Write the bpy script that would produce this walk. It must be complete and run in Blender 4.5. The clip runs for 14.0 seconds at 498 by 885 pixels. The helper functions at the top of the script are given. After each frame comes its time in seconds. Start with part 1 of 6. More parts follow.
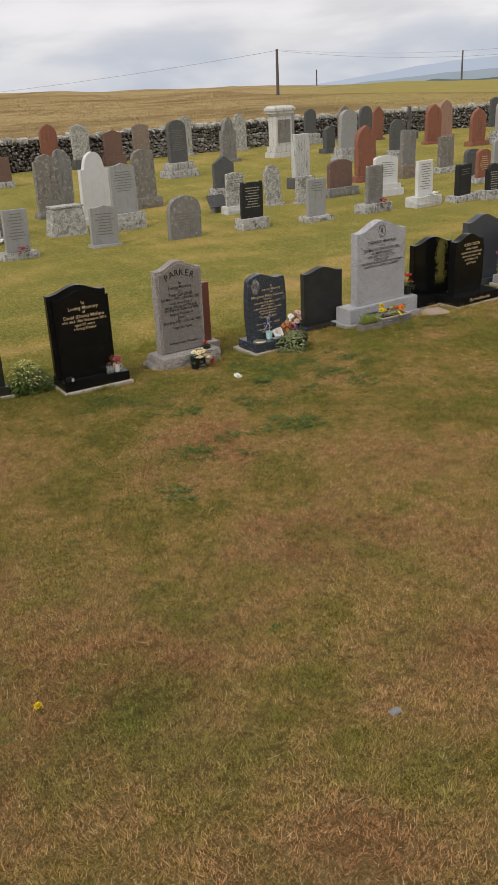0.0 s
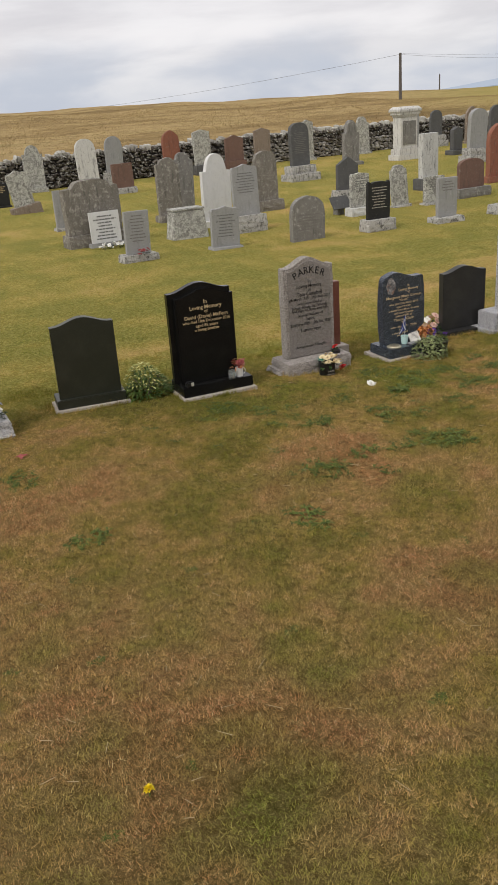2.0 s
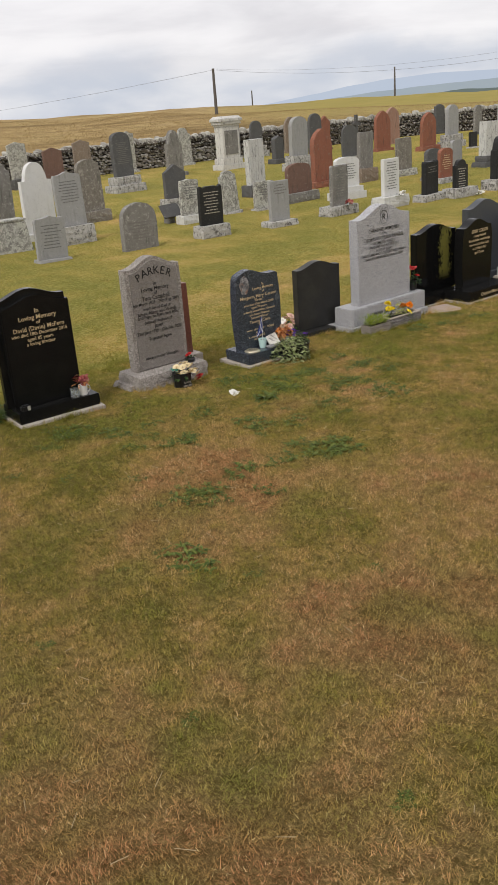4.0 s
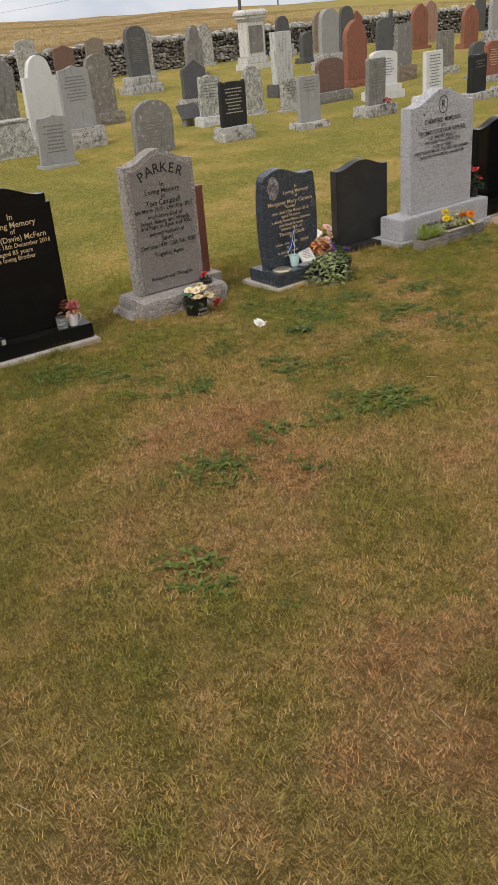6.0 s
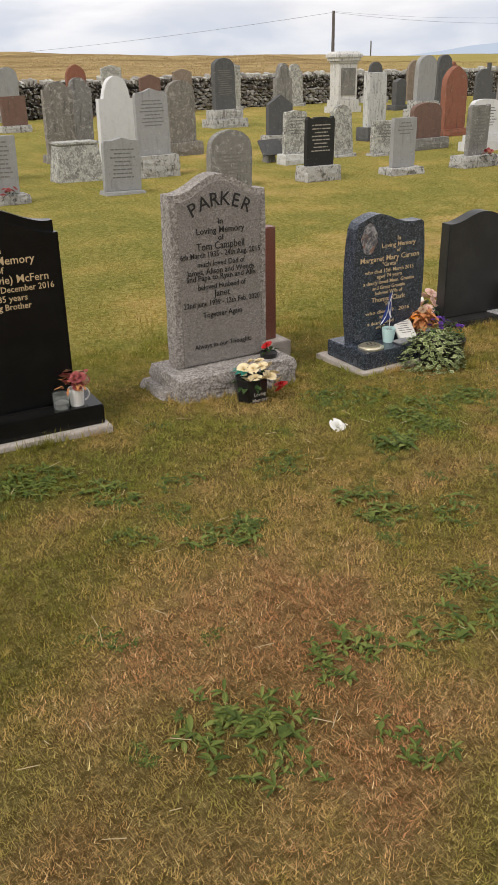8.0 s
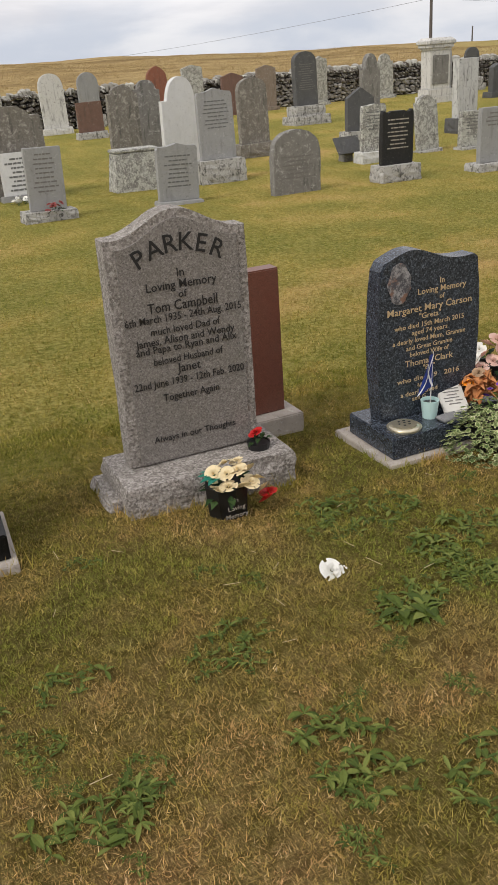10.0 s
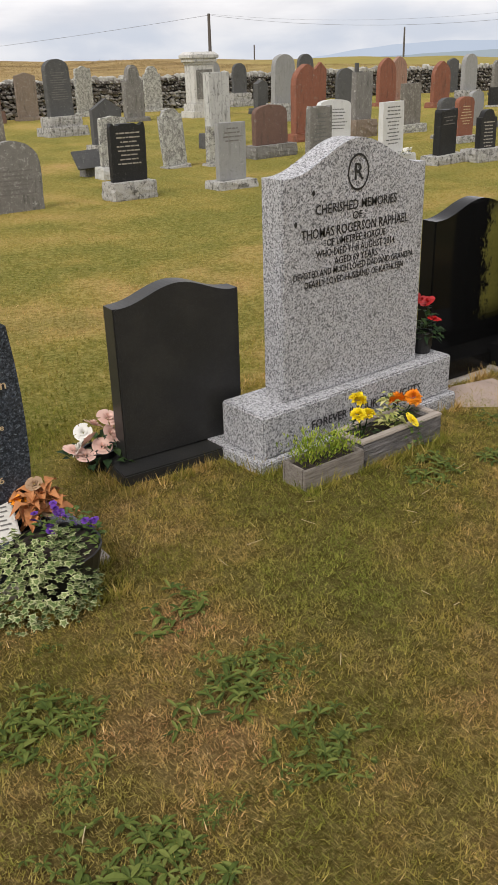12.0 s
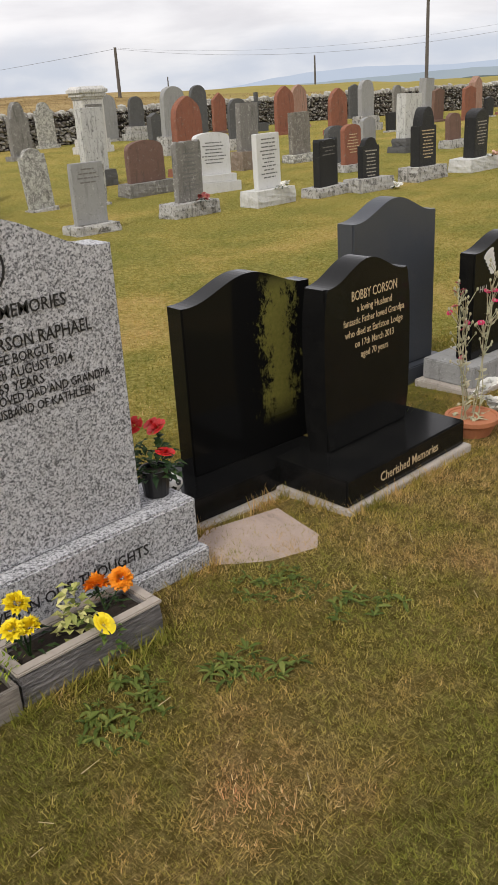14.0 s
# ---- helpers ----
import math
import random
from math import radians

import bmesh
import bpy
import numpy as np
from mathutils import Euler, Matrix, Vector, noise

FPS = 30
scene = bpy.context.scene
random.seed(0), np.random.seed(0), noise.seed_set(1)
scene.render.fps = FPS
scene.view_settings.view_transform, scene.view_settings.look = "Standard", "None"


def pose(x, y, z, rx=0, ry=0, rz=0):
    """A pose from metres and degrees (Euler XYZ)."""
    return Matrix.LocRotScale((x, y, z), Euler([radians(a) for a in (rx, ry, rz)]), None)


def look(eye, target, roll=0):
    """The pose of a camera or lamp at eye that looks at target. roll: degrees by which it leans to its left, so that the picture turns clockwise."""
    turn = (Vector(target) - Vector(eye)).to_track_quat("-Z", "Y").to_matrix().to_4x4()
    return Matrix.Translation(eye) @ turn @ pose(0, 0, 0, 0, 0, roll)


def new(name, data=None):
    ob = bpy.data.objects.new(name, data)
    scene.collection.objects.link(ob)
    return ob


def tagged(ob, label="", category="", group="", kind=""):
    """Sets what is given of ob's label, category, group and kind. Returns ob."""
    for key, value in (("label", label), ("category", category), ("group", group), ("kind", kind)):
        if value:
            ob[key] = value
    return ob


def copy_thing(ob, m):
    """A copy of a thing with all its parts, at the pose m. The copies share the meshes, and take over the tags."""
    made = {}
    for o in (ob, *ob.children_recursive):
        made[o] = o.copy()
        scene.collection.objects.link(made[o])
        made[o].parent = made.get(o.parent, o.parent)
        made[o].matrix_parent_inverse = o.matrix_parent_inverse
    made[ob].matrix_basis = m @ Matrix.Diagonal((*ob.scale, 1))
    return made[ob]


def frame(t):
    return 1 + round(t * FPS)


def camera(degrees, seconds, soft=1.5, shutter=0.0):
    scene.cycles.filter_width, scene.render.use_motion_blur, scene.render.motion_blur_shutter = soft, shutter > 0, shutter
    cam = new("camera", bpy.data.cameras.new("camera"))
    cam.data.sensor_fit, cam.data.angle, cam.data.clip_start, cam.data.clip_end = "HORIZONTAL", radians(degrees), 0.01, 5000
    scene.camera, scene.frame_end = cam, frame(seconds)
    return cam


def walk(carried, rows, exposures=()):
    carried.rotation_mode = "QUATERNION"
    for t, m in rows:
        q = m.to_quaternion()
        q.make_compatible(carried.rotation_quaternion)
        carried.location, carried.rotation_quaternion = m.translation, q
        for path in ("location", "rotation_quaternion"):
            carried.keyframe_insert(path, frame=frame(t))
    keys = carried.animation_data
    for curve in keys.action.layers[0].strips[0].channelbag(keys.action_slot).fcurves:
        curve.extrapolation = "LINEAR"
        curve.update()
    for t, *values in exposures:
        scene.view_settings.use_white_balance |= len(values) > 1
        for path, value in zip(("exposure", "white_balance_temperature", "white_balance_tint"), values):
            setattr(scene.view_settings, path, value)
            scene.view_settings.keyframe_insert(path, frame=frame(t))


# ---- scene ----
cam = camera(32.8, 14.0, 0.9)
METRES, EYE, TILT, LEAN, TURN = 9.5, 1.5, 0.0, 0.0, -34.5
ROWS = [
    (0.0, 0.0, 0.0, 0.0, -1.06, -23.01, 2.5),
    (0.5, -0.0085, 0.0185, -0.0045, 2.91, -22.72, 4.55),
    (1.0, -0.0152, 0.0371, -0.0107, 8.68, -22.29, 5.54),
    (1.5, -0.0242, 0.0569, -0.0183, 6.01, -22.35, 3.56),
    (2.0, -0.0223, 0.0752, -0.0253, 6.41, -22.08, 3.85),
    (2.5, -0.0318, 0.0975, -0.034, 6.75, -22.35, 3.84),
    (3.0, -0.036, 0.1204, -0.043, 2.81, -22.29, 3.27),
    (5.5, -0.0423, 0.2645, -0.0823, -9.63, -22.13, 5.82),
    (6.0, -0.038, 0.3073, -0.0938, -3.68, -27.23, 4.48),
    (6.5, -0.0422, 0.3541, -0.1038, -4.45, -24.82, 2.05),
    (7.0, -0.0382, 0.402, -0.1141, -1.74, -24.64, 2.62),
    (7.5, -0.0386, 0.4478, -0.1224, 0.06, -24.44, 1.38),
    (10.0, 0.0081, 0.6326, -0.1303, 8.04, -24.38, 3.7),
    (10.5, 0.0283, 0.6666, -0.1361, -0.63, -24.29, 0.06),
    (11.0, 0.0543, 0.7015, -0.1362, -6.41, -24.56, 0.88),
    (11.5, 0.086, 0.7337, -0.1384, -4.26, -24.35, 1.87),
    (12.0, 0.1116, 0.7624, -0.1436, -4.82, -24.19, 1.52),
    (12.5, 0.132, 0.7913, -0.1423, -4.62, -24.18, 1.57),
    (13.0, 0.1609, 0.8203, -0.1412, -4.38, -23.12, 5.23),
    (13.5, 0.19, 0.852, -0.146, -5.92, -23.04, 3.5),
    (14.0, 0.224, 0.8835, -0.1444, -9.91, -22.66, 3.16),
]
EXPOSURES = [(0.0, -0.14), (2.0, -0.08), (3.0, 0.0), (5.5, -0.02), (6.5, 0.14), (7.5, 0.18), (10.0, 0.04), (11.0, 0.04), (12.5, 0.12), (14.0, 0.08)]
walk(cam, [(t, pose(0, 0, EYE, TILT, LEAN, TURN) @ pose(METRES * x, METRES * y, METRES * z, 90 + pitch, roll, yaw)) for t, x, y, z, yaw, pitch, roll in ROWS], EXPOSURES)
# ---- sky, sun ----
world = bpy.data.worlds.new("overcast_sky")
scene.world = world
world.use_nodes = True
wn, wl = world.node_tree.nodes, world.node_tree.links
wn.clear()


def wnode(kind, **kw):
    n = wn.new(kind)
    for k, v in kw.items():
        if k in n.inputs:
            n.inputs[k].default_value = v
    return n


def wmath(op, a, b=0.0):
    n = wn.new("ShaderNodeMath")
    n.operation = op
    for i, v in enumerate((a, b)):
        if isinstance(v, (int, float)):
            n.inputs[i].default_value = v
        else:
            wl.new(v, n.inputs[i])
    return n.outputs[0]


def wmix(f, a, b):
    n = wn.new("ShaderNodeMix")
    n.data_type = "RGBA"
    for i, v in ((0, f), (6, a), (7, b)):
        if isinstance(v, (tuple, float, int)):
            n.inputs[i].default_value = v
        else:
            wl.new(v, n.inputs[i])
    return n.outputs[2]


SUN_EL, SUN_AZ = 48.0, 250.0
wcoord = wn.new("ShaderNodeTexCoord")
wsep = wn.new("ShaderNodeSeparateXYZ")
wl.new(wcoord.outputs["Generated"], wsep.inputs[0])
up = wmath("MAXIMUM", wsep.outputs[2], 0.0)
lift = wmath("ADD", up, 0.09)
wcomb = wn.new("ShaderNodeCombineXYZ")
wl.new(wmath("DIVIDE", wsep.outputs[0], lift), wcomb.inputs[0])
wl.new(wmath("DIVIDE", wsep.outputs[1], lift), wcomb.inputs[1])
big = wnode("ShaderNodeTexNoise", Scale=0.55, Detail=7.0, Roughness=0.55, Distortion=0.3)
wl.new(wcomb.outputs[0], big.inputs["Vector"])
streak = wnode("ShaderNodeTexNoise", Scale=6.0, Detail=6.0, Roughness=0.5, Distortion=0.2)
wmap = wn.new("ShaderNodeMapping")
wmap.inputs["Scale"].default_value = (1.0, 1.0, 2.6)
wl.new(wcoord.outputs["Generated"], wmap.inputs[0])
wl.new(wmap.outputs[0], streak.inputs["Vector"])


def wramp(v, lo, hi):
    n = wn.new("ShaderNodeMapRange")
    n.interpolation_type = "SMOOTHSTEP"
    n.inputs[1].default_value, n.inputs[2].default_value = lo, hi
    wl.new(v, n.inputs[0])
    return n.outputs[0]


cloud = wmix(wramp(big.outputs["Fac"], 0.34, 0.66), (0.71, 0.69, 0.72, 1), (0.91, 0.885, 0.90, 1))
cloud = wmix(wmath("MULTIPLY", wramp(streak.outputs["Fac"], 0.45, 0.7), 0.35), cloud, (0.99, 0.975, 0.98, 1))
# blue-grey rain haze low over the sea
band = wmix(wramp(streak.outputs["Fac"], 0.38, 0.66), (0.56, 0.60, 0.69, 1), (0.77, 0.775, 0.81, 1))
low = wmath("ADD", up, wmath("MULTIPLY", wmath("SUBTRACT", streak.outputs["Fac"], 0.5), 0.07))
cloud = wmix(wramp(low, 0.015, 0.075), band, cloud)
sky = wn.new("ShaderNodeTexSky")
sky.sky_type, sky.sun_disc = "NISHITA", False
sky.sun_elevation, sky.sun_rotation = radians(SUN_EL), radians(SUN_AZ)
bg_cloud, bg_sky, both = wn.new("ShaderNodeBackground"), wn.new("ShaderNodeBackground"), wn.new("ShaderNodeAddShader")
wl.new(cloud, bg_cloud.inputs[0])
bg_cloud.inputs[1].default_value = 1.0
wl.new(sky.outputs[0], bg_sky.inputs[0])
bg_sky.inputs[1].default_value = 0.006
wout = wn.new("ShaderNodeOutputWorld")
wl.new(bg_cloud.outputs[0], both.inputs[0])
wl.new(bg_sky.outputs[0], both.inputs[1])
wl.new(both.outputs[0], wout.inputs[0])

sun = new("sun", bpy.data.lights.new("sun", "SUN"))
sun.data.energy, sun.data.angle, sun.data.color = 2.0, radians(18), (1.0, 0.95, 0.88)
az = radians(SUN_AZ)
sun.matrix_world = look((40 * math.sin(az) * math.cos(radians(SUN_EL)), 40 * math.cos(az) * math.cos(radians(SUN_EL)), 40 * math.sin(radians(SUN_EL))), (0, 0, 0))

# ---- materials ----


class Mat:
    """A node material with a principled surface and a few helpers."""

    def __init__(self, name, rough=0.6, metallic=0.0, coord="Object", vary=True, spec=0.5):
        self.m = bpy.data.materials.new(name)
        self.m.use_nodes = True
        self.n, self.l = self.m.node_tree.nodes, self.m.node_tree.links
        self.b = self.n["Principled BSDF"]
        self.b.inputs["Roughness"].default_value = rough
        self.b.inputs["Metallic"].default_value = metallic
        self.b.inputs["Specular IOR Level"].default_value = spec
        tc = self.n.new("ShaderNodeTexCoord")
        self.v = tc.outputs[coord]
        if vary:
            oi = self.n.new("ShaderNodeObjectInfo")
            add, mul = self.n.new("ShaderNodeVectorMath"), self.n.new("ShaderNodeMath")
            mul.operation = "MULTIPLY"
            mul.inputs[1].default_value = 37.0
            self.l.new(oi.outputs["Random"], mul.inputs[0])
            self.l.new(self.v, add.inputs[0])
            self.l.new(mul.outputs[0], add.inputs[1])
            self.v, self.rand = add.outputs[0], oi.outputs["Random"]

    def put(self, v, socket):
        if isinstance(v, (int, float)):
            socket.default_value = v
        elif isinstance(v, tuple):
            socket.default_value = v if len(v) == 4 else (*v, 1.0)
        else:
            self.l.new(v, socket)

    def noise(self, scale, detail=4.0, rough=0.6, stretch=None, distort=0.0, spin=0.0):
        n = self.n.new("ShaderNodeTexNoise")
        n.inputs["Scale"].default_value, n.inputs["Detail"].default_value, n.inputs["Roughness"].default_value = scale, detail, rough
        n.inputs["Distortion"].default_value = distort
        v = self.v
        if stretch:
            mp = self.n.new("ShaderNodeMapping")
            mp.inputs["Scale"].default_value = stretch
            mp.inputs["Rotation"].default_value = (0.0, 0.0, radians(spin))
            self.l.new(v, mp.inputs[0])
            v = mp.outputs[0]
        self.l.new(v, n.inputs["Vector"])
        return n.outputs["Fac"]

    def cells(self, scale):
        n = self.n.new("ShaderNodeTexVoronoi")
        n.inputs["Scale"].default_value = scale
        self.l.new(self.v, n.inputs["Vector"])
        s = self.n.new("ShaderNodeSeparateColor")
        self.l.new(n.outputs["Color"], s.inputs[0])
        return s.outputs[0]

    def attr(self, name):
        n = self.n.new("ShaderNodeAttribute")
        n.attribute_name = name
        return n.outputs["Fac"]

    def island(self):
        return self.n.new("ShaderNodeNewGeometry").outputs["Random Per Island"]

    def step(self, v, lo, hi):
        n = self.n.new("ShaderNodeMapRange")
        n.interpolation_type = "SMOOTHSTEP"
        n.inputs[1].default_value, n.inputs[2].default_value = lo, hi
        self.l.new(v, n.inputs[0])
        return n.outputs[0]

    def math(self, op, a, b):
        n = self.n.new("ShaderNodeMath")
        n.operation = op
        self.put(a, n.inputs[0])
        self.put(b, n.inputs[1])
        return n.outputs[0]

    def mix(self, f, a, b):
        n = self.n.new("ShaderNodeMix")
        n.data_type = "RGBA"
        self.put(f, n.inputs[0])
        self.put(a, n.inputs[6])
        self.put(b, n.inputs[7])
        return n.outputs[2]

    def ramp(self, v, stops, hard=False):
        n = self.n.new("ShaderNodeValToRGB")
        n.color_ramp.interpolation = "CONSTANT" if hard else "LINEAR"
        e = n.color_ramp.elements
        while len(e) < len(stops):
            e.new(0.5)
        for el, (p, c) in zip(e, stops):
            el.position, el.color = p, (*c, 1)
        self.l.new(v, n.inputs[0])
        return n.outputs[0]

    def color(self, c):
        self.put(c, self.b.inputs["Base Color"])
        return self

    def rough(self, v):
        self.put(v, self.b.inputs["Roughness"])
        return self

    def bump(self, v, strength=0.4, distance=0.01):
        n = self.n.new("ShaderNodeBump")
        n.inputs["Strength"].default_value, n.inputs["Distance"].default_value = strength, distance
        self.l.new(v, n.inputs["Height"])
        self.l.new(n.outputs[0], self.b.inputs["Normal"])
        return self


def plain(name, c, rough=0.6, spread=0.25, scale=30, metallic=0.0, bump=0.15):
    k = Mat(name, rough, metallic)
    n = k.noise(scale, 5)
    k.color(k.mix(n, tuple(x * (1 - spread) for x in c), tuple(min(1, x * (1 + spread)) for x in c)))
    if bump:
        k.bump(n, bump, 0.004)
    return k.m


def granite(name, stops, scale, rough, bump=0.0, stain=0.15, coat=0.0, spec=0.5):
    k = Mat(name, rough, spec=spec)
    a, b = k.cells(scale * 1.3), k.step(k.noise(scale * 1.1, 5, 0.75), 0.25, 0.75)
    c = k.ramp(k.math("ADD", k.math("MULTIPLY", a, 0.4), k.math("MULTIPLY", b, 0.6)), stops)
    s = k.step(k.noise(5, 5, 0.65), 0.4, 0.75)
    c = k.mix(k.math("MULTIPLY", s, stain), c, (0.16, 0.15, 0.12))
    k.color(c)
    k.rough(k.math("ADD", k.math("MULTIPLY", k.noise(9, 4), 0.12), rough))
    if bump:
        k.bump(k.noise(scale * 0.35, 6, 0.7), bump, 0.012)
    k.b.inputs["Coat Weight"].default_value = coat
    return k.m


def weathered(name, c1, c2, lichen, amount=0.5, streaks=0.5, rough=0.88, dark=(0.05, 0.05, 0.045)):
    """Old gravestone: two tones, rain streaks and lichen blots."""
    k = Mat(name, rough, spec=0.2)
    base = k.mix(k.noise(7, 6, 0.65), c1, c2)
    base = k.mix(k.math("MULTIPLY", k.noise(90, 4, 0.7), 0.35), base, tuple(x * 0.5 for x in c1))
    run = k.step(k.noise(6, 5, 0.6, (2.2, 2.2, 0.35)), 0.50, 0.72)
    base = k.mix(k.math("MULTIPLY", run, streaks), base, dark)
    blot = k.step(k.noise(11, 6, 0.75, distort=0.4), 0.62 - 0.22 * amount, 0.70 - 0.18 * amount)
    base = k.mix(k.math("MULTIPLY", blot, 0.8), base, lichen)
    crust = k.step(k.noise(34, 6, 0.8), 0.60 - 0.10 * amount, 0.66 - 0.10 * amount)
    base = k.mix(k.math("MULTIPLY", crust, 0.25 + 0.5 * amount), base, tuple(min(0.8, x * 1.5) for x in lichen))
    pit = k.step(k.noise(22, 6, 0.8), 0.56, 0.64)
    base = k.mix(k.math("MULTIPLY", pit, 0.2 + 0.55 * streaks), base, dark)
    k.color(base)
    k.bump(k.math("ADD", k.noise(40, 6, 0.7), k.math("MULTIPLY", blot, 0.3)), 0.55, 0.012)
    return k.m


M_GRANITE = granite("light_grey_granite", [(0.0, (0.03, 0.03, 0.035)), (0.28, (0.10, 0.10, 0.11)), (0.42, (0.30, 0.30, 0.31)), (0.6, (0.50, 0.50, 0.52)), (1.0, (0.70, 0.70, 0.72))], 120, 0.42, 0.0, 0.12)
M_GRANITE_ROUGH = granite("pitched_grey_granite", [(0.0, (0.05, 0.05, 0.055)), (0.3, (0.16, 0.16, 0.17)), (0.5, (0.42, 0.42, 0.42)), (1.0, (0.80, 0.79, 0.78))], 90, 0.8, 0.9, 0.2)
M_PARKER = granite("warm_grey_granite", [(0.0, (0.05, 0.044, 0.04)), (0.4, (0.165, 0.149, 0.137)), (0.7, (0.265, 0.244, 0.227)), (1.0, (0.42, 0.395, 0.37))], 150, 0.4, 0.0, 0.25)
M_PARKER_ROUGH = granite("pitched_warm_granite", [(0.0, (0.06, 0.054, 0.05)), (0.35, (0.20, 0.178, 0.160)), (0.6, (0.35, 0.318, 0.292)), (1.0, (0.60, 0.565, 0.53))], 90, 0.85, 1.0, 0.35)
M_BLACK = granite("polished_black_granite", [(0.0, (0.004, 0.004, 0.004)), (0.7, (0.008, 0.008, 0.008)), (1.0, (0.03, 0.03, 0.03))], 300, 0.10, 0.0, 0.03, spec=0.16)
M_BLACK_HONED = granite("honed_black_granite", [(0.0, (0.012, 0.012, 0.012)), (0.6, (0.022, 0.022, 0.022)), (1.0, (0.05, 0.05, 0.05))], 260, 0.34, 0.0, 0.08, spec=0.35)
M_GREENBLACK = granite("green_black_granite", [(0.0, (0.010, 0.012, 0.008)), (0.6, (0.018, 0.021, 0.014)), (1.0, (0.035, 0.04, 0.03))], 260, 0.30, 0.0, 0.08)
M_BLUE = granite("blue_pearl_granite", [(0.0, (0.008, 0.009, 0.012)), (0.45, (0.028, 0.034, 0.045)), (0.72, (0.07, 0.085, 0.11)), (1.0, (0.22, 0.26, 0.32))], 125, 0.20, 0.0, 0.05)
M_SLATE = granite("slate_grey_granite", [(0.0, (0.030, 0.034, 0.042)), (0.6, (0.050, 0.056, 0.068)), (1.0, (0.08, 0.085, 0.10))], 260, 0.32, 0.0, 0.08)
M_REDGRAN = granite("red_brown_granite", [(0.0, (0.07, 0.025, 0.018)), (0.6, (0.17, 0.06, 0.04)), (1.0, (0.26, 0.11, 0.08))], 240, 0.30, 0.0, 0.1)
M_CONCRETE = weathered("pale_concrete", (0.42, 0.37, 0.32), (0.52, 0.47, 0.42), (0.60, 0.58, 0.52), 0.2, 0.25)
M_SLAB = weathered("pinkish_paving", (0.40, 0.31, 0.26), (0.48, 0.38, 0.32), (0.36, 0.30, 0.25), 0.25, 0.2)
M_LICHEN = weathered("lichened_grey_stone", (0.20, 0.195, 0.18), (0.30, 0.29, 0.27), (0.52, 0.52, 0.47), 0.75, 0.7)
M_OLDGREY = weathered("weathered_grey_stone", (0.16, 0.152, 0.14), (0.30, 0.29, 0.27), (0.48, 0.47, 0.44), 0.3, 0.5)
M_GREY = weathered("smooth_grey_stone", (0.30, 0.30, 0.295), (0.38, 0.38, 0.375), (0.46, 0.46, 0.44), 0.1, 0.25)
M_DARKGREY = weathered("dark_grey_stone", (0.085, 0.085, 0.085), (0.14, 0.14, 0.14), (0.30, 0.30, 0.28), 0.12, 0.4)
M_ROUGHGREY = weathered("rough_brown_grey_stone", (0.16, 0.145, 0.125), (0.26, 0.24, 0.21), (0.40, 0.38, 0.33), 0.45, 0.5)
M_WHITE = weathered("white_marble", (0.62, 0.62, 0.61), (0.74, 0.74, 0.73), (0.55, 0.55, 0.52), 0.1, 0.2, 0.6, (0.30, 0.30, 0.28))
M_PAINTED = weathered("peeling_white_monument", (0.60, 0.59, 0.56), (0.72, 0.71, 0.68), (0.22, 0.20, 0.19), 0.25, 0.6)
M_STREAKED = weathered("black_streaked_marble", (0.52, 0.52, 0.50), (0.64, 0.64, 0.62), (0.10, 0.10, 0.09), 0.25, 0.6)
M_RED = weathered("red_sandstone", (0.25, 0.10, 0.065), (0.33, 0.14, 0.09), (0.30, 0.26, 0.21), 0.15, 0.5)
M_PINK = weathered("pink_sandstone", (0.33, 0.19, 0.14), (0.40, 0.25, 0.19), (0.42, 0.38, 0.33), 0.2, 0.45)
M_BROWN = weathered("brown_sandstone", (0.155, 0.095, 0.075), (0.22, 0.135, 0.105), (0.30, 0.25, 0.22), 0.12, 0.3)
M_TAN = weathered("tan_sandstone", (0.22, 0.17, 0.13), (0.30, 0.24, 0.19), (0.40, 0.37, 0.32), 0.3, 0.5)
M_OLDBLACK = weathered("weathered_black_stone", (0.018, 0.018, 0.018), (0.034, 0.034, 0.034), (0.10, 0.10, 0.09), 0.05, 0.2, 0.45)
M_PALEBASE = weathered("pale_stone_base", (0.40, 0.39, 0.37), (0.55, 0.54, 0.51), (0.075, 0.07, 0.062), 0.5, 0.6)
M_WHITEBASE = weathered("white_rough_base", (0.56, 0.56, 0.54), (0.70, 0.70, 0.68), (0.42, 0.41, 0.38), 0.3, 0.2)
M_GOLD = plain("gilt_lettering", (0.54, 0.41, 0.24), 0.5, 0.1, 60)
M_INK = plain("black_lettering", (0.012, 0.012, 0.013), 0.5, 0.1, 60)
M_WORN = plain("worn_lettering", (0.14, 0.14, 0.135), 0.8, 0.3, 60)
M_PALE_TEXT = plain("pale_lettering", (0.36, 0.33, 0.28), 0.7, 0.3, 60)
M_FADED = plain("faded_lettering", (0.16, 0.15, 0.14), 0.8, 0.2, 60)
M_WOOD = plain("weathered_timber", (0.20, 0.17, 0.135), 0.85, 0.4, 14)
M_POLE = plain("tarred_pole_timber", (0.10, 0.088, 0.078), 0.85, 0.3, 8)
M_WIRE = plain("dark_cable", (0.14, 0.14, 0.15), 0.6, 0.1, 5, bump=0)
M_TERRA = plain("terracotta", (0.42, 0.16, 0.075), 0.75, 0.2, 25)
M_BLACKPLASTIC = plain("black_plastic", (0.012, 0.012, 0.013), 0.35, 0.2, 20, bump=0)
M_MINT = plain("mint_ceramic", (0.50, 0.70, 0.68), 0.35, 0.06, 20, bump=0)
M_WHITECER = plain("white_ceramic", (0.70, 0.69, 0.66), 0.4, 0.08, 20, bump=0)
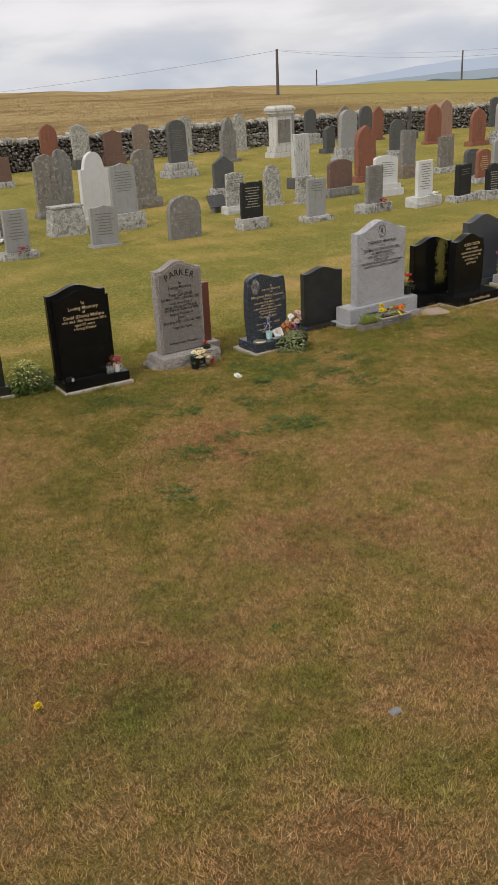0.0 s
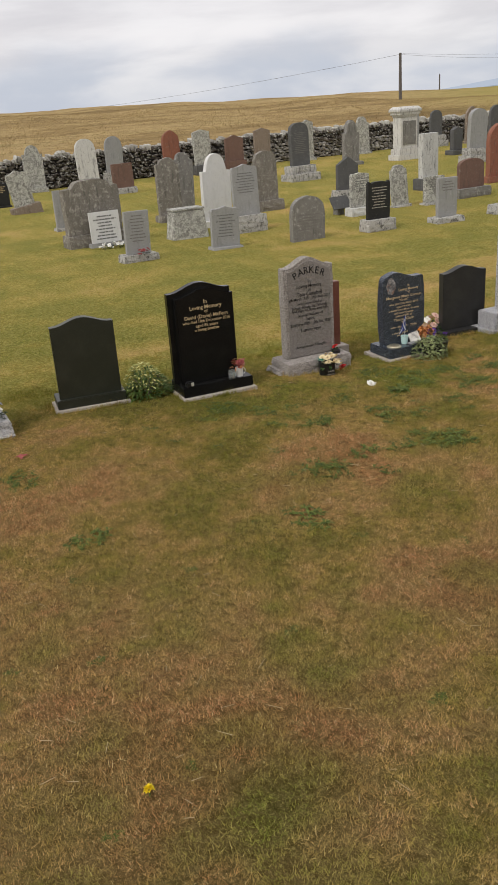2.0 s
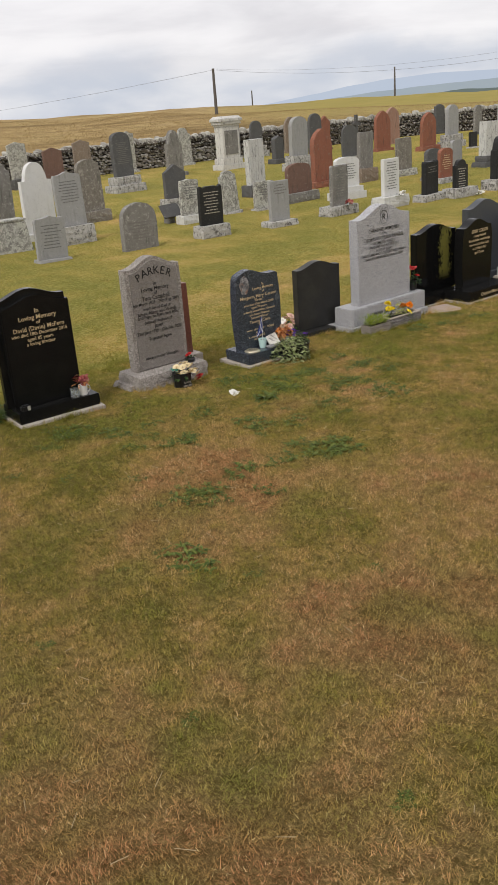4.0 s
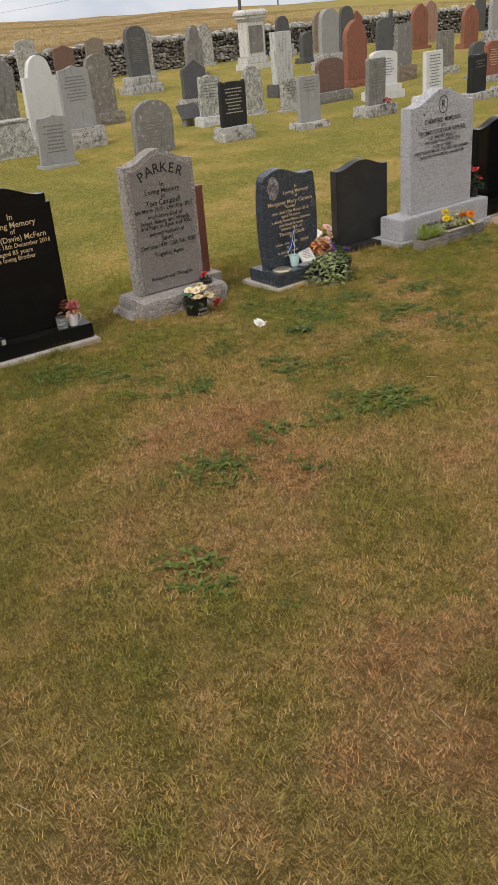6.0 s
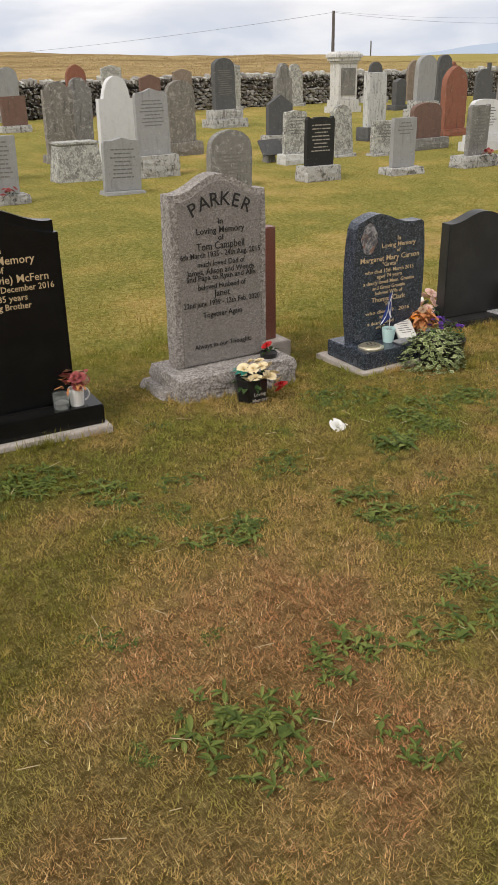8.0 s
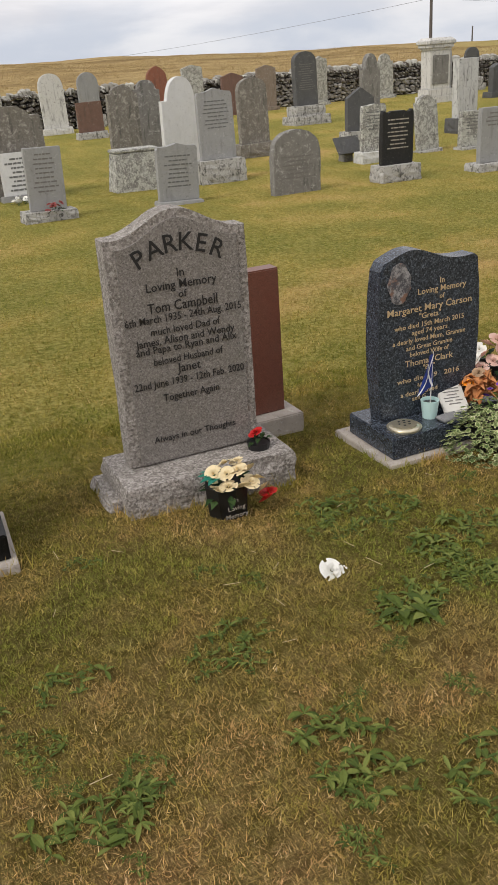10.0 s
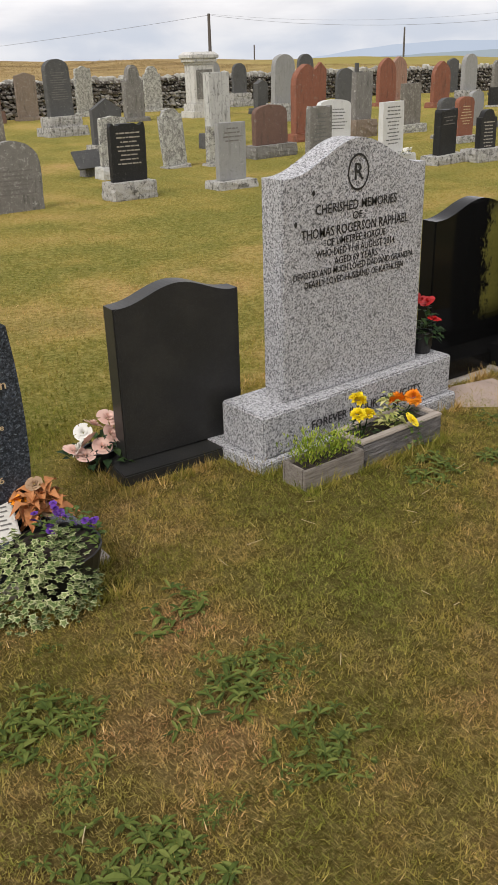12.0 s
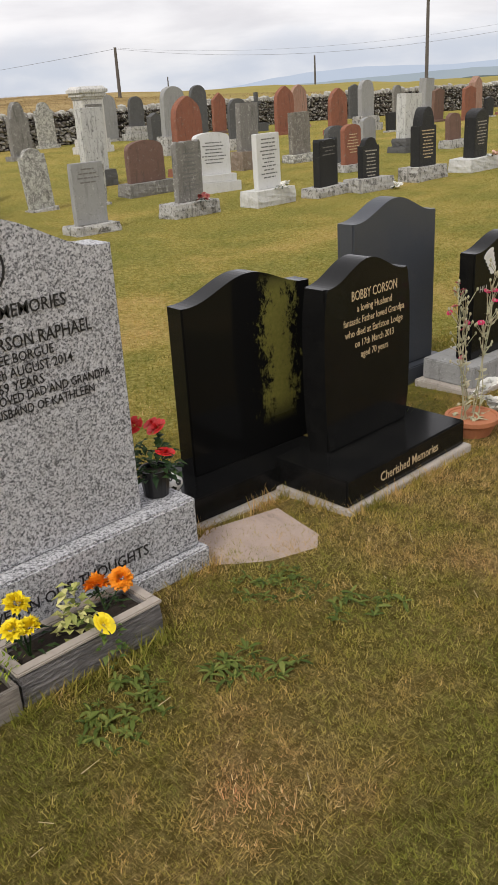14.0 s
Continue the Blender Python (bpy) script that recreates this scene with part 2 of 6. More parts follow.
M_SOIL = plain("dark_compost", (0.030, 0.021, 0.015), 0.95, 0.6, 90, bump=0.9)
M_BRASS = plain("pale_brass", (0.72, 0.66, 0.50), 0.32, 0.08, 40, metallic=0.85, bump=0)
M_SILVER = plain("silvered_disc", (0.78, 0.77, 0.74), 0.3, 0.08, 40, metallic=0.6, bump=0)
M_PAPER = plain("white_plaster_book", (0.66, 0.64, 0.59), 0.7, 0.08, 30)
M_BLUEFLAG = plain("blue_flag_cloth", (0.012, 0.035, 0.22), 0.8, 0.15, 20, bump=0)
M_CLOTH = plain("white_flag_cloth", (0.75, 0.76, 0.80), 0.8, 0.05, 20, bump=0)
M_RED_PETAL = plain("red_petal", (0.52, 0.012, 0.012), 0.55, 0.35, 40, bump=0)
M_DRY_PETAL = plain("faded_red_petal", (0.30, 0.065, 0.06), 0.75, 0.5, 40, bump=0)
M_BEIGE_PETAL = plain("dried_beige_petal", (0.38, 0.25, 0.15), 0.8, 0.4, 40, bump=0)
M_CREAM = plain("cream_silk_petal", (0.74, 0.62, 0.38), 0.6, 0.15, 40, bump=0)
M_PINK_PETAL = plain("pale_pink_petal", (0.76, 0.52, 0.44), 0.6, 0.15, 40, bump=0)
M_WHITE_PETAL = plain("white_petal", (0.78, 0.77, 0.72), 0.6, 0.08, 40, bump=0)
M_YELLOW = plain("yellow_petal", (0.95, 0.72, 0.015), 0.6, 0.15, 40, bump=0)
M_ORANGE = plain("orange_petal", (0.90, 0.30, 0.01), 0.6, 0.15, 40, bump=0)
M_PURPLE = plain("purple_petal", (0.13, 0.035, 0.34), 0.6, 0.3, 40, bump=0)
M_MAGENTA = plain("magenta_petal", (0.50, 0.012, 0.09), 0.6, 0.2, 40, bump=0)
M_AUTUMN = plain("dried_orange_leaf", (0.46, 0.19, 0.065), 0.7, 0.4, 30, bump=0)
M_TEAL = plain("teal_silk_leaf", (0.012, 0.16, 0.11), 0.5, 0.2, 20, bump=0)
M_STONECHIP = plain("grey_pebble", (0.22, 0.22, 0.225), 0.8, 0.3, 40)


def foliage(name, c1, c2, c3, rough=0.55, trans=0.15):
    k = Mat(name, rough, vary=False, spec=0.15)
    k.color(k.ramp(k.island(), [(0.0, c1), (0.5, c2), (1.0, c3)]))
    k.b.inputs["Subsurface Weight"].default_value = 0.0
    return k.m


M_LEAF = foliage("green_leaf", (0.040, 0.075, 0.016), (0.070, 0.118, 0.024), (0.13, 0.17, 0.045))
M_DARKLEAF = foliage("dark_leaf", (0.012, 0.028, 0.010), (0.022, 0.045, 0.014), (0.04, 0.07, 0.02))
M_LIME = foliage("lime_heather", (0.12, 0.19, 0.018), (0.22, 0.29, 0.03), (0.38, 0.42, 0.06))
M_VARIEGATED = foliage("variegated_leaf", (0.09, 0.13, 0.03), (0.36, 0.37, 0.11), (0.66, 0.62, 0.28))
M_IVYEDGE = foliage("ivy_pale_edge", (0.30, 0.35, 0.15), (0.42, 0.46, 0.22), (0.56, 0.57, 0.33))
M_IVY = foliage("ivy_leaf", (0.06, 0.10, 0.03), (0.11, 0.16, 0.05), (0.20, 0.25, 0.09))
M_SILVERLEAF = foliage("silvery_stem", (0.30, 0.30, 0.19), (0.40, 0.38, 0.25), (0.46, 0.40, 0.27))
M_WEED = foliage("broadleaf_weed", (0.040, 0.062, 0.011), (0.078, 0.106, 0.019), (0.150, 0.172, 0.040))


def grass_tone(k, blade):
    """Turf colour by the mown sward's dryness and lushness, which the mesh carries."""
    dry, lush = k.attr("dry"), k.attr("lush")
    stops = [(0.0, (0.205, 0.205, 0.033)), (0.30, (0.405, 0.312, 0.070)), (0.55, (0.61, 0.398, 0.140)), (0.78, (0.67, 0.388, 0.170)), (1.0, (0.59, 0.275, 0.125))]
    if blade:
        i = k.attr("tone")
        d = k.math("ADD", dry, k.math("MULTIPLY", k.math("SUBTRACT", i, 0.5), 0.60))
        c = k.ramp(d, stops)
        c = k.mix(k.math("MULTIPLY", k.math("PINGPONG", k.math("MULTIPLY", i, 9.0), 0.5), 1.15), c, (0.075, 0.048, 0.015))
        c = k.mix(k.math("MULTIPLY", k.step(i, 0.70, 0.95), k.math("ADD", k.math("MULTIPLY", dry, 0.9), 0.15)), c, (0.82, 0.64, 0.34))
        return k.mix(lush, c, k.ramp(i, [(0.0, (0.075, 0.090, 0.014)), (0.55, (0.215, 0.240, 0.037)), (1.0, (0.44, 0.40, 0.10))]))
    fine = k.noise(38, 5, 0.8)
    d = k.math("ADD", dry, k.math("MULTIPLY", k.math("SUBTRACT", fine, 0.5), 0.8))
    return k.mix(lush, k.ramp(d, stops), (0.160, 0.170, 0.024))


def moor_tone(k):
    c = k.ramp(k.noise(0.06, 7, 0.75, (0.5, 1.9, 1.0)), [(0.34, (0.13, 0.090, 0.042)), (0.46, (0.34, 0.245, 0.11)), (0.54, (0.46, 0.345, 0.165)), (0.68, (0.23, 0.195, 0.072))])
    return k.mix(k.step(k.noise(0.8, 6, 0.8), 0.35, 0.7), k.mix(0.5, c, (0.15, 0.10, 0.05)), c)


k = Mat("turf_and_moor", 0.95, vary=False, spec=0.03)
turf = grass_tone(k, False)
# fine dark noise: soil and grass shadow painted into the turf colour
turf = k.mix(k.step(k.noise(150, 5, 0.85), 0.38, 0.60), k.mix(0.42, turf, (0.06, 0.048, 0.014)), turf)
turf = k.mix(k.step(k.noise(22, 6, 0.85), 0.40, 0.60), k.mix(0.46, turf, (0.085, 0.092, 0.016)), k.mix(0.34, turf, (0.58, 0.50, 0.20)))
# matted stalks between the blades, lying in three directions; soil gaps darkened as shade
mat_a, mat_b, mat_c = (k.noise(300, 3, 0.6, st, 0.2, sp_) for st, sp_ in (((1.0, 0.14, 1.0), 20), ((0.14, 1.0, 1.0), 0), ((1.0, 0.14, 1.0), 68)))
stalk = k.step(k.math("MAXIMUM", mat_a, k.math("MAXIMUM", mat_b, mat_c)), 0.56, 0.72)
matted_shade = k.mix(stalk, k.mix(0.68, turf, (0.036, 0.022, 0.007)), k.mix(0.20, turf, (0.66, 0.46, 0.22)))
turf = k.mix(k.attr("thatch_shade"), turf, matted_shade)
moor = moor_tone(k)
moor = k.mix(k.attr("pasture"), moor, k.mix(k.noise(0.2, 5), (0.23, 0.20, 0.055), (0.36, 0.29, 0.10)))
k.color(k.mix(k.attr("moor"), turf, moor))
k.bump(k.noise(70, 6, 0.8), 0.8, 0.03)
M_GROUND = k.m
k = Mat("grass_blade", 0.8, vary=False, spec=0.06)
k.color(grass_tone(k, True))
M_BLADE = k.m
k = Mat("moor_grass_blade", 0.9, vary=False, spec=0.05)
k.color(k.mix(0.5, moor_tone(k), k.ramp(k.island(), [(0.0, (0.20, 0.135, 0.065)), (0.5, (0.37, 0.27, 0.13)), (1.0, (0.50, 0.395, 0.21))])))
M_MOORBLADE = k.m
k = Mat("drystone", 0.92, spec=0.1)
tone = k.math("ADD", k.math("MULTIPLY", k.island(), 0.6), k.math("MULTIPLY", k.rand, 0.4))
c = k.ramp(tone, [(0.0, (0.045, 0.038, 0.034)), (0.4, (0.11, 0.095, 0.082)), (0.7, (0.21, 0.19, 0.17)), (1.0, (0.46, 0.44, 0.41))])
c = k.mix(k.math("MULTIPLY", k.step(k.noise(9, 6, 0.75), 0.50, 0.62), 0.8), c, (0.55, 0.55, 0.50))
k.color(c)
k.bump(k.noise(25, 6, 0.7), 0.7, 0.02)
M_DRYSTONE = k.m
k = Mat("lichened_cope", 0.92, spec=0.1)
tone = k.math("ADD", k.math("MULTIPLY", k.island(), 0.5), k.math("MULTIPLY", k.rand, 0.5))
c = k.ramp(tone, [(0.0, (0.09, 0.08, 0.07)), (0.35, (0.24, 0.225, 0.20)), (1.0, (0.54, 0.53, 0.48))])
c = k.mix(k.math("MULTIPLY", k.step(k.noise(8, 6, 0.75), 0.55, 0.68), 0.7), c, (0.13, 0.115, 0.10))
k.color(c)
k.bump(k.noise(25, 6, 0.7), 0.7, 0.02)
M_COPE = k.m
# near-black: shade in the wall's joints is put into this colour
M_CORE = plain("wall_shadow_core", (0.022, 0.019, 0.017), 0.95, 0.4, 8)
k = Mat("mossy_black_granite", 0.12, spec=0.16)
sp = k.n.new("ShaderNodeSeparateXYZ")
k.l.new(k.n["Texture Coordinate"].outputs["Object"], sp.inputs[0])
moss = k.step(k.math("SUBTRACT", k.math("MULTIPLY", k.noise(20, 8, 0.85, (1.2, 1.2, 0.7)), 2.0), k.math("MULTIPLY", k.math("ABSOLUTE", k.math("SUBTRACT", sp.outputs[0], 0.15), 0), 4.2)), 0.56, 0.80)
moss = k.math("MULTIPLY", moss, k.math("MULTIPLY", k.step(sp.outputs[2], 0.10, 0.25), k.step(k.math("SUBTRACT", 0.80, sp.outputs[2]), 0.0, 0.12)))
k.color(k.mix(moss, (0.007, 0.007, 0.007), k.mix(k.noise(60, 4), (0.10, 0.10, 0.018), (0.21, 0.19, 0.045))))
k.rough(k.math("ADD", k.math("MULTIPLY", moss, 0.75), 0.10))
M_MOSSY = k.m
k = Mat("layered_slate_planter", 0.85)
lay = k.noise(18, 5, 0.7, (0.5, 0.5, 5.0), 0.6)
k.color(k.ramp(lay, [(0.25, (0.05, 0.045, 0.045)), (0.5, (0.20, 0.185, 0.18)), (0.75, (0.42, 0.39, 0.38))]))
k.bump(lay, 1.0, 0.03)
M_LAYERED = k.m
k = Mat("planter_rim", 0.85)
k.color(k.mix(k.noise(40, 5), (0.30, 0.26, 0.22), (0.44, 0.39, 0.34)))
M_RIM = k.m
k = Mat("greyed_planter_wood", 0.88)
gr = k.noise(12, 5, 0.7, (1.0, 6.0, 9.0))
k.color(k.ramp(gr, [(0.3, (0.12, 0.10, 0.085)), (0.6, (0.27, 0.24, 0.205)), (0.8, (0.36, 0.32, 0.28))]))
k.bump(gr, 0.5, 0.01)
M_GREYWOOD = k.m
k = Mat("clear_glass", 0.05)
k.b.inputs["Transmission Weight"].default_value = 0.9
k.color((0.85, 0.88, 0.87))
M_GLASS = k.m


# Backdrop that glows by itself: distance haze is put into its emission colour.
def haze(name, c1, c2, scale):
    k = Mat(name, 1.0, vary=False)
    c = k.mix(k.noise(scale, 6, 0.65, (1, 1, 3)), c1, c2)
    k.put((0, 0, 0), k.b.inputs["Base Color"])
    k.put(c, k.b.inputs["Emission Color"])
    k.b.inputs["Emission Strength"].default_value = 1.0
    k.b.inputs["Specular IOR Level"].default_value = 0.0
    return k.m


M_FARHILL = haze("far_hills_haze_glow", (0.47, 0.54, 0.66), (0.53, 0.59, 0.69), 0.004)
M_NEARHILL = haze("green_hills_haze_glow", (0.32, 0.38, 0.45), (0.40, 0.45, 0.47), 0.01)
M_TREES = haze("tree_belt_haze_glow", (0.12, 0.15, 0.15), (0.18, 0.21, 0.18), 0.05)

# ---- building helpers ----


def mesh_of(bm, name, material, smooth=False):
    me = bpy.data.meshes.new(name)
    bmesh.ops.recalc_face_normals(bm, faces=bm.faces)
    bm.to_mesh(me)
    bm.free()
    if smooth:
        me.polygons.foreach_set("use_smooth", [True] * len(me.polygons))
    me.materials.append(material)
    return me


def part(name, bm, material, parent, label="", smooth=False, at=None):
    ob = new(name, mesh_of(bm, name, material, smooth))
    ob.parent = parent
    if at is not None:
        ob.matrix_basis = at
    if label:
        ob["label"] = label
    return ob


def thing(name, m, label, category, group=""):
    ob = new(name)
    ob.empty_display_size = 0.1
    ob.matrix_basis = m
    return tagged(ob, label, category, group)


GD = (-60, -12, -4, -1.5, 0, 1.2, 2.6, 3.5, 4, 4.8, 5.5, 6.5, 8.4, 9.5, 10.5, 11.2, 14, 20.8, 23, 25, 30, 40)
GZ = (1.0, 0.95, 0.8, 0.42, 0.0, -0.43, -0.84, -1.0, -1.07, -1.15, -1.2, -1.25, -1.315, -1.39, -1.43, -1.45, -1.58, -1.72, -1.74, -1.72, -1.66, -1.63)
WALL = ((-30.0, 36.6), (10.0, 36.9), (30.0, 38.6), (42.0, 38.4), (50.0, 35.0), (90.0, 20.0))
SIN_W, COS_W = math.sin(radians(34.5)), math.cos(radians(34.5))


def wall_y(x):
    return np.interp(x, [p[0] for p in WALL], [p[1] for p in WALL])


def wave(x, y):
    """Gentle unevenness, the same for arrays and single places."""
    return np.sin(x * 0.9 + 1.3 * np.sin(y * 0.5)) * np.cos(y * 0.8 + 0.7 * np.sin(x * 0.6))


def ground(x, y):
    """Height of the ground: the bank, the burial field, the moor beyond the wall and the fall to the sea."""
    x, y = np.asarray(x, float), np.asarray(y, float)
    d = SIN_W * x + COS_W * y
    grid = np.linspace(-60, 40, 1001)
    prof = np.convolve(np.interp(grid, GD, GZ), np.ones(9) / 9, "same")
    prof[:5], prof[-5:] = GZ[0], GZ[-1]
    z = np.interp(d, grid, prof)
    s = np.clip(y - wall_y(x) - 1.0, 0, None)
    r = np.hypot(x, y)
    turn = np.degrees(np.arctan2(x, y))
    crest = np.interp(turn, (-40, 5, 22, 34, 40, 60, 90), (1.9, 1.6, 1.45, 0.75, 0.15, -0.25, -0.4))
    rise = np.clip(s / 85.0, 0, 1)
    rise = rise * rise * (3 - 2 * rise)
    hump = (np.sin(x * 0.06 + 1.0) * np.cos(y * 0.05) + 0.5 * np.sin(x * 0.17 + y * 0.11)) * 0.30 + 0.22 * np.sin(x * 0.31 + 1.7 * np.sin(y * 0.09)) * np.cos(y * 0.13)
    z = z + (crest + 1.63 + hump) * rise + np.where(s > 0, 0.0, 0.010 * wave(x * 2.0, y * 2.0))
    fall = np.clip((r - 190.0) / 1200.0, 0, 1)
    return z - 45.0 * np.where(s > 0, fall, 0) ** 1.2


def gz(x, y):
    return float(ground(x, y))


# dry and lush places in the sward: x, y, reach, amount
DRY = ((1.15, 5.75, 0.45, 0.50), (3.42, 5.80, 0.38, 0.50), (1.25, 3.20, 0.55, 0.35), (1.53, 2.87, 0.35, 0.25), (2.85, 3.68, 0.40, 0.40), (1.88, 7.48, 0.40, 0.35), (3.46, 5.28, 0.22, 0.45), (4.59, 6.23, 0.28, 0.40), (2.75, 5.28, 0.40, 0.25), (4.50, 5.72, 0.25, 0.35), (5.36, 6.60, 0.20, 0.50), (5.46, 6.19, 0.22, 0.55), (4.84, 6.43, 0.20, 0.55), (5.83, 6.72, 0.20, 0.45), (6.01, 7.09, 0.22, 0.40), (7.59, 6.89, 0.28, 0.45), (7.22, 6.72, 0.25, 0.40), (6.97, 6.89, 0.15, 0.25), (8.57, 7.35, 0.30, 0.35), (1.19, 1.42, 0.30, 0.40), (2.57, 2.26, 0.55, 0.40), (6.6, 7.3, 0.25, 0.30))
LUSH = ((1.27, 4.67, 0.30, 0.50), (2.23, 5.74, 0.35, 0.40), (0.72, 4.11, 0.28, 0.50), (1.42, 3.94, 0.28, 0.45), (1.83, 3.41, 0.25, 0.40), (1.19, 2.54, 0.22, 0.55), (0.57, 2.92, 0.28, 0.45), (4.22, 5.42, 0.28, 0.75), (3.20, 5.41, 0.20, 0.45), (5.00, 7.02, 0.40, 0.45), (3.24, 7.16, 0.35, 0.45), (5.13, 6.88, 0.25, 0.60), (6.64, 7.46, 0.35, 0.40), (6.64, 6.87, 0.35, 0.45), (4.89, 6.95, 0.25, 0.45), (7.15, 7.34, 0.25, 0.50), (7.66, 7.33, 0.25, 0.40), (6.60, 7.05, 0.25, 0.45), (2.81, 3.21, 0.20, 0.45), (3.9, 6.9, 0.40, 0.40), (6.2, 8.8, 0.8, 0.4), (4.0, 8.3, 0.9, 0.35), (9.2, 7.4, 0.6, 0.35))


def soft_noise(x, y, size, seed):
    """Value noise on a lattice, for arrays."""
    rs = np.random.RandomState(seed)
    lat = rs.rand(256, 256)
    u, v = x / size + 40, y / size + 40
    i, j = np.floor(u).astype(int), np.floor(v).astype(int)
    f, g = u - i, v - j
    f, g = f * f * (3 - 2 * f), g * g * (3 - 2 * g)
    i0, j0, i1, j1 = i % 256, j % 256, (i + 1) % 256, (j + 1) % 256
    return (lat[i0, j0] * (1 - f) + lat[i1, j0] * f) * (1 - g) + (lat[i0, j1] * (1 - f) + lat[i1, j1] * f) * g


def sward(x, y):
    """Dryness and lushness of the turf at each place."""
    d = 0.56 + 0.62 * (soft_noise(x, y, 0.9, 1) - 0.5) + 0.50 * (soft_noise(x, y, 0.34, 2) - 0.5) + 0.44 * (soft_noise(x, y, 0.10, 3) - 0.5) + 0.36 * (soft_noise(x, y, 0.04, 10) - 0.5)
    near = np.clip((SIN_W * x + COS_W * y - 5.5) / 2.8, 0, 1)
    d = d - 0.30 * near
    far = np.clip((y - 8.0) / 2.5, 0, 1)
    d = d * (1 - 0.62 * far) + far * (0.06 + 0.9 * np.clip(soft_noise(x, y * 2.6, 2.6, 6) - 0.60, 0, 1) + 0.26 * (soft_noise(x, y, 0.45, 8) - 0.5) + 0.24 * (soft_noise(x * 0.6, y * 1.8, 1.1, 14) - 0.5))
    for px, py, r, a in DRY:
        d = d + a * np.exp(-((x - px) ** 2 + (y - py) ** 2) / (r * r))
    l = np.clip((soft_noise(x, y, 0.6, 4) * 0.55 + soft_noise(x, y, 0.17, 5) * 0.45 - 0.57 + 0.05 * near) * 2.6, 0, 0.6)
    for px, py, r, a in LUSH:
        l = l + a * np.exp(-((x - px) ** 2 + (y - py) ** 2) / (r * r)) * (0.35 + 1.1 * soft_noise(x, y, 0.12, 7))
    return np.clip(d, 0, 1), np.clip(l, 0, 0.95)


def put_attributes(me, **arrays):
    for key, a in arrays.items():
        at = me.attributes.new(key, "FLOAT", "POINT")
        at.data.foreach_set("value", np.asarray(a, np.float32))


def growing(a, b, first, factor):
    out, s = [a], first
    while abs(out[-1] - a) < abs(b - a):
        out.append(out[-1] + math.copysign(s, b - a))
        s *= factor
    return out


# ---- the ground, one sheet ----
xs = sorted(set(growing(-4, -3500, 0.6, 1.25) + list(np.arange(-4, 14, 0.16)) + growing(14, 4500, 0.35, 1.045)))
ys = sorted(set(growing(-2, -600, 0.6, 1.3) + list(np.arange(-2, 14, 0.16)) + growing(14, 4500, 0.35, 1.045)))
gx, gy = np.meshgrid(np.array(xs), np.array(ys))
nx, ny = len(xs), len(ys)
vx, vy = gx.ravel(), gy.ravel()
vz = ground(vx, vy)
idx = np.arange(nx * ny).reshape(ny, nx)
quads = np.stack([idx[:-1, :-1], idx[:-1, 1:], idx[1:, 1:], idx[1:, :-1]], -1).reshape(-1, 4)
me = bpy.data.meshes.new("ground")
me.from_pydata(np.stack([vx, vy, vz], 1).tolist(), [], quads.tolist())
me.polygons.foreach_set("use_smooth", [True] * len(me.polygons))
dry, lush = sward(vx, vy)
beyond = np.clip((vy - wall_y(vx) - 0.1) / 0.5, 0, 1)
pasture = np.clip((np.degrees(np.arctan2(vx, vy)) - 36) / 8, 0, 1) * np.clip((np.hypot(vx, vy) - 75) / 40, 0, 1)
NEAR_TURF = [(0.0, 0.8), (-1.0, 3.0), (-0.3, 8.9), (12.0, 8.9), (12.0, 6.9), (8.2, 5.2), (6.2, 4.2), (5.2, 2.9), (3.8, 1.4), (1.4, 0.4)]


def inside(px, py, poly):
    px, py = px + 0.5 * (soft_noise(px, py, 0.25, 12) - 0.5), py + 0.5 * (soft_noise(px, py, 0.25, 13) - 0.5)
    hit = np.zeros(len(px), bool)
    for (x0, y0), (x1, y1) in zip(poly, poly[1:] + poly[:1]):
        cross = ((y0 > py) != (y1 > py)) & (px < (x1 - x0) * (py - y0) / (y1 - y0 + 1e-9) + x0)
        hit ^= cross
    return hit


put_attributes(me, dry=dry, lush=lush, moor=beyond, pasture=pasture, thatch_shade=inside(vx, vy, NEAR_TURF) * np.clip((9.0 - vy) / 0.9, 0.35, 1))
me.materials.append(M_GROUND)
ground_ob = tagged(new("ground", me), "sloping mown turf, patchy green and straw, with tawny moor beyond", "ground", kind="structure")


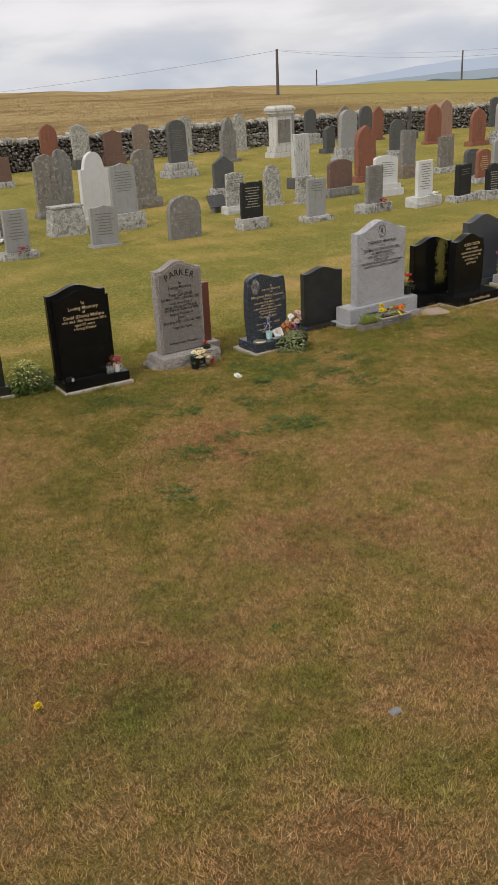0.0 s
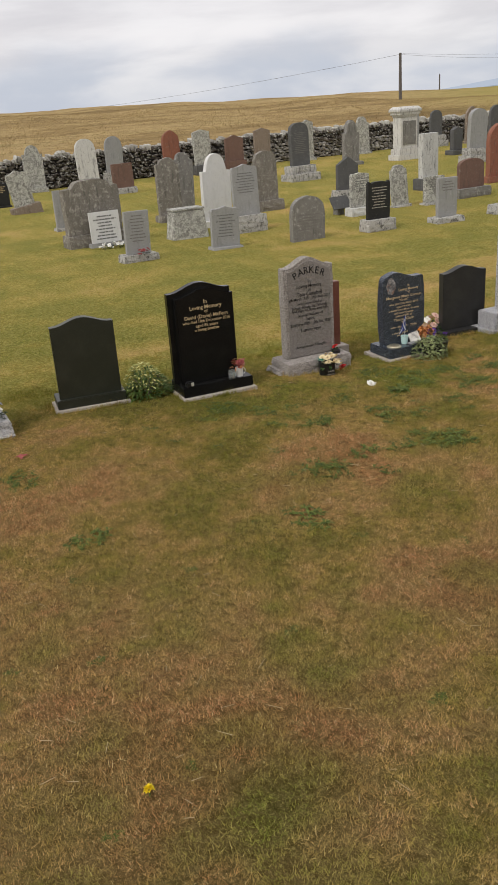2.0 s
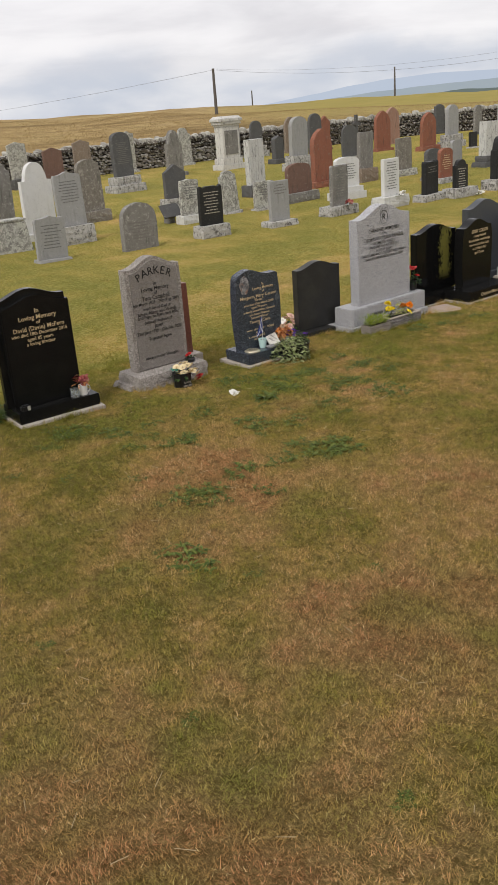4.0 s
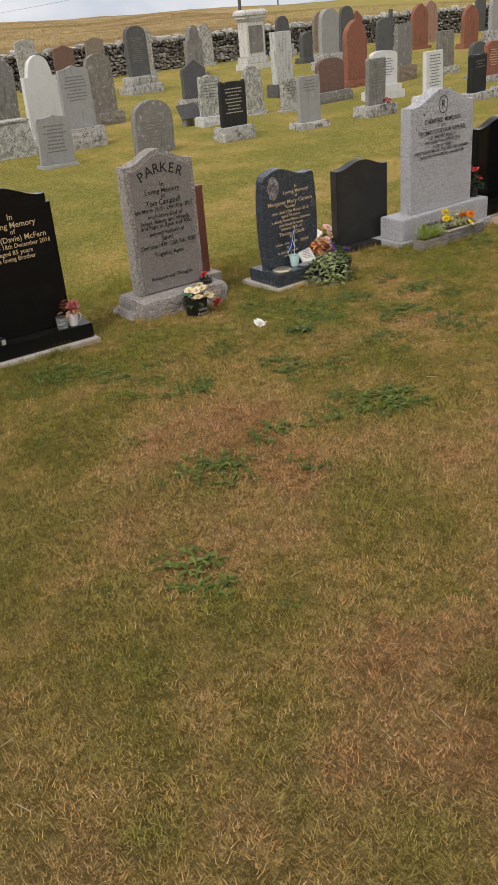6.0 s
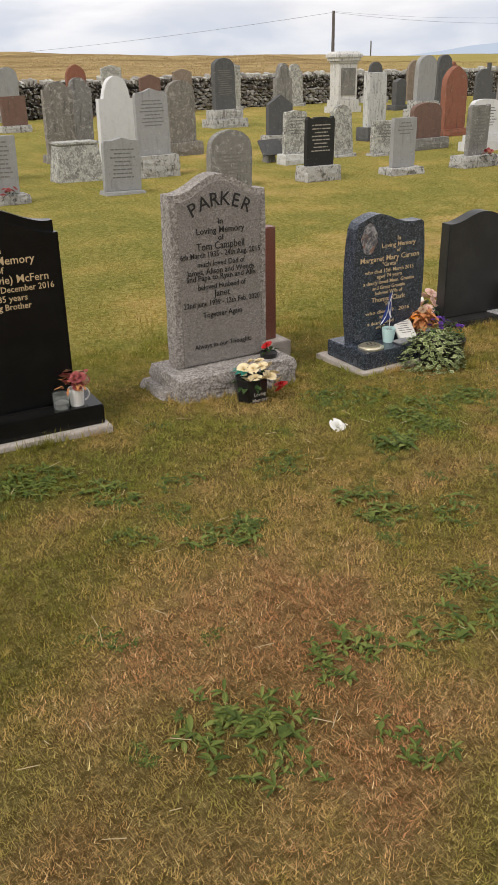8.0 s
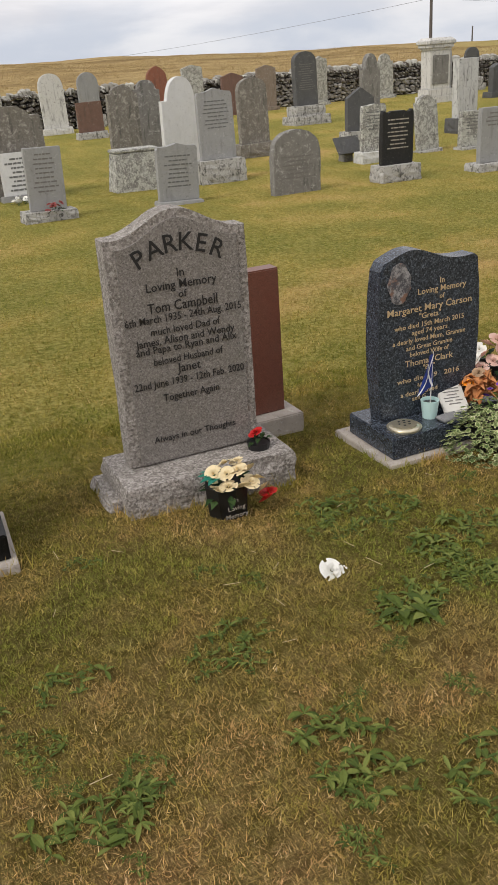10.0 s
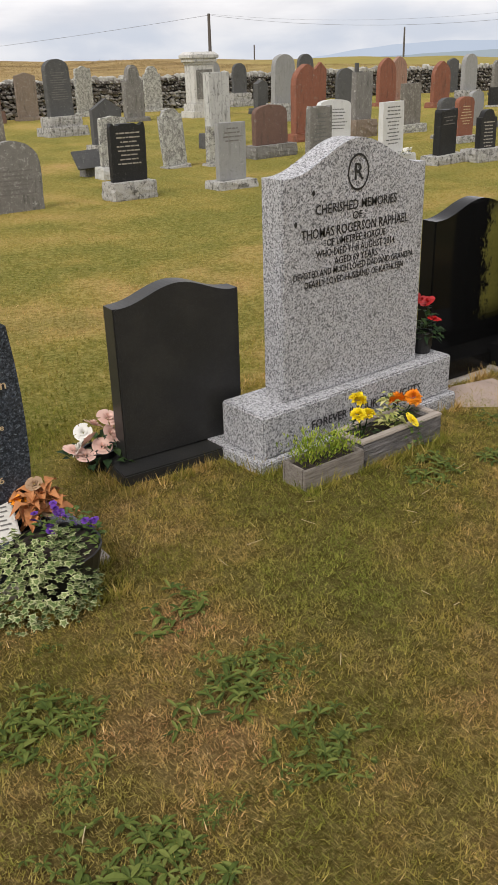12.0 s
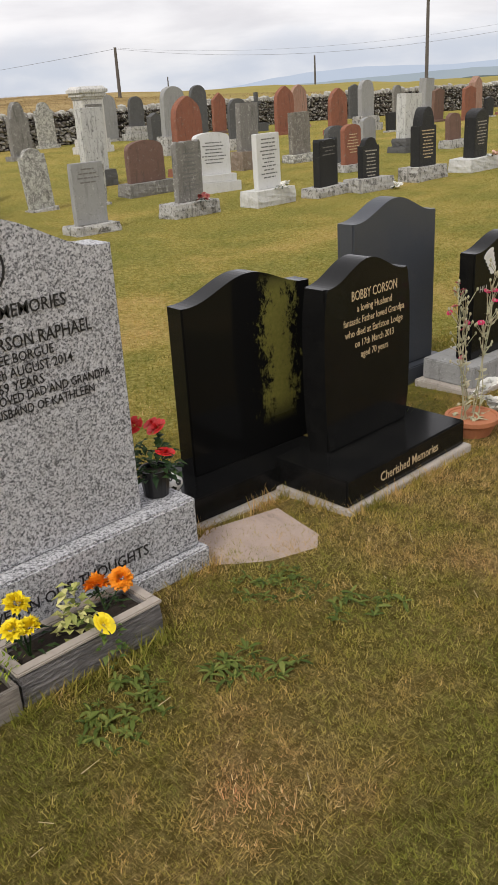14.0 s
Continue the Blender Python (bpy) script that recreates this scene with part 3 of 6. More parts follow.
def blades(name, x, y, height, width, material, label, category, lean=0.8, seed=3, per=1, spread=0.0):
    """One sheet of grass: tufts of narrow bent blades, per of them at each place."""
    rs = np.random.RandomState(seed)
    n0 = len(x)
    tuft_tone = np.repeat(rs.rand(n0), per)
    tuft_way = np.repeat(rs.rand(n0) * 2 * np.pi, per)
    tuft_high = np.repeat(0.55 + 0.75 * rs.rand(n0) ** 1.5, per)
    x, y = np.repeat(x, per), np.repeat(y, per)
    n = len(x)
    x, y = x + rs.randn(n) * spread, y + rs.randn(n) * spread
    z = ground(x, y) - 0.002
    a, b = rs.rand(n) * 2 * np.pi, tuft_way + rs.randn(n) * 1.1
    h = height * (0.5 + 0.9 * rs.rand(n)) * tuft_high
    w = width * (0.6 + 0.8 * rs.rand(n)) * 0.5
    tilt = np.minimum(1.5, lean * (0.25 + rs.rand(n)))
    co = np.empty((n, 3, 3), np.float32)
    co[:, 0] = np.stack([x - np.cos(a) * w, y - np.sin(a) * w, z], 1)
    co[:, 1] = np.stack([x + np.cos(a) * w, y + np.sin(a) * w, z], 1)
    co[:, 2] = np.stack([x + np.cos(b) * h * np.sin(tilt), y + np.sin(b) * h * np.sin(tilt), z + h * np.cos(tilt)], 1)
    me = bpy.data.meshes.new(name)
    me.vertices.add(3 * n)
    me.vertices.foreach_set("co", co.ravel())
    me.loops.add(3 * n)
    me.loops.foreach_set("vertex_index", np.arange(3 * n, dtype=np.int32))
    me.polygons.add(n)
    me.polygons.foreach_set("loop_start", np.arange(0, 3 * n, 3, dtype=np.int32))
    me.update(calc_edges=True)
    d, l = sward(x, y)
    put_attributes(me, dry=np.repeat(d, 3), lush=np.repeat(l, 3), tone=np.repeat(0.55 * tuft_tone + 0.45 * rs.rand(n), 3))
    me.materials.append(material)
    return tagged(new(name, me), label, category, kind="stuff")


rs = np.random.RandomState(11)
cx, cy = rs.uniform(-1.2, 12.2, 360000), rs.uniform(0.2, 9.1, 360000)
ok = inside(cx, cy, NEAR_TURF)
d0, l0 = sward(cx, cy)
ok &= rs.rand(len(cx)) < (0.95 - 0.5 * np.clip(d0 - 0.55, 0, 1) + 0.2 * l0)
blades("mown_grass", cx[ok], cy[ok], 0.0240, 0.0027, M_BLADE, "short mown grass, mottled green, straw and rust", "grass", 1.25, 3, 9, 0.017)
n = 150000
cy = 8.7 + 28.5 * rs.rand(n) ** 1.7
cx = rs.uniform(0, 1, n) * (cy * 1.45 + 5) + cy * 0.12 - 2.5
ok = cy < wall_y(cx)
blades("field_grass", cx[ok], cy[ok], 0.026, 0.0060, M_BLADE, "mown grass between the older graves", "grass", 1.0, 5, 5, 0.04)
cx, cy = rs.uniform(0, 90, 60000), rs.uniform(20, 130, 60000)
ok = (cy > wall_y(cx) + 0.7) & (np.hypot(cx, cy) < 115)
blades("moor_grass", cx[ok], cy[ok], 0.15, 0.035, M_MOORBLADE, "tawny tussock grass on the open moor", "grass", 1.0, 6, 4, 0.2)

# longer grass that the mower misses at the feet of the stones
fx, fy = [], []
for x0, x1, y0, y1 in ((0.54, 1.46, 7.66, 8.1), (1.95, 2.66, 7.98, 8.42), (3.03, 3.79, 7.56, 8.0), (4.22, 4.98, 7.71, 8.1), (5.38, 6.15, 7.6, 8.08), (6.46, 7.16, 8.0, 8.4), (6.96, 8.2, 7.75, 8.15), (8.34, 9.2, 7.98, 8.5), (8.82, 9.72, 7.62, 8.12), (6.98, 7.82, 7.52, 7.6), (5.8, 6.08, 7.41, 7.5)):
    n = int(420 * (x1 - x0 + y1 - y0))
    side = rs.rand(n) < (x1 - x0) / (x1 - x0 + y1 - y0)
    low = rs.rand(n) < 0.6
    fx.append(np.where(side, rs.uniform(x0, x1, n), np.where(low, x0, x1)) + rs.randn(n) * 0.012)
    fy.append(np.where(side, np.where(low, y0, y1), rs.uniform(y0, y1, n)) - np.abs(rs.randn(n)) * 0.018)
fx, fy = np.concatenate(fx), np.concatenate(fy)
keep = rs.rand(len(fx)) < soft_noise(fx, fy, 0.18, 9) * 1.1
blades("verge_grass", fx[keep], fy[keep], 0.058, 0.0045, M_BLADE, "longer grass at the feet of the gravestones", "grass", 0.8, 8, 5, 0.010)

# ---- gravestone shapes ----


def top_curve(kind, u):
    a = abs(u)
    if kind == "ogee":
        return 0.5 + 0.5 * math.cos(math.pi * min(1.0, a * 1.08))
    if kind == "arch":
        return math.sqrt(max(0.0, 1 - u * u))
    if kind == "gothic":
        return math.sqrt(max(0.0, 4 - (1 + a) ** 2)) / math.sqrt(3)
    if kind == "gable":
        return 1 - a
    if kind == "shoulder":
        return 0.0 if a > 0.66 else 0.22 + 0.78 * math.sqrt(max(0.0, 1 - (a / 0.66) ** 2))
    if kind == "swept":
        return math.exp(-((u + 0.38) / 0.62) ** 2) + 0.2 * max(0.0, u) ** 2
    if kind == "castle":
        return 1.0 if a > 0.8 else (0.35 if a > 0.45 else 0.8)
    if kind == "peak":
        return 1.0 - a * 0.9 if a < 0.5 else 0.55 - (a - 0.5) * 0.2
    return 0.0


def outline(w, h, kind, drop, bulge=0.0, steps=28, rough=0.0, seed=0.0):
    side = [i / 6 for i in range(7)] if bulge or rough else [0.0, 1.0]
    pts = [(-w / 2 * (1 + bulge * math.sin(math.pi * min(1, s * 0.95))), (h - drop) * s) for s in side]
    if kind != "flat":
        pts += [(-w / 2 + w * i / steps, h - drop + drop * top_curve(kind, -1 + 2 * i / steps)) for i in range(1, steps)]
    pts += [(-x, z) for x, z in reversed(pts[:len(side)])]
    if rough:
        pts = [(x + rough * noise.noise((x * 9 + seed, z * 9, 3.1)), z + (rough * noise.noise((x * 9, z * 9 + seed, 7.7)) if z > 0 else 0)) for x, z in pts]
    return pts


def prism(pts, y0, y1, bevel=0.006, bm=None):
    """A slab: the outline between y0 (front) and y1 (back), with eased edges."""
    bm = bm or bmesh.new()
    lo = [bm.verts.new((x, y0, z)) for x, z in pts]
    hi = [bm.verts.new((x, y1, z)) for x, z in pts]
    faces = [bm.faces.new(lo), bm.faces.new(hi[::-1])]
    for i in range(len(pts)):
        j = (i + 1) % len(pts)
        bm.faces.new((lo[j], lo[i], hi[i], hi[j]))
    if bevel:
        edges = [e for f in faces for e in f.edges]
        bmesh.ops.bevel(bm, geom=edges, offset=bevel, segments=2, affect="EDGES", clamp_overlap=True)
    return bm


def block(w, d, h, bevel=0.006, at=(0, 0, 0), bm=None, taper=1.0):
    """A box with eased edges; at is the middle of its underside."""
    out = bm or bmesh.new()
    own = bmesh.new()
    bmesh.ops.create_cube(own, size=1)
    for v in own.verts:
        k = taper if v.co.z > 0 else 1.0
        v.co = Vector((v.co.x * w * k, v.co.y * d * k, (v.co.z + 0.5) * h))
    if bevel:
        bmesh.ops.bevel(own, geom=list(own.edges), offset=min(bevel, h * 0.3, d * 0.3), segments=2, affect="EDGES")
    merge(out, own, Matrix.Translation(at))
    return out


def merge(bm, own, m):
    me = bpy.data.meshes.new("tmp")
    bmesh.ops.transform(own, matrix=m, verts=own.verts)
    own.to_mesh(me)
    own.free()
    bm.from_mesh(me)
    bpy.data.meshes.remove(me)
    return bm


def rough_block(w, d, h, amp, seed=0.0, cuts=7, keep_top=True):
    """A rock-faced block: broken sides under a level top."""
    bm = bmesh.new()
    bmesh.ops.create_cube(bm, size=1)
    bmesh.ops.subdivide_edges(bm, edges=bm.edges, cuts=cuts, use_grid_fill=True)
    for v in bm.verts:
        p = Vector((v.co.x * w, v.co.y * d, (v.co.z + 0.5) * h))
        n = noise.noise_vector((p.x * 9 + seed, p.y * 9, p.z * 14)) + 0.5 * noise.noise_vector((p.x * 26 + seed, p.y * 26, p.z * 30))
        bulge = math.sin(math.pi * min(1, max(0, p.z / h))) * amp
        side = Vector((math.copysign(1, v.co.x) if abs(v.co.x) > 0.49 else 0, math.copysign(1, v.co.y) if abs(v.co.y) > 0.49 else 0, 0))
        lift = 0.15 if (keep_top and v.co.z > 0.49) else 1.0
        v.co = p + side * bulge * 0.8 + Vector((n.x, n.y, n.z * 0.5)) * amp * lift
    return bm


def bars(w, rows, pitch, size, z_top, y, seed=0):
    """Lettering too worn to read: short broken bars in rows."""
    rnd = random.Random(seed)
    bm = bmesh.new()
    for r in range(rows):
        half = w * rnd.uniform(0.55, 1.0) / 2
        x = -half
        while x < half - 0.015:
            run = min(rnd.uniform(0.03, 0.10), half - x)
            z = z_top - r * pitch
            vs = [bm.verts.new(p) for p in ((x, y, z), (x + run, y, z), (x + run, y, z + size), (x, y, z + size))]
            bm.faces.new(vs)
            x += run + 0.012
    return bm


def letters(bm, text, size, x, y, z, turn=0.0, squeeze=1.0, width=None):
    """One line of lettering, centred on x with its foot at z, flat on the face at y."""
    cu = bpy.data.curves.new("line", "FONT")
    cu.body, cu.size, cu.align_x, cu.extrude, cu.resolution_u = text, size, "CENTER", 0.0004, 2
    cu.offset = 0.006 * size
    ob = new("line", cu)
    dg = bpy.context.evaluated_depsgraph_get()
    me = bpy.data.meshes.new_from_object(ob.evaluated_get(dg))
    if width:
        have = max(v.co.x for v in me.vertices) - min(v.co.x for v in me.vertices)
        squeeze = width / have
    me.transform(Matrix.Translation((x, y, z)) @ Matrix.Rotation(turn, 4, "Y") @ Matrix.Rotation(radians(90), 4, "X") @ Matrix.Diagonal((squeeze, 1, 1, 1)))
    bm.from_mesh(me)
    bpy.data.objects.remove(ob)
    bpy.data.curves.remove(cu)
    bpy.data.meshes.remove(me)


def inscription(parent, lines, material, y, label="", name="inscription_line"):
    """Lettering, each line a part of its own."""
    for text, size, x, z, width in lines:
        bm = bmesh.new()
        letters(bm, text, size, x, y, z, width=width)
        tagged(part(name, bm, material, parent, label), kind="stuff")


def stone_at(x, y, label, yaw=0.0, lean=0.0, tilt=0.0, z=None, name="gravestone", group="gravestones", sink=0.0):
    """The empty under a gravestone: its front foot stands at x, y."""
    zz = gz(x, y) if z is None else z
    return thing(name, pose(x, y, zz - sink, lean, tilt, yaw), label, "gravestone", group)


def old_stone(x, y, w, h, label, mat, top="arch", drop=None, depth=0.12, base=(), base_mat=None, text=0, ink=None, yaw=0.0, lean=0.0, tilt=0.0, rough=0.006, rockbase=True, off=0.0, z=None):
    """An older gravestone; base lists (width, height, depth) from the ground up; h is the height over all."""
    seed = x * 3.7 + y
    rnd = random.Random(int(seed * 100))
    yaw, lean, tilt = yaw + rnd.uniform(-4, 4), lean + rnd.uniform(-1.6, 1.2), tilt + rnd.uniform(-1.5, 1.5)
    root = stone_at(x, y, label, yaw, lean, tilt, z, group="older gravestones")
    zz, dp = 0.0, base[0][2] if base else depth
    for i, (bw, bh, bd) in enumerate(base):
        low = 0.10 if i == 0 else 0.0
        bm = rough_block(bw, bd, bh + low, 0.016, seed + i) if rockbase else block(bw, bd, bh + low, 0.01)
        bmesh.ops.translate(bm, vec=(0, dp / 2, zz - low), verts=bm.verts)
        part("plinth", bm, base_mat or mat, root)
        zz += bh
    low = 0.0 if base else 0.12
    y0 = (dp - depth) / 2
    hh = h - zz + low
    dr = drop if drop is not None else (w / 2 if top in ("arch",) else w * 0.3)
    bm = prism(outline(w, hh, top, dr, 0.0, 28, rough, seed), y0, y0 + depth, 0.008)
    bmesh.ops.translate(bm, vec=(off, 0, zz - low), verts=bm.verts)
    part("headstone", bm, mat, root)
    if text:
        bm = bars(w * 0.74, text, 0.062, 0.02, h - dr - 0.10, y0 - 0.0025, int(seed * 10))
        bmesh.ops.translate(bm, vec=(off, 0, 0), verts=bm.verts)
        tagged(part("inscription", bm, ink or M_WORN, root), kind="stuff")
    return root


# ---- the front row ----
# grey granite stone with a broken-faced base, mostly out of sight
z0 = gz(1.0, 7.66)
wat = stone_at(1.0, 7.66, "grey granite gravestone on a rock-faced base crowded with pots", z=z0)
part("plinth", (lambda bm: (bmesh.ops.translate(bm, vec=(0, 0.22, -0.08), verts=bm.verts), bm)[1])(rough_block(0.92, 0.40, 0.22, 0.02, 3.3)), M_GRANITE_ROUGH, wat)
bm = rough_block(0.78, 0.24, 0.22, 0.014, 5.1)
bmesh.ops.translate(bm, vec=(0.0, 0.27, 0.13), verts=bm.verts)
part("upper_plinth", bm, M_GRANITE_ROUGH, wat)
bm = prism(outline(0.72, 0.66, "ogee", 0.07, 0, 28, 0.004, 2.0), 0.20, 0.31, 0.012)
bmesh.ops.translate(bm, vec=(0.01, 0, 0.34), verts=bm.verts)
part("headstone", bm, M_GRANITE, wat)
inscription(wat, [("In", 0.045, 0, 0.88, None), ("Loving Memory", 0.05, 0, 0.82, 0.34), ("of", 0.045, 0, 0.76, None), ("WATSON", 0.06, 0.12, 0.69, 0.26), ("(Watson)", 0.045, 0.16, 0.62, 0.17), ("2007", 0.035, 0.10, 0.52, None)], M_INK, 0.1965, "black lettering")

# dark green-black stone, its plain back to the path
grn = stone_at(2.30, 8.03, "plain dark green-black granite gravestone seen from behind", yaw=-9)
part("footing", block(0.70, 0.34, 0.10, 0.004, (0, 0.15, -0.075)), M_CONCRETE, grn, "pale concrete footing")
part("plinth", block(0.64, 0.28, 0.09, 0.006, (0, 0.16, 0.02)), M_GREENBLACK, grn)
bm = prism(outline(0.575, 0.75, "ogee", 0.065), 0.06, 0.14, 0.006)
bmesh.ops.translate(bm, vec=(0, 0, 0.1), verts=bm.verts)
part("headstone", bm, M_GREENBLACK, grn)

# black two-layered stone with gilt lettering
dav = stone_at(3.41, 7.60, "polished black granite gravestone with gilt lettering", yaw=-4)
part("footing", block(0.74, 0.44, 0.10, 0.004, (0.0, 0.19, -0.075)), M_CONCRETE, dav, "pale concrete footing")
part("plinth", block(0.70, 0.36, 0.10, 0.006, (0.0, 0.20, 0.022)), M_BLACK, dav)
bm = prism(outline(0.62, 0.925, "ogee", 0.075), 0.20, 0.27, 0.006)
bmesh.ops.translate(bm, vec=(-0.06, 0, 0.12), verts=bm.verts)
part("back_slab", bm, M_BLACK, dav)
bm = prism(outline(0.57, 0.875, "ogee", 0.07), 0.13, 0.199, 0.010)
bmesh.ops.translate(bm, vec=(-0.035, 0, 0.122), verts=bm.verts)
part("headstone", bm, M_BLACK, dav)
cxd = -0.03
inscription(dav, [("In", 0.052, cxd, 0.862, None), ("Loving Memory", 0.052, cxd, 0.812, 0.315), ("of", 0.042, cxd, 0.774, None), ("David (Davie) McFern", 0.05, cxd, 0.728, 0.425), ("who died 18th December 2016", 0.040, cxd, 0.688, 0.47), ("aged 85 years", 0.040, cxd, 0.647, 0.217), ("a loving Brother", 0.040, cxd, 0.609, 0.243)], M_GOLD, 0.127, "gilt lettering")

# warm grey granite, rustic edges, inscribed panel
par = stone_at(4.60, 7.72, "warm grey granite gravestone with rustic edges and black lettering", yaw=-2)
bm = rough_block(0.71, 0.36, 0.22, 0.013, 8.0, 11)
bmesh.ops.translate(bm, vec=(0, 0.18, -0.08), verts=bm.verts)
part("plinth", bm, M_PARKER_ROUGH, par)
bm = rough_block(0.70, 0.28, 0.13, 0.018, 1.0, 6)
bmesh.ops.translate(bm, vec=(-0.05, 0.24, -0.075), verts=bm.verts)
part("footing", bm, M_PARKER_ROUGH, par)
bm = prism(outline(0.56, 1.00, "ogee", 0.09, 0, 36, 0.005, 4.0), 0.175, 0.285, 0.008)
bmesh.ops.translate(bm, vec=(0, 0, 0.138), verts=bm.verts)
part("headstone", bm, M_PARKER_ROUGH, par)
bm = prism(outline(0.50, 0.965, "ogee", 0.09, 0, 36), 0.166, 0.19, 0.010)
bmesh.ops.translate(bm, vec=(0, 0, 0.141), verts=bm.verts)
part("panel", bm, M_PARKER, par, "smooth inscribed face")
bm = bmesh.new()
for i, ch in enumerate("PARKER"):
    u = (i - 2.5) * 0.057
    letters(bm, ch, 0.098, u, 0.1635, 0.985 - 2.0 * u * u, turn=u * 3.2)
tagged(part("name_arch", bm, M_INK, par, "arched black lettering"), kind="stuff")
inscription(par, [(t_, s_, 0, z_, w_) for t_, s_, z_, w_ in (("In", 0.046, 0.890, None), ("Loving Memory", 0.048, 0.846, 0.285), ("of", 0.042, 0.809, None), ("Tom Campbell", 0.056, 0.764, 0.285), ("6th March 1935 - 24th Aug. 2015", 0.042, 0.726, 0.478), ("much loved Dad of", 0.042, 0.678, 0.286), ("James, Alison and Wendy", 0.044, 0.638, 0.41), ("and Papa to Ryan and Alix", 0.043, 0.606, 0.42), ("beloved Husband of", 0.042, 0.558, 0.29), ("Janet", 0.052, 0.514, 0.098), ("22nd June 1939 - 12th Feb. 2020", 0.043, 0.468, 0.465), ("Together Again", 0.043, 0.405, 0.238), ("Always in our Thoughts", 0.038, 0.236, 0.355))], M_INK, 0.1635, "black lettering")

# red-brown granite stone just behind it
red = stone_at(5.0, 8.24, "polished red-brown granite gravestone standing back to back with another")
part("plinth", block(0.62, 0.26, 0.16, 0.006, (0.0, 0.13, -0.07)), M_CONCRETE, red)
part("headstone", prism([(x, z + 0.09) for x, z in outline(0.50, 0.70, "flat", 0.0)], 0.08, 0.17, 0.006), M_REDGRAN, red)

# blue pearl granite with barrel sides
mar = stone_at(5.76, 7.64, "blue pearl granite gravestone with curved sides and gilt lettering", yaw=-1.5)
part("footing", block(0.76, 0.48, 0.09, 0.004, (0.0, 0.20, -0.065)), M_CONCRETE, mar, "pale concrete footing")
part("plinth", block(0.68, 0.37, 0.10, 0.006, (0.0, 0.19, 0.026)), M_BLUE, mar)
bm = prism(outline(0.50, 0.757, "swept", 0.075, 0.085, 30), 0.19, 0.285, 0.006)
bmesh.ops.translate(bm, vec=(-0.03, 0, 0.126), verts=bm.verts)
part("headstone", bm, M_BLUE, mar)
cm = 0.05
inscription(mar, [("In", 0.036, cm - 0.02, 0.722, None), ("Loving Memory", 0.038, cm - 0.02, 0.686, 0.255), ("of", 0.032, cm - 0.02, 0.653, None), ("Margaret Mary Carson", 0.044, -0.03, 0.611, 0.445), ("\"Greta\"", 0.036, -0.03, 0.577, 0.115), ("who died 15th March 2015", 0.032, -0.03, 0.541, 0.37), ("aged 74 years", 0.032, -0.03, 0.509, 0.19), ("a dearly loved Mum, Grannie", 0.031, -0.03, 0.475, 0.39), ("and Great Grannie", 0.031, -0.03, 0.441, 0.25), ("beloved Wife of", 0.031, -0.03, 0.410, 0.21), ("Thomas Clark", 0.042, -0.03, 0.366, 0.26), ("\"Bill\"", 0.034, -0.03, 0.336, None), ("who died 19   2016", 0.032, -0.03, 0.292, 0.34), ("aged 7", 0.032, -0.05, 0.262, None), ("a dearly loved", 0.031, -0.08, 0.226, 0.2), ("and G", 0.031, -0.08, 0.198, None)], M_GOLD, 0.187, "gilt lettering")
k = Mat("etched_mottle", 0.5)
k.color(k.mix(k.step(k.noise(38, 6, 0.8), 0.42, 0.60), (0.06, 0.06, 0.07), k.mix(k.step(k.noise(16, 3), 0.45, 0.55), (0.22, 0.12, 0.085), (0.33, 0.32, 0.32))))
bm = prism([(-0.192 + 0.056 * math.cos(a / 12 * math.pi) * (1 + 0.12 * math.sin(a * 1.7)), 0.748 + 0.090 * math.sin(a / 12 * math.pi)) for a in range(24)], 0.1868, 0.1892, 0)
part("etched_oval", bm, k.m, mar, "etched oval picture worn pale")

# plain black stone seen from behind
blk = stone_at(6.80, 8.06, "plain dark grey-black granite gravestone seen from behind", yaw=-6)
part("plinth", block(0.66, 0.36, 0.11, 0.006, (0.02, 0.16, -0.06)), M_BLACK_HONED, blk)
bm = prism(outline(0.575, 0.715, "ogee", 0.065), 0.095, 0.19, 0.006)
bmesh.ops.translate(bm, vec=(0.045, 0, 0.052), verts=bm.verts)
part("headstone", bm, M_BLACK_HONED, blk)

# tall light granite
rap = stone_at(7.58, 7.765, "tall light grey speckled granite gravestone with black lettering")
zr = gz(7.58, 7.765)
part("footing", block(1.25, 0.40, 0.13, 0.006, (0.0, 0.20, -0.07)), M_GRANITE, rap)
part("plinth", block(1.19, 0.28, 0.19, 0.008, (0.01, 0.17, 0.06)), M_GRANITE, rap)
bm = prism(outline(0.835, 1.030, "ogee", 0.125, 0, 40), 0.10, 0.225, 0.005)
bmesh.ops.translate(bm, vec=(0.005, 0, 0.25), verts=bm.verts)
part("headstone", bm, M_GRANITE, rap)
yf = 0.0975
inscription(rap, [("CHERISHED MEMORIES", 0.054, 0.0, 1.004, 0.475), ("OF", 0.046, 0.0, 0.963, None), ("THOMAS ROGERSON RAPHAEL", 0.056, 0.0, 0.913, 0.63), ("OF LIMETREE BORGUE", 0.042, 0.0, 0.873, 0.35), ("WHO DIED 11th AUGUST 2014", 0.043, 0.0, 0.832, 0.47), ("AGED 69 YEARS", 0.043, 0.0, 0.792, 0.26), ("DEVOTED AND MUCH LOVED DAD AND GRANDPA", 0.040, 0.0, 0.756, 0.72), ("DEARLY LOVED HUSBAND OF KATHLEEN", 0.040, 0.0, 0.716, 0.595)], M_INK, yf, "black lettering")
inscription(rap, [("FOREVER IN OUR THOUGHTS", 0.056, 0.03, 0.125, 0.70)], M_INK, 0.0275, "black lettering on the plinth", "plinth_inscription")
bm = bmesh.new()
letters(bm, "R", 0.095, 0.0, yf, 1.118)
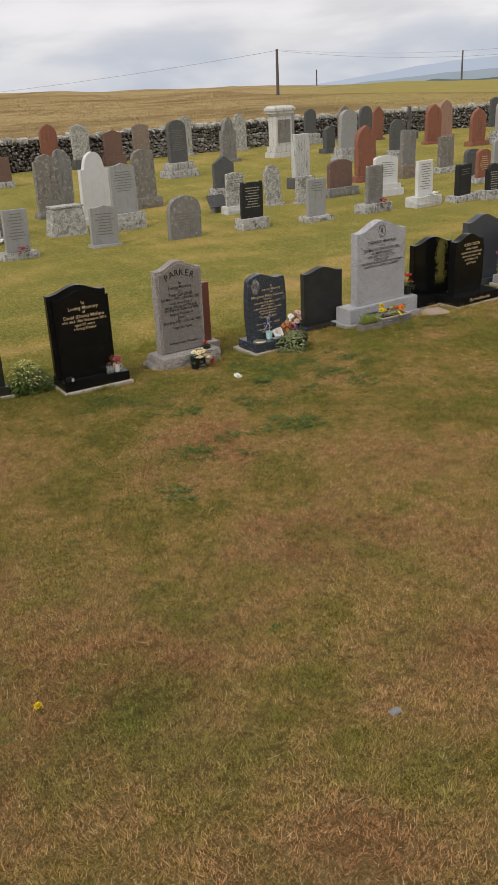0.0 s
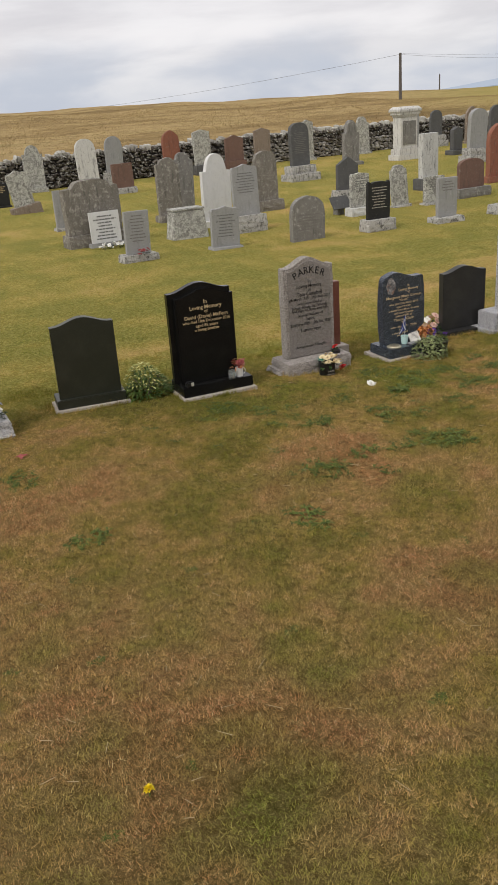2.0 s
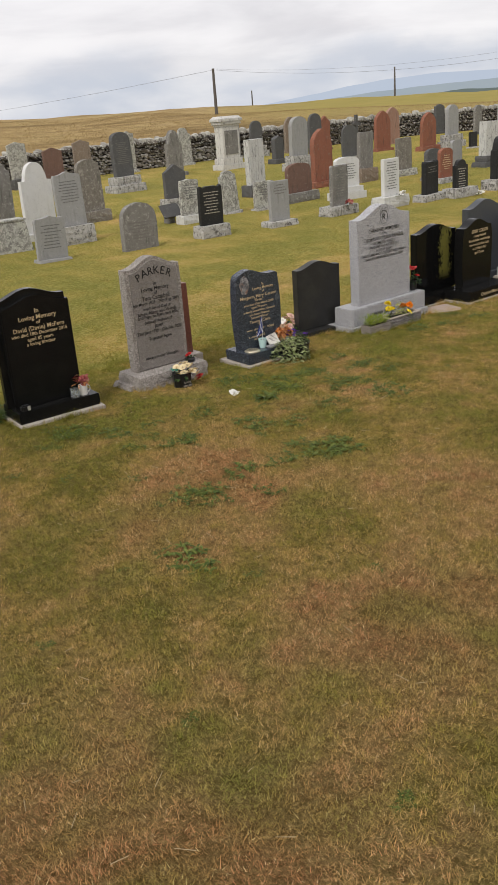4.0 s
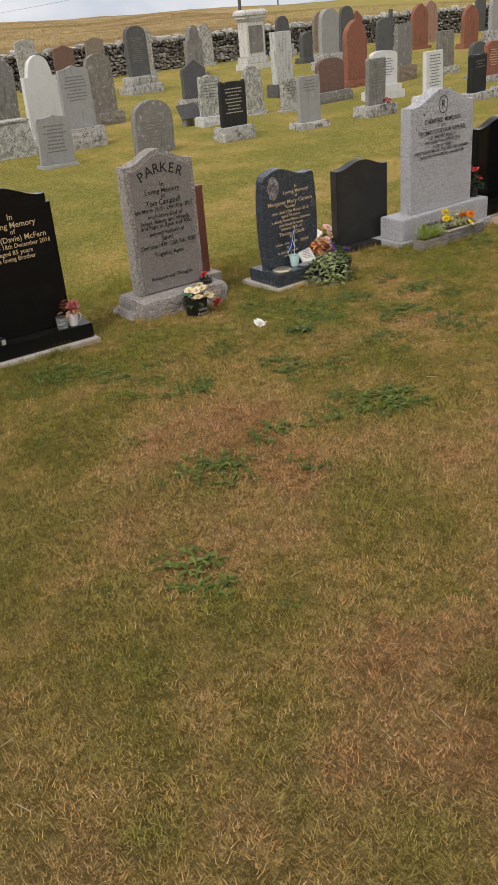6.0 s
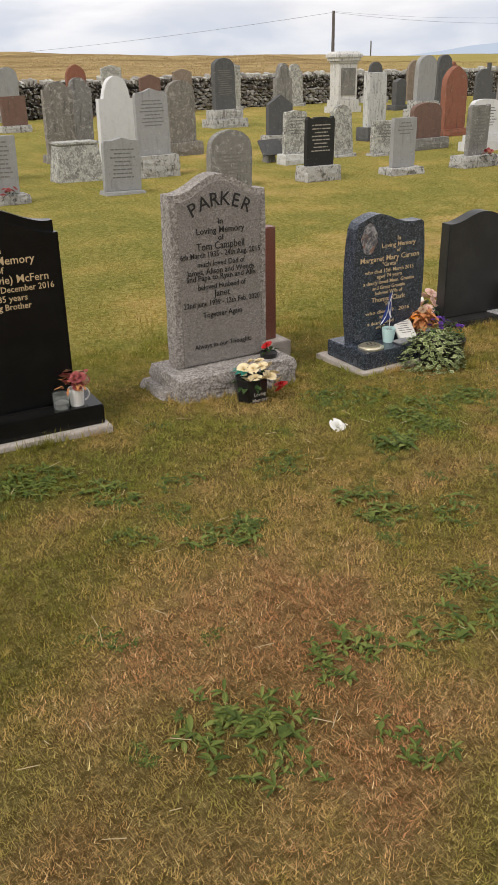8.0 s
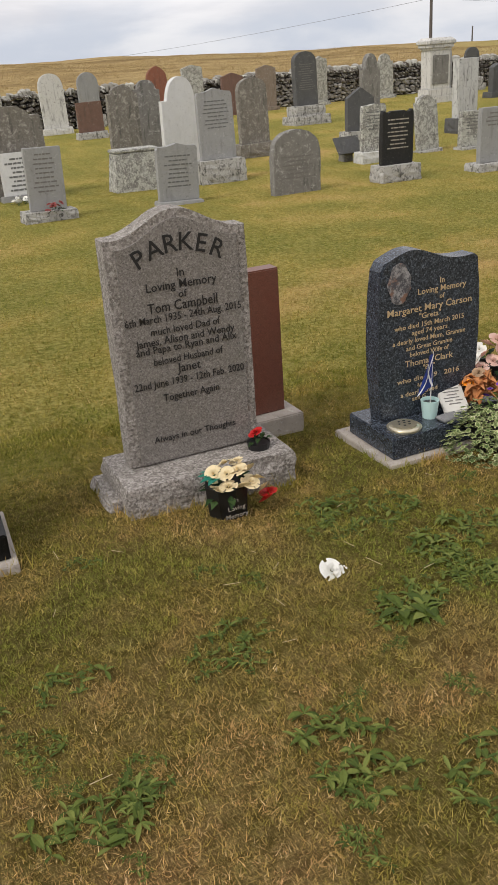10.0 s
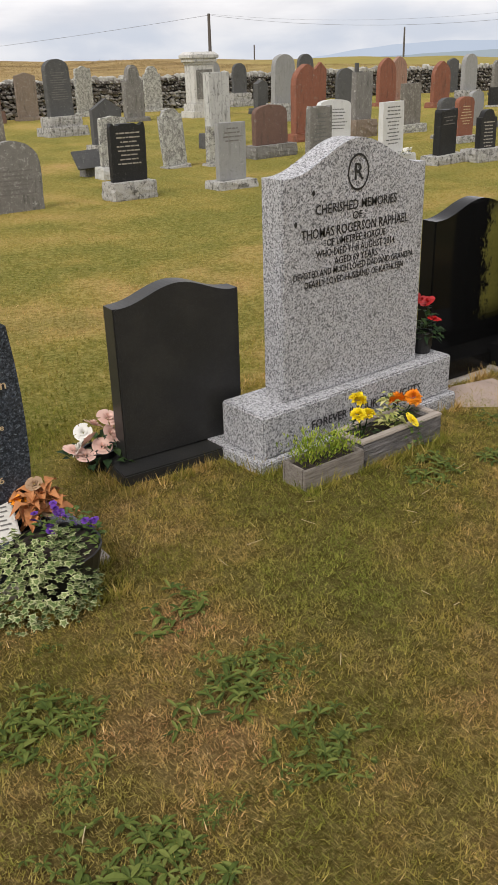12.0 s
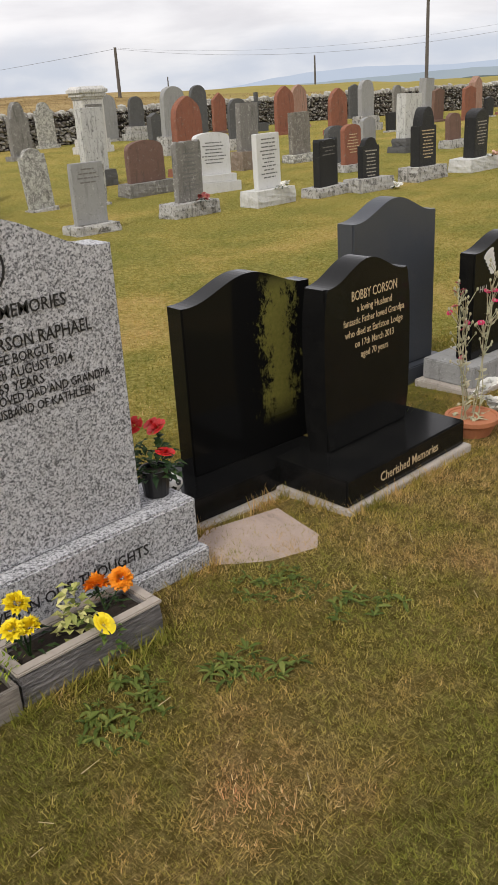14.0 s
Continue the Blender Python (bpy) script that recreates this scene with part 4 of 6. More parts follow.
for a in range(40):
    p = [(math.cos(t) * r * 0.84, math.sin(t) * r) for t in (2 * math.pi * a / 40, 2 * math.pi * (a + 1) / 40) for r in (0.064, 0.073)]
    bm.faces.new([bm.verts.new((p[i][0], yf, 1.148 + p[i][1])) for i in (0, 1, 3, 2)])
part("monogram", bm, M_INK, rap, "black ringed capital letter")
for px, pz in ((-0.25, 1.09), (-0.345, 0.98)):
    bm = bmesh.new()
    bm.faces.new([bm.verts.new((px + 0.009 * math.cos(a), yf, pz + 0.012 * math.sin(a))) for a in (0, 0.9, 1.9, 2.8, 3.7, 4.7, 5.6)])
    part("dark_fleck", bm, M_INK, rap)

# mossy black stone seen from behind
two = stone_at(8.75, 8.03, "polished black granite gravestone, its plain back streaked with moss", yaw=-4)
part("footing", block(0.86, 0.46, 0.10, 0.004, (0.0, 0.18, -0.085)), M_CONCRETE, two)
part("plinth", block(0.80, 0.36, 0.11, 0.006, (0.0, 0.18, 0.012)), M_BLACK, two)
bm = prism(outline(0.69, 0.80, "ogee", 0.085, 0, 32), 0.0, 0.10, 0.006)
part("headstone", bm, M_MOSSY, two, at=pose(0.115, 0.17, 0.12))

# black stone with gilt lettering
bob = stone_at(9.27, 7.64, "polished black granite gravestone with gilt lettering and deep plinth", yaw=0.5)
part("footing", block(0.90, 0.46, 0.09, 0.004, (0.0, 0.22, -0.065)), M_CONCRETE, bob, "pale concrete footing")
part("plinth", block(0.85, 0.40, 0.12, 0.006, (0.0, 0.22, 0.026)), M_BLACK, bob)
bm = prism(outline(0.56, 0.79, "ogee", 0.085, 0.05, 32), 0.25, 0.37, 0.012)
bmesh.ops.translate(bm, vec=(0.015, 0, 0.146), verts=bm.verts)
part("headstone", bm, M_BLACK, bob)
inscription(bob, [("BOBBY CORSON", 0.058, 0.05, 0.775, 0.31), ("a loving Husband", 0.043, 0.05, 0.725, 0.24), ("fantastic Father loved Grandpa", 0.043, 0.05, 0.675, 0.42), ("who died at Earlston Lodge", 0.043, 0.05, 0.625, 0.40), ("on 17th March 2013", 0.043, 0.05, 0.575, 0.27), ("aged 70 years", 0.043, 0.05, 0.525, 0.19)], M_GOLD, 0.247, "gilt lettering")
inscription(bob, [("Cherished Memories", 0.06, 0.0, 0.068, 0.42)], M_GOLD, 0.0175, "gilt lettering on the plinth", "plinth_inscription")

# slate-grey stone behind, its back to the path
slt = stone_at(10.36, 8.5, "plain slate-grey granite gravestone seen from behind", yaw=-3)
part("plinth", block(0.86, 0.34, 0.16, 0.006, (0, 0.16, -0.06)), M_SLATE, slt)
bm = prism(outline(0.70, 0.97, "ogee", 0.10, 0, 32), 0.05, 0.17, 0.008)
bmesh.ops.translate(bm, vec=(0, 0, 0.1), verts=bm.verts)
part("headstone", bm, M_SLATE, slt)

# black stone at the end of the row
lst = stone_at(10.88, 8.06, "polished black granite gravestone with a pale emblem", yaw=-2)
part("footing", block(0.96, 0.42, 0.10, 0.006, (0, 0.16, -0.06)), M_CONCRETE, lst)
part("plinth", block(0.86, 0.34, 0.12, 0.006, (0, 0.18, 0.04)), M_GREY, lst, "pale grey plinth")
bm = prism(outline(0.66, 0.68, "ogee", 0.08, 0, 32), 0.10, 0.20, 0.008)
bmesh.ops.translate(bm, vec=(0, 0, 0.16), verts=bm.verts)
part("headstone", bm, M_BLACK, lst)
bm = prism([(0.0 + 0.085 * math.cos(a / 12 * math.pi), 0.70 + 0.10 * math.sin(a / 12 * math.pi)) for a in range(24)], 0.096, 0.099, 0)
part("emblem", bm, plain("pale_emblem", (0.22, 0.22, 0.21), 0.5, 0.4, 40), lst, "pale grey oval emblem")
for s in (-1, 1):
    bm = bmesh.new()
    for i in range(5):
        merge(bm, prism([(0.05 * math.cos(a / 5 * math.pi) * (1 - 0.1 * i), 0.02 * math.sin(a / 5 * math.pi)) for a in range(10)], 0.0955, 0.0985, 0), Matrix.Translation((s * (0.20 - 0.012 * i), 0, 0.745 - 0.024 * i)) @ Matrix.Rotation(s * 0.5, 4, "Y"))
    part("wing_carving", bm, M_WHITECER, lst, "white carved wing")
inscription(lst, [("HU", 0.05, -0.24, 0.54, None)], M_PALE_TEXT, 0.0965, "pale lettering")

# paving slab let into the turf
slab = thing("paving_slab", pose(8.42, 7.77, gz(8.42, 7.77) - 0.015, 0, 0, -8), "pinkish concrete paving slab let into the turf", "paving slab")
part("slab", prism([(-0.22, -0.13), (0.16, -0.20), (0.23, -0.12), (0.25, 0.16), (-0.08, 0.20), (-0.20, 0.12)], -0.022, 0.05, 0.006), M_SLAB, slab, at=pose(0, 0, 0, -90, 0, 0))

# ---- flowers, pots and keepsakes ----


def cup(bm, r0, r1, h, seg=20, wall=0.006, at=(0, 0, 0)):
    """An open pot: foot radius, rim radius and height, with a real wall."""
    rings = [(0.0, 0.0), (r0, 0.0), (r1, h), (r1 - wall, h), (r0 - wall, wall), (0.0, wall)]
    prev = None
    for r, z in rings:
        ring = [bm.verts.new((at[0] + r * math.cos(2 * math.pi * i / seg), at[1] + r * math.sin(2 * math.pi * i / seg), at[2] + z)) for i in range(seg)] if r else [bm.verts.new((at[0], at[1], at[2] + z))]
        if prev:
            for i in range(seg):
                j = (i + 1) % seg
                a, b = (prev[i % len(prev)], prev[j % len(prev)]), (ring[i % len(ring)], ring[j % len(ring)])
                vs = list(dict.fromkeys((a[0], a[1], b[1], b[0])))
                bm.faces.new(vs)
        prev = ring
    return bm


def disc(r, z, seg=20):
    bm = bmesh.new()
    bmesh.ops.create_circle(bm, cap_ends=True, radius=r, segments=seg)
    bmesh.ops.translate(bm, vec=(0, 0, z), verts=bm.verts)
    return bm


def leaf(bm, p, way, length, width, droop=0.25, fold=0.15):
    """A pointed leaf from p, folded along its rib."""
    way = Vector(way).normalized()
    side = way.cross(Vector((0, 0, 1)))
    side = side.normalized() if side.length > 1e-3 else Vector((1, 0, 0))
    lift = side.cross(way)
    p = Vector(p)
    mid = p + way * length * 0.45
    tip = p + way * length - Vector((0, 0, droop * length))
    a, c, t = bm.verts.new(p), bm.verts.new(mid), bm.verts.new(tip)
    l, r = bm.verts.new(mid + side * width / 2 + lift * fold * width), bm.verts.new(mid - side * width / 2 + lift * fold * width)
    bm.faces.new((a, c, l))
    bm.faces.new((a, r, c))
    bm.faces.new((l, c, t))
    bm.faces.new((c, r, t))


def stem(bm, a, b, r):
    a, b = Vector(a), Vector(b)
    q = (b - a).to_track_quat("Z", "Y").to_matrix().to_4x4()
    own = bmesh.new()
    bmesh.ops.create_cone(own, cap_ends=False, segments=5, radius1=r, radius2=r * 0.7, depth=(b - a).length)
    merge(bm, own, Matrix.Translation((a + b) / 2) @ q)


def rose(r, seed=0, rings=4):
    """A bloom of cupped petals, opening outwards."""
    rnd = random.Random(seed)
    r = r * 0.74
    bm = bmesh.new()
    for k in range(rings):
        n = 3 + 2 * k
        rad, open_ = r * (0.18 + 0.26 * k), 0.25 + 0.32 * k
        for i in range(n):
            a = 2 * math.pi * (i + 0.5 * k) / n + rnd.uniform(-0.2, 0.2)
            grid = []
            for v in range(4):
                row = []
                for u in range(4):
                    s, t = (u / 3 - 0.5) * 1.9 / n * math.pi, v / 3
                    rr = rad * (0.35 + 0.65 * t) + open_ * r * 0.35 * t * t
                    z = r * (0.75 - 0.13 * k) * t * (1 - 0.35 * open_ * t) - 0.12 * r * abs(u / 3 - 0.5) * t
                    row.append(bm.verts.new((rr * math.cos(a + s), rr * math.sin(a + s), z + rnd.uniform(-0.02, 0.02) * r)))
                grid.append(row)
            for v in range(3):
                for u in range(3):
                    bm.faces.new((grid[v][u], grid[v][u + 1], grid[v + 1][u + 1], grid[v + 1][u]))
    return bm


def pompon(r, seed=0, n=110):
    """A ruffled marigold head."""
    rnd = random.Random(seed)
    bm = bmesh.new()
    for i in range(n):
        el = math.asin(rnd.uniform(-0.15, 1.0))
        a = rnd.uniform(0, 2 * math.pi)
        way = Vector((math.cos(a) * math.cos(el), math.sin(a) * math.cos(el), math.sin(el)))
        leaf(bm, way * r * 0.35, way, r * rnd.uniform(0.55, 0.75), r * 0.55, rnd.uniform(-0.1, 0.3), 0.3)
    return bm


def tuft(n, reach, height, length, width, seed, low=0.0, droop=0.3):
    """Loose foliage within a dome."""
    rnd = random.Random(seed)
    bm = bmesh.new()
    for _ in range(n):
        a, f = rnd.uniform(0, 2 * math.pi), rnd.random() ** 0.6
        p = (reach * f * math.cos(a), reach * f * math.sin(a), low + height * (1 - f * f * 0.7) * rnd.random())
        leaf(bm, p, (math.cos(a + rnd.uniform(-1, 1)), math.sin(a + rnd.uniform(-1, 1)), rnd.uniform(-0.2, 0.9)), length * rnd.uniform(0.6, 1.2), width * rnd.uniform(0.7, 1.2), droop)
    return bm


def blooms(root, spots, r, material, seed, name="bloom", maker=rose):
    rnd = random.Random(seed)
    shared = mesh_of(maker(r, seed), name, material, True)
    for x, y, z in spots:
        ob = new(name, shared)
        ob.parent = root
        ob.matrix_basis = pose(x, y, z, rnd.uniform(5, 50), rnd.uniform(-30, 30), rnd.uniform(0, 360)) @ Matrix.Scale(rnd.uniform(0.85, 1.15), 4)


def top_of(z, dz):
    return z + dz


z_par, z_mar, z_dav, z_bob, z_rap = gz(4.60, 7.72), gz(5.76, 7.64), gz(3.41, 7.60), gz(9.27, 7.64), gz(7.58, 7.765)

# black grave pot with cream roses, beside the warm grey stone
pt = thing("flower_pot", pose(4.60, 7.60, gz(4.60, 7.60) - 0.015), "black octagonal grave pot of cream silk roses on the turf", "flower pot")
part("pot", cup(bmesh.new(), 0.078, 0.088, 0.145, 8), M_BLACKPLASTIC, pt)
part("lid", disc(0.082, 0.135, 8), M_BLACKPLASTIC, pt)
inscription(pt, [("In", 0.028, 0.0, 0.095, None), ("Loving", 0.028, 0.0, 0.062, None), ("Memory", 0.028, 0.0, 0.03, None)], M_PALE_TEXT, -0.084, "pale worn lettering")
blooms(pt, [(-0.06, -0.05, 0.15), (-0.02, -0.07, 0.16), (0.03, -0.08, 0.15), (0.07, -0.07, 0.155), (-0.01, -0.04, 0.20), (0.035, -0.045, 0.205), (0.075, -0.04, 0.195), (0.105, -0.06, 0.16), (0.12, -0.08, 0.12), (-0.05, -0.01, 0.195), (0.0, 0.0, 0.225), (0.05, 0.0, 0.22)], 0.034, M_CREAM, 4)
blooms(pt, [(0.125, -0.09, 0.075), (0.145, -0.07, 0.09)], 0.034, M_RED_PETAL, 6)
bm = bmesh.new()
for a in (2.2, 2.7, 3.3, 3.8):
    leaf(bm, (-0.03, -0.01, 0.17), (math.cos(a), math.sin(a), 0.5), 0.10, 0.05, 0.3)
part("silk_leaf", bm, M_TEAL, pt)
part("foliage", tuft(26, 0.09, 0.06, 0.07, 0.035, 9, 0.10), M_DARKLEAF, pt)
# red rose in a black holder on the plinth
pt = thing("grave_vase", pose(4.85, 7.81, z_par + 0.138), "black pierced vase holding one red silk rose, on a granite plinth", "vase")
part("vase", cup(bmesh.new(), 0.045, 0.05, 0.03, 16), M_BLACKPLASTIC, pt)
part("lid", disc(0.047, 0.026, 16), M_BLACKPLASTIC, pt)
blooms(pt, [(-0.01, 0.0, 0.07)], 0.036, M_RED_PETAL, 12)
part("foliage", tuft(8, 0.03, 0.03, 0.05, 0.025, 13, 0.03), M_DARKLEAF, pt)
# fallen white rose
pt = thing("fallen_rose", pose(4.69, 6.975, gz(4.69, 6.975) + 0.008), "white silk rose lying loose on the grass", "flower")
blooms(pt, [(0, 0, 0.004)], 0.048, M_WHITE_PETAL, 17)
bm = bmesh.new()
for i in range(9):
    own = bmesh.new()
    bmesh.ops.create_icosphere(own, subdivisions=1, radius=0.0035)
    merge(bm, own, Matrix.Translation((0.038 + 0.012 * math.cos(i * 2.1), 0.016 * math.sin(i * 1.7), 0.006 + 0.004 * (i % 3))))
tagged(part("gypsophila", bm, M_WHITE_PETAL, pt), kind="stuff")

# on the black plinth: white jug of dried flowers, glass jar, dark ornament
vz = z_dav + 0.122
pt = thing("flower_jug", pose(3.655, 7.665, vz), "white ceramic jug of faded red dried flowers on black granite", "vase")
part("jug", cup(bmesh.new(), 0.032, 0.038, 0.085, 18), M_WHITECER, pt)
bm = bmesh.new()
for i in range(8):
    a0, a1 = -1.4 + i * 0.35, -1.4 + (i + 1) * 0.35
    stem(bm, (0.036 + 0.028 * math.cos(a0), 0, 0.045 + 0.03 * math.sin(a0)), (0.036 + 0.028 * math.cos(a1), 0, 0.045 + 0.03 * math.sin(a1)), 0.005)
part("jug_handle", bm, M_WHITECER, pt)
rnd = random.Random(2)
blooms(pt, [(rnd.uniform(-0.055, 0.06), rnd.uniform(-0.05, 0.04), rnd.uniform(0.10, 0.165)) for _ in range(11)], 0.026, M_DRY_PETAL, 22)
blooms(pt, [(rnd.uniform(-0.06, 0.05), rnd.uniform(-0.05, 0.04), rnd.uniform(0.10, 0.16)) for _ in range(6)], 0.024, M_BEIGE_PETAL, 23)
part("foliage", tuft(24, 0.06, 0.06, 0.05, 0.02, 24, 0.08), M_AUTUMN, pt)
pt = thing("glass_jar", pose(3.575, 7.66, vz), "clear glass jar on black granite", "jar")
part("jar", cup(bmesh.new(), 0.036, 0.038, 0.075, 20, 0.003), M_GLASS, pt)
part("water", disc(0.033, 0.03), M_GLASS, pt)
pt = thing("small_lantern", pose(3.13, 7.67, vz), "small dark ornament with a bright metal face on black granite", "ornament")
part("body", block(0.075, 0.05, 0.05, 0.01), M_BLACKPLASTIC, pt)
part("face", block(0.026, 0.004, 0.034, 0.001, (0.022, -0.027, 0.008)), M_SILVER, pt)

# on the blue granite plinth
mz = z_mar + 0.127
pt = thing("flower_bowl_lid", pose(5.535, 7.735, mz), "pale brass pierced flower-bowl lid on blue granite", "grave vase")
bm = bmesh.new()
bmesh.ops.create_uvsphere(bm, u_segments=28, v_segments=12, radius=0.072)
for v in bm.verts:
    v.co.z = max(0.0, v.co.z * 0.34)
part("dome", bm, M_BRASS, pt, smooth=True)
bm = cup(bmesh.new(), 0.076, 0.078, 0.008, 28, 0.02)
part("rim", bm, M_BRASS, pt)
bm = bmesh.new()
for ring, n in ((0.0, 1), (0.026, 6), (0.05, 10)):
    for i in range(n):
        a = 2 * math.pi * i / n
        zz = 0.34 * math.sqrt(0.072 ** 2 - ring ** 2) + 0.001
        merge(bm, disc(0.0065, 0, 8), pose(ring * math.cos(a), ring * math.sin(a), zz, 0, 0, 0))
part("hole", bm, M_BLACKPLASTIC, pt)
pt = thing("flag_pot", pose(5.70, 7.77, mz), "small mint pot holding a blue and white saltire flag", "flag")
part("pot", cup(bmesh.new(), 0.032, 0.042, 0.085, 20, 0.005), M_MINT, pt)
part("foam", disc(0.038, 0.07), M_BLACKPLASTIC, pt)
bm = bmesh.new()
stem(bm, (0, 0, 0.03), (0.012, 0, 0.31), 0.0028)
part("stick", bm, M_WHITECER, pt)


def cloth(u, v):
    return (0.012 - u * (0.036 + 0.045 * v), 0.012 * math.sin(u * 5 + v * 2) * u - 0.002, 0.300 - 0.155 * v - 0.035 * u * u)


bm = bmesh.new()
grid = [[bm.verts.new(cloth(u / 8, v / 8)) for u in range(9)] for v in range(9)]
for v in range(8):
    for u in range(8):
        bm.faces.new((grid[v][u], grid[v][u + 1], grid[v + 1][u + 1], grid[v + 1][u]))
flag = part("flag", bm, M_BLUEFLAG, pt, "blue cloth flag")
bm = bmesh.new()
for s in (0, 1):
    for i in range(8):
        q = []
        for j, w in ((i, -0.07), (i, 0.07), (i + 1, 0.07), (i + 1, -0.07)):
            u = j / 8
            v = min(1, max(0, (u if s else 1 - u) + w))
            x, y, z = cloth(u, v)
            q.append(bm.verts.new((x, y - 0.0025, z)))
        bm.faces.new(q)
part("saltire", bm, M_CLOTH, flag, "white diagonal cross")
pt = thing("memorial_book", pose(5.835, 7.75, mz + 0.002, 38, 0, -14), "small white open-book memorial plaque leaning on the stone", "plaque")
part("book", block(0.125, 0.16, 0.016, 0.004, (0, 0.07, 0.0)), M_PAPER, pt)
bm = bars(0.09, 7, 0.016, 0.005, 0.115, 0, 5)
part("writing", bm, M_FADED, pt, at=pose(0, 0.01, 0.0185, -90, 0, 0))
pt = thing("slate_pebble", pose(5.755, 7.70, mz), "flat grey inscribed pebble on blue granite", "stone")
bm = rough_block(0.095, 0.055, 0.018, 0.006, 2.0, 4)
part("pebble", bm, M_STONECHIP, pt)
pt = thing("dried_bouquet", pose(5.99, 7.78, mz - 0.005), "bouquet of dried orange leaves and lantern pods by the stone", "bouquet")
rnd = random.Random(31)
bm = bmesh.new()
for _ in range(60):
    a = rnd.uniform(0, 6.28)
    leaf(bm, (rnd.uniform(-0.07, 0.07), rnd.uniform(-0.04, 0.03), rnd.uniform(0.03, 0.13)), (math.cos(a), math.sin(a) - 0.3, rnd.uniform(-0.6, 0.6)), rnd.uniform(0.05, 0.09), 0.045, 0.3, 0.4)
part("dried_leaf", bm, M_AUTUMN, pt)
blooms(pt, [(-0.075, 0.0, 0.12), (-0.03, -0.01, 0.11)], 0.022, M_ORANGE, 33, "pod")
blooms(pt, [(0.0, 0.01, 0.15), (0.02, -0.03, 0.06), (0.07, 0.0, 0.11)], 0.026, M_BEIGE_PETAL, 34)
pt = thing("card_stand", pose(5.90, 7.845, mz), "dark photograph plaque with a pale top edge", "plaque")
part("plaque", block(0.15, 0.012, 0.135, 0.003), M_BLACK, pt)
part("edge", block(0.15, 0.014, 0.008, 0.002, (0, 0, 0.136)), M_SILVER, pt)

# tub of variegated ivy and purple bellflower
pt = thing("ivy_tub", pose(5.93, 7.56, gz(5.93, 7.56) - 0.01), "black tub spilling variegated ivy with purple bellflowers", "potted plant")
part("tub", cup(bmesh.new(), 0.115, 0.15, 0.17, 22), M_BLACKPLASTIC, pt)
part("compost", disc(0.14, 0.155), M_SOIL, pt)


def ivy_leaf(bm, edge, p, way, size):
    """A lobed ivy leaf with a paler margin behind it."""
    way = Vector(way).normalized()
    side = way.cross(Vector((0.1, 0.2, 1))).normalized()
    up_ = side.cross(way)
    shape = ((0, 0), (0.45, -0.12), (0.36, 0.28), (0.62, 0.50), (0.26, 0.58), (0, 1.05), (-0.26, 0.58), (-0.62, 0.50), (-0.36, 0.28), (-0.45, -0.12))
    for b, s, o in ((edge, 1.0, 0.0), (bm, 0.66, 0.0016)):
        b.faces.new([b.verts.new(Vector(p) + side * u * size * s + way * (v * s + (1 - s) * 0.45) * size + up_ * (o - abs(u) * 0.15 * size)) for u, v in shape])


rnd = random.Random(41)
bm, edge = bmesh.new(), bmesh.new()
for _ in range(1000):
    a, e = rnd.uniform(1.9, 6.9), math.asin(rnd.uniform(-0.05, 0.98))
    s = rnd.uniform(0.80, 1.06)
    wide = 0.22 if math.cos(a) < 0.2 else 0.15
    p = (-0.05 + wide * s * math.cos(a) * math.cos(e), -0.01 + 0.19 * s * math.sin(a) * math.cos(e), max(0.012, 0.02 + 0.225 * s * math.sin(e)))
    ivy_leaf(bm, edge, p, (math.cos(a) + rnd.uniform(-0.7, 0.7), math.sin(a) + rnd.uniform(-0.7, 0.7), rnd.uniform(-0.9, 0.4)), rnd.uniform(0.017, 0.028))
tagged(part("ivy", bm, M_IVY, pt, "green ivy leaves"), kind="stuff")
tagged(part("leaf_margin", edge, M_IVYEDGE, pt, "cream ivy margins"), kind="stuff")
part("foliage", tuft(110, 0.11, 0.12, 0.035, 0.018, 43, 0.15), M_LEAF, pt, at=pose(0.06, 0.03, 0))
rnd = random.Random(44)
blooms(pt, [(0.05 + rnd.uniform(-0.09, 0.085), 0.02 + rnd.uniform(-0.05, 0.06), rnd.uniform(0.23, 0.29)) for _ in range(13)] + [(0.10 + rnd.uniform(-0.03, 0.05), -0.04, rnd.uniform(0.20, 0.25)) for _ in range(5)], 0.014, M_PURPLE, 45, "bellflower")

# pink and white roses beside the plain black stone
pt = thing("rose_bouquet", pose(6.53, 8.33, gz(6.53, 8.33)), "bunch of pale pink and white silk roses on the turf", "bouquet")
part("pot", cup(bmesh.new(), 0.06, 0.075, 0.09, 16), M_BLACKPLASTIC, pt)
blooms(pt, [(-0.13, -0.02, 0.12), (-0.10, -0.06, 0.10), (-0.06, -0.03, 0.15), (-0.02, -0.06, 0.12), (0.03, -0.05, 0.16), (-0.02, 0.0, 0.20), (0.05, 0.0, 0.21), (0.09, -0.03, 0.18), (0.08, -0.06, 0.13)], 0.044, M_PINK_PETAL, 51)
blooms(pt, [(-0.11, -0.03, 0.13), (-0.07, 0.0, 0.18)], 0.044, M_WHITE_PETAL, 52)
part("foliage", tuft(60, 0.13, 0.08, 0.07, 0.035, 53, 0.05), M_DARKLEAF, pt)

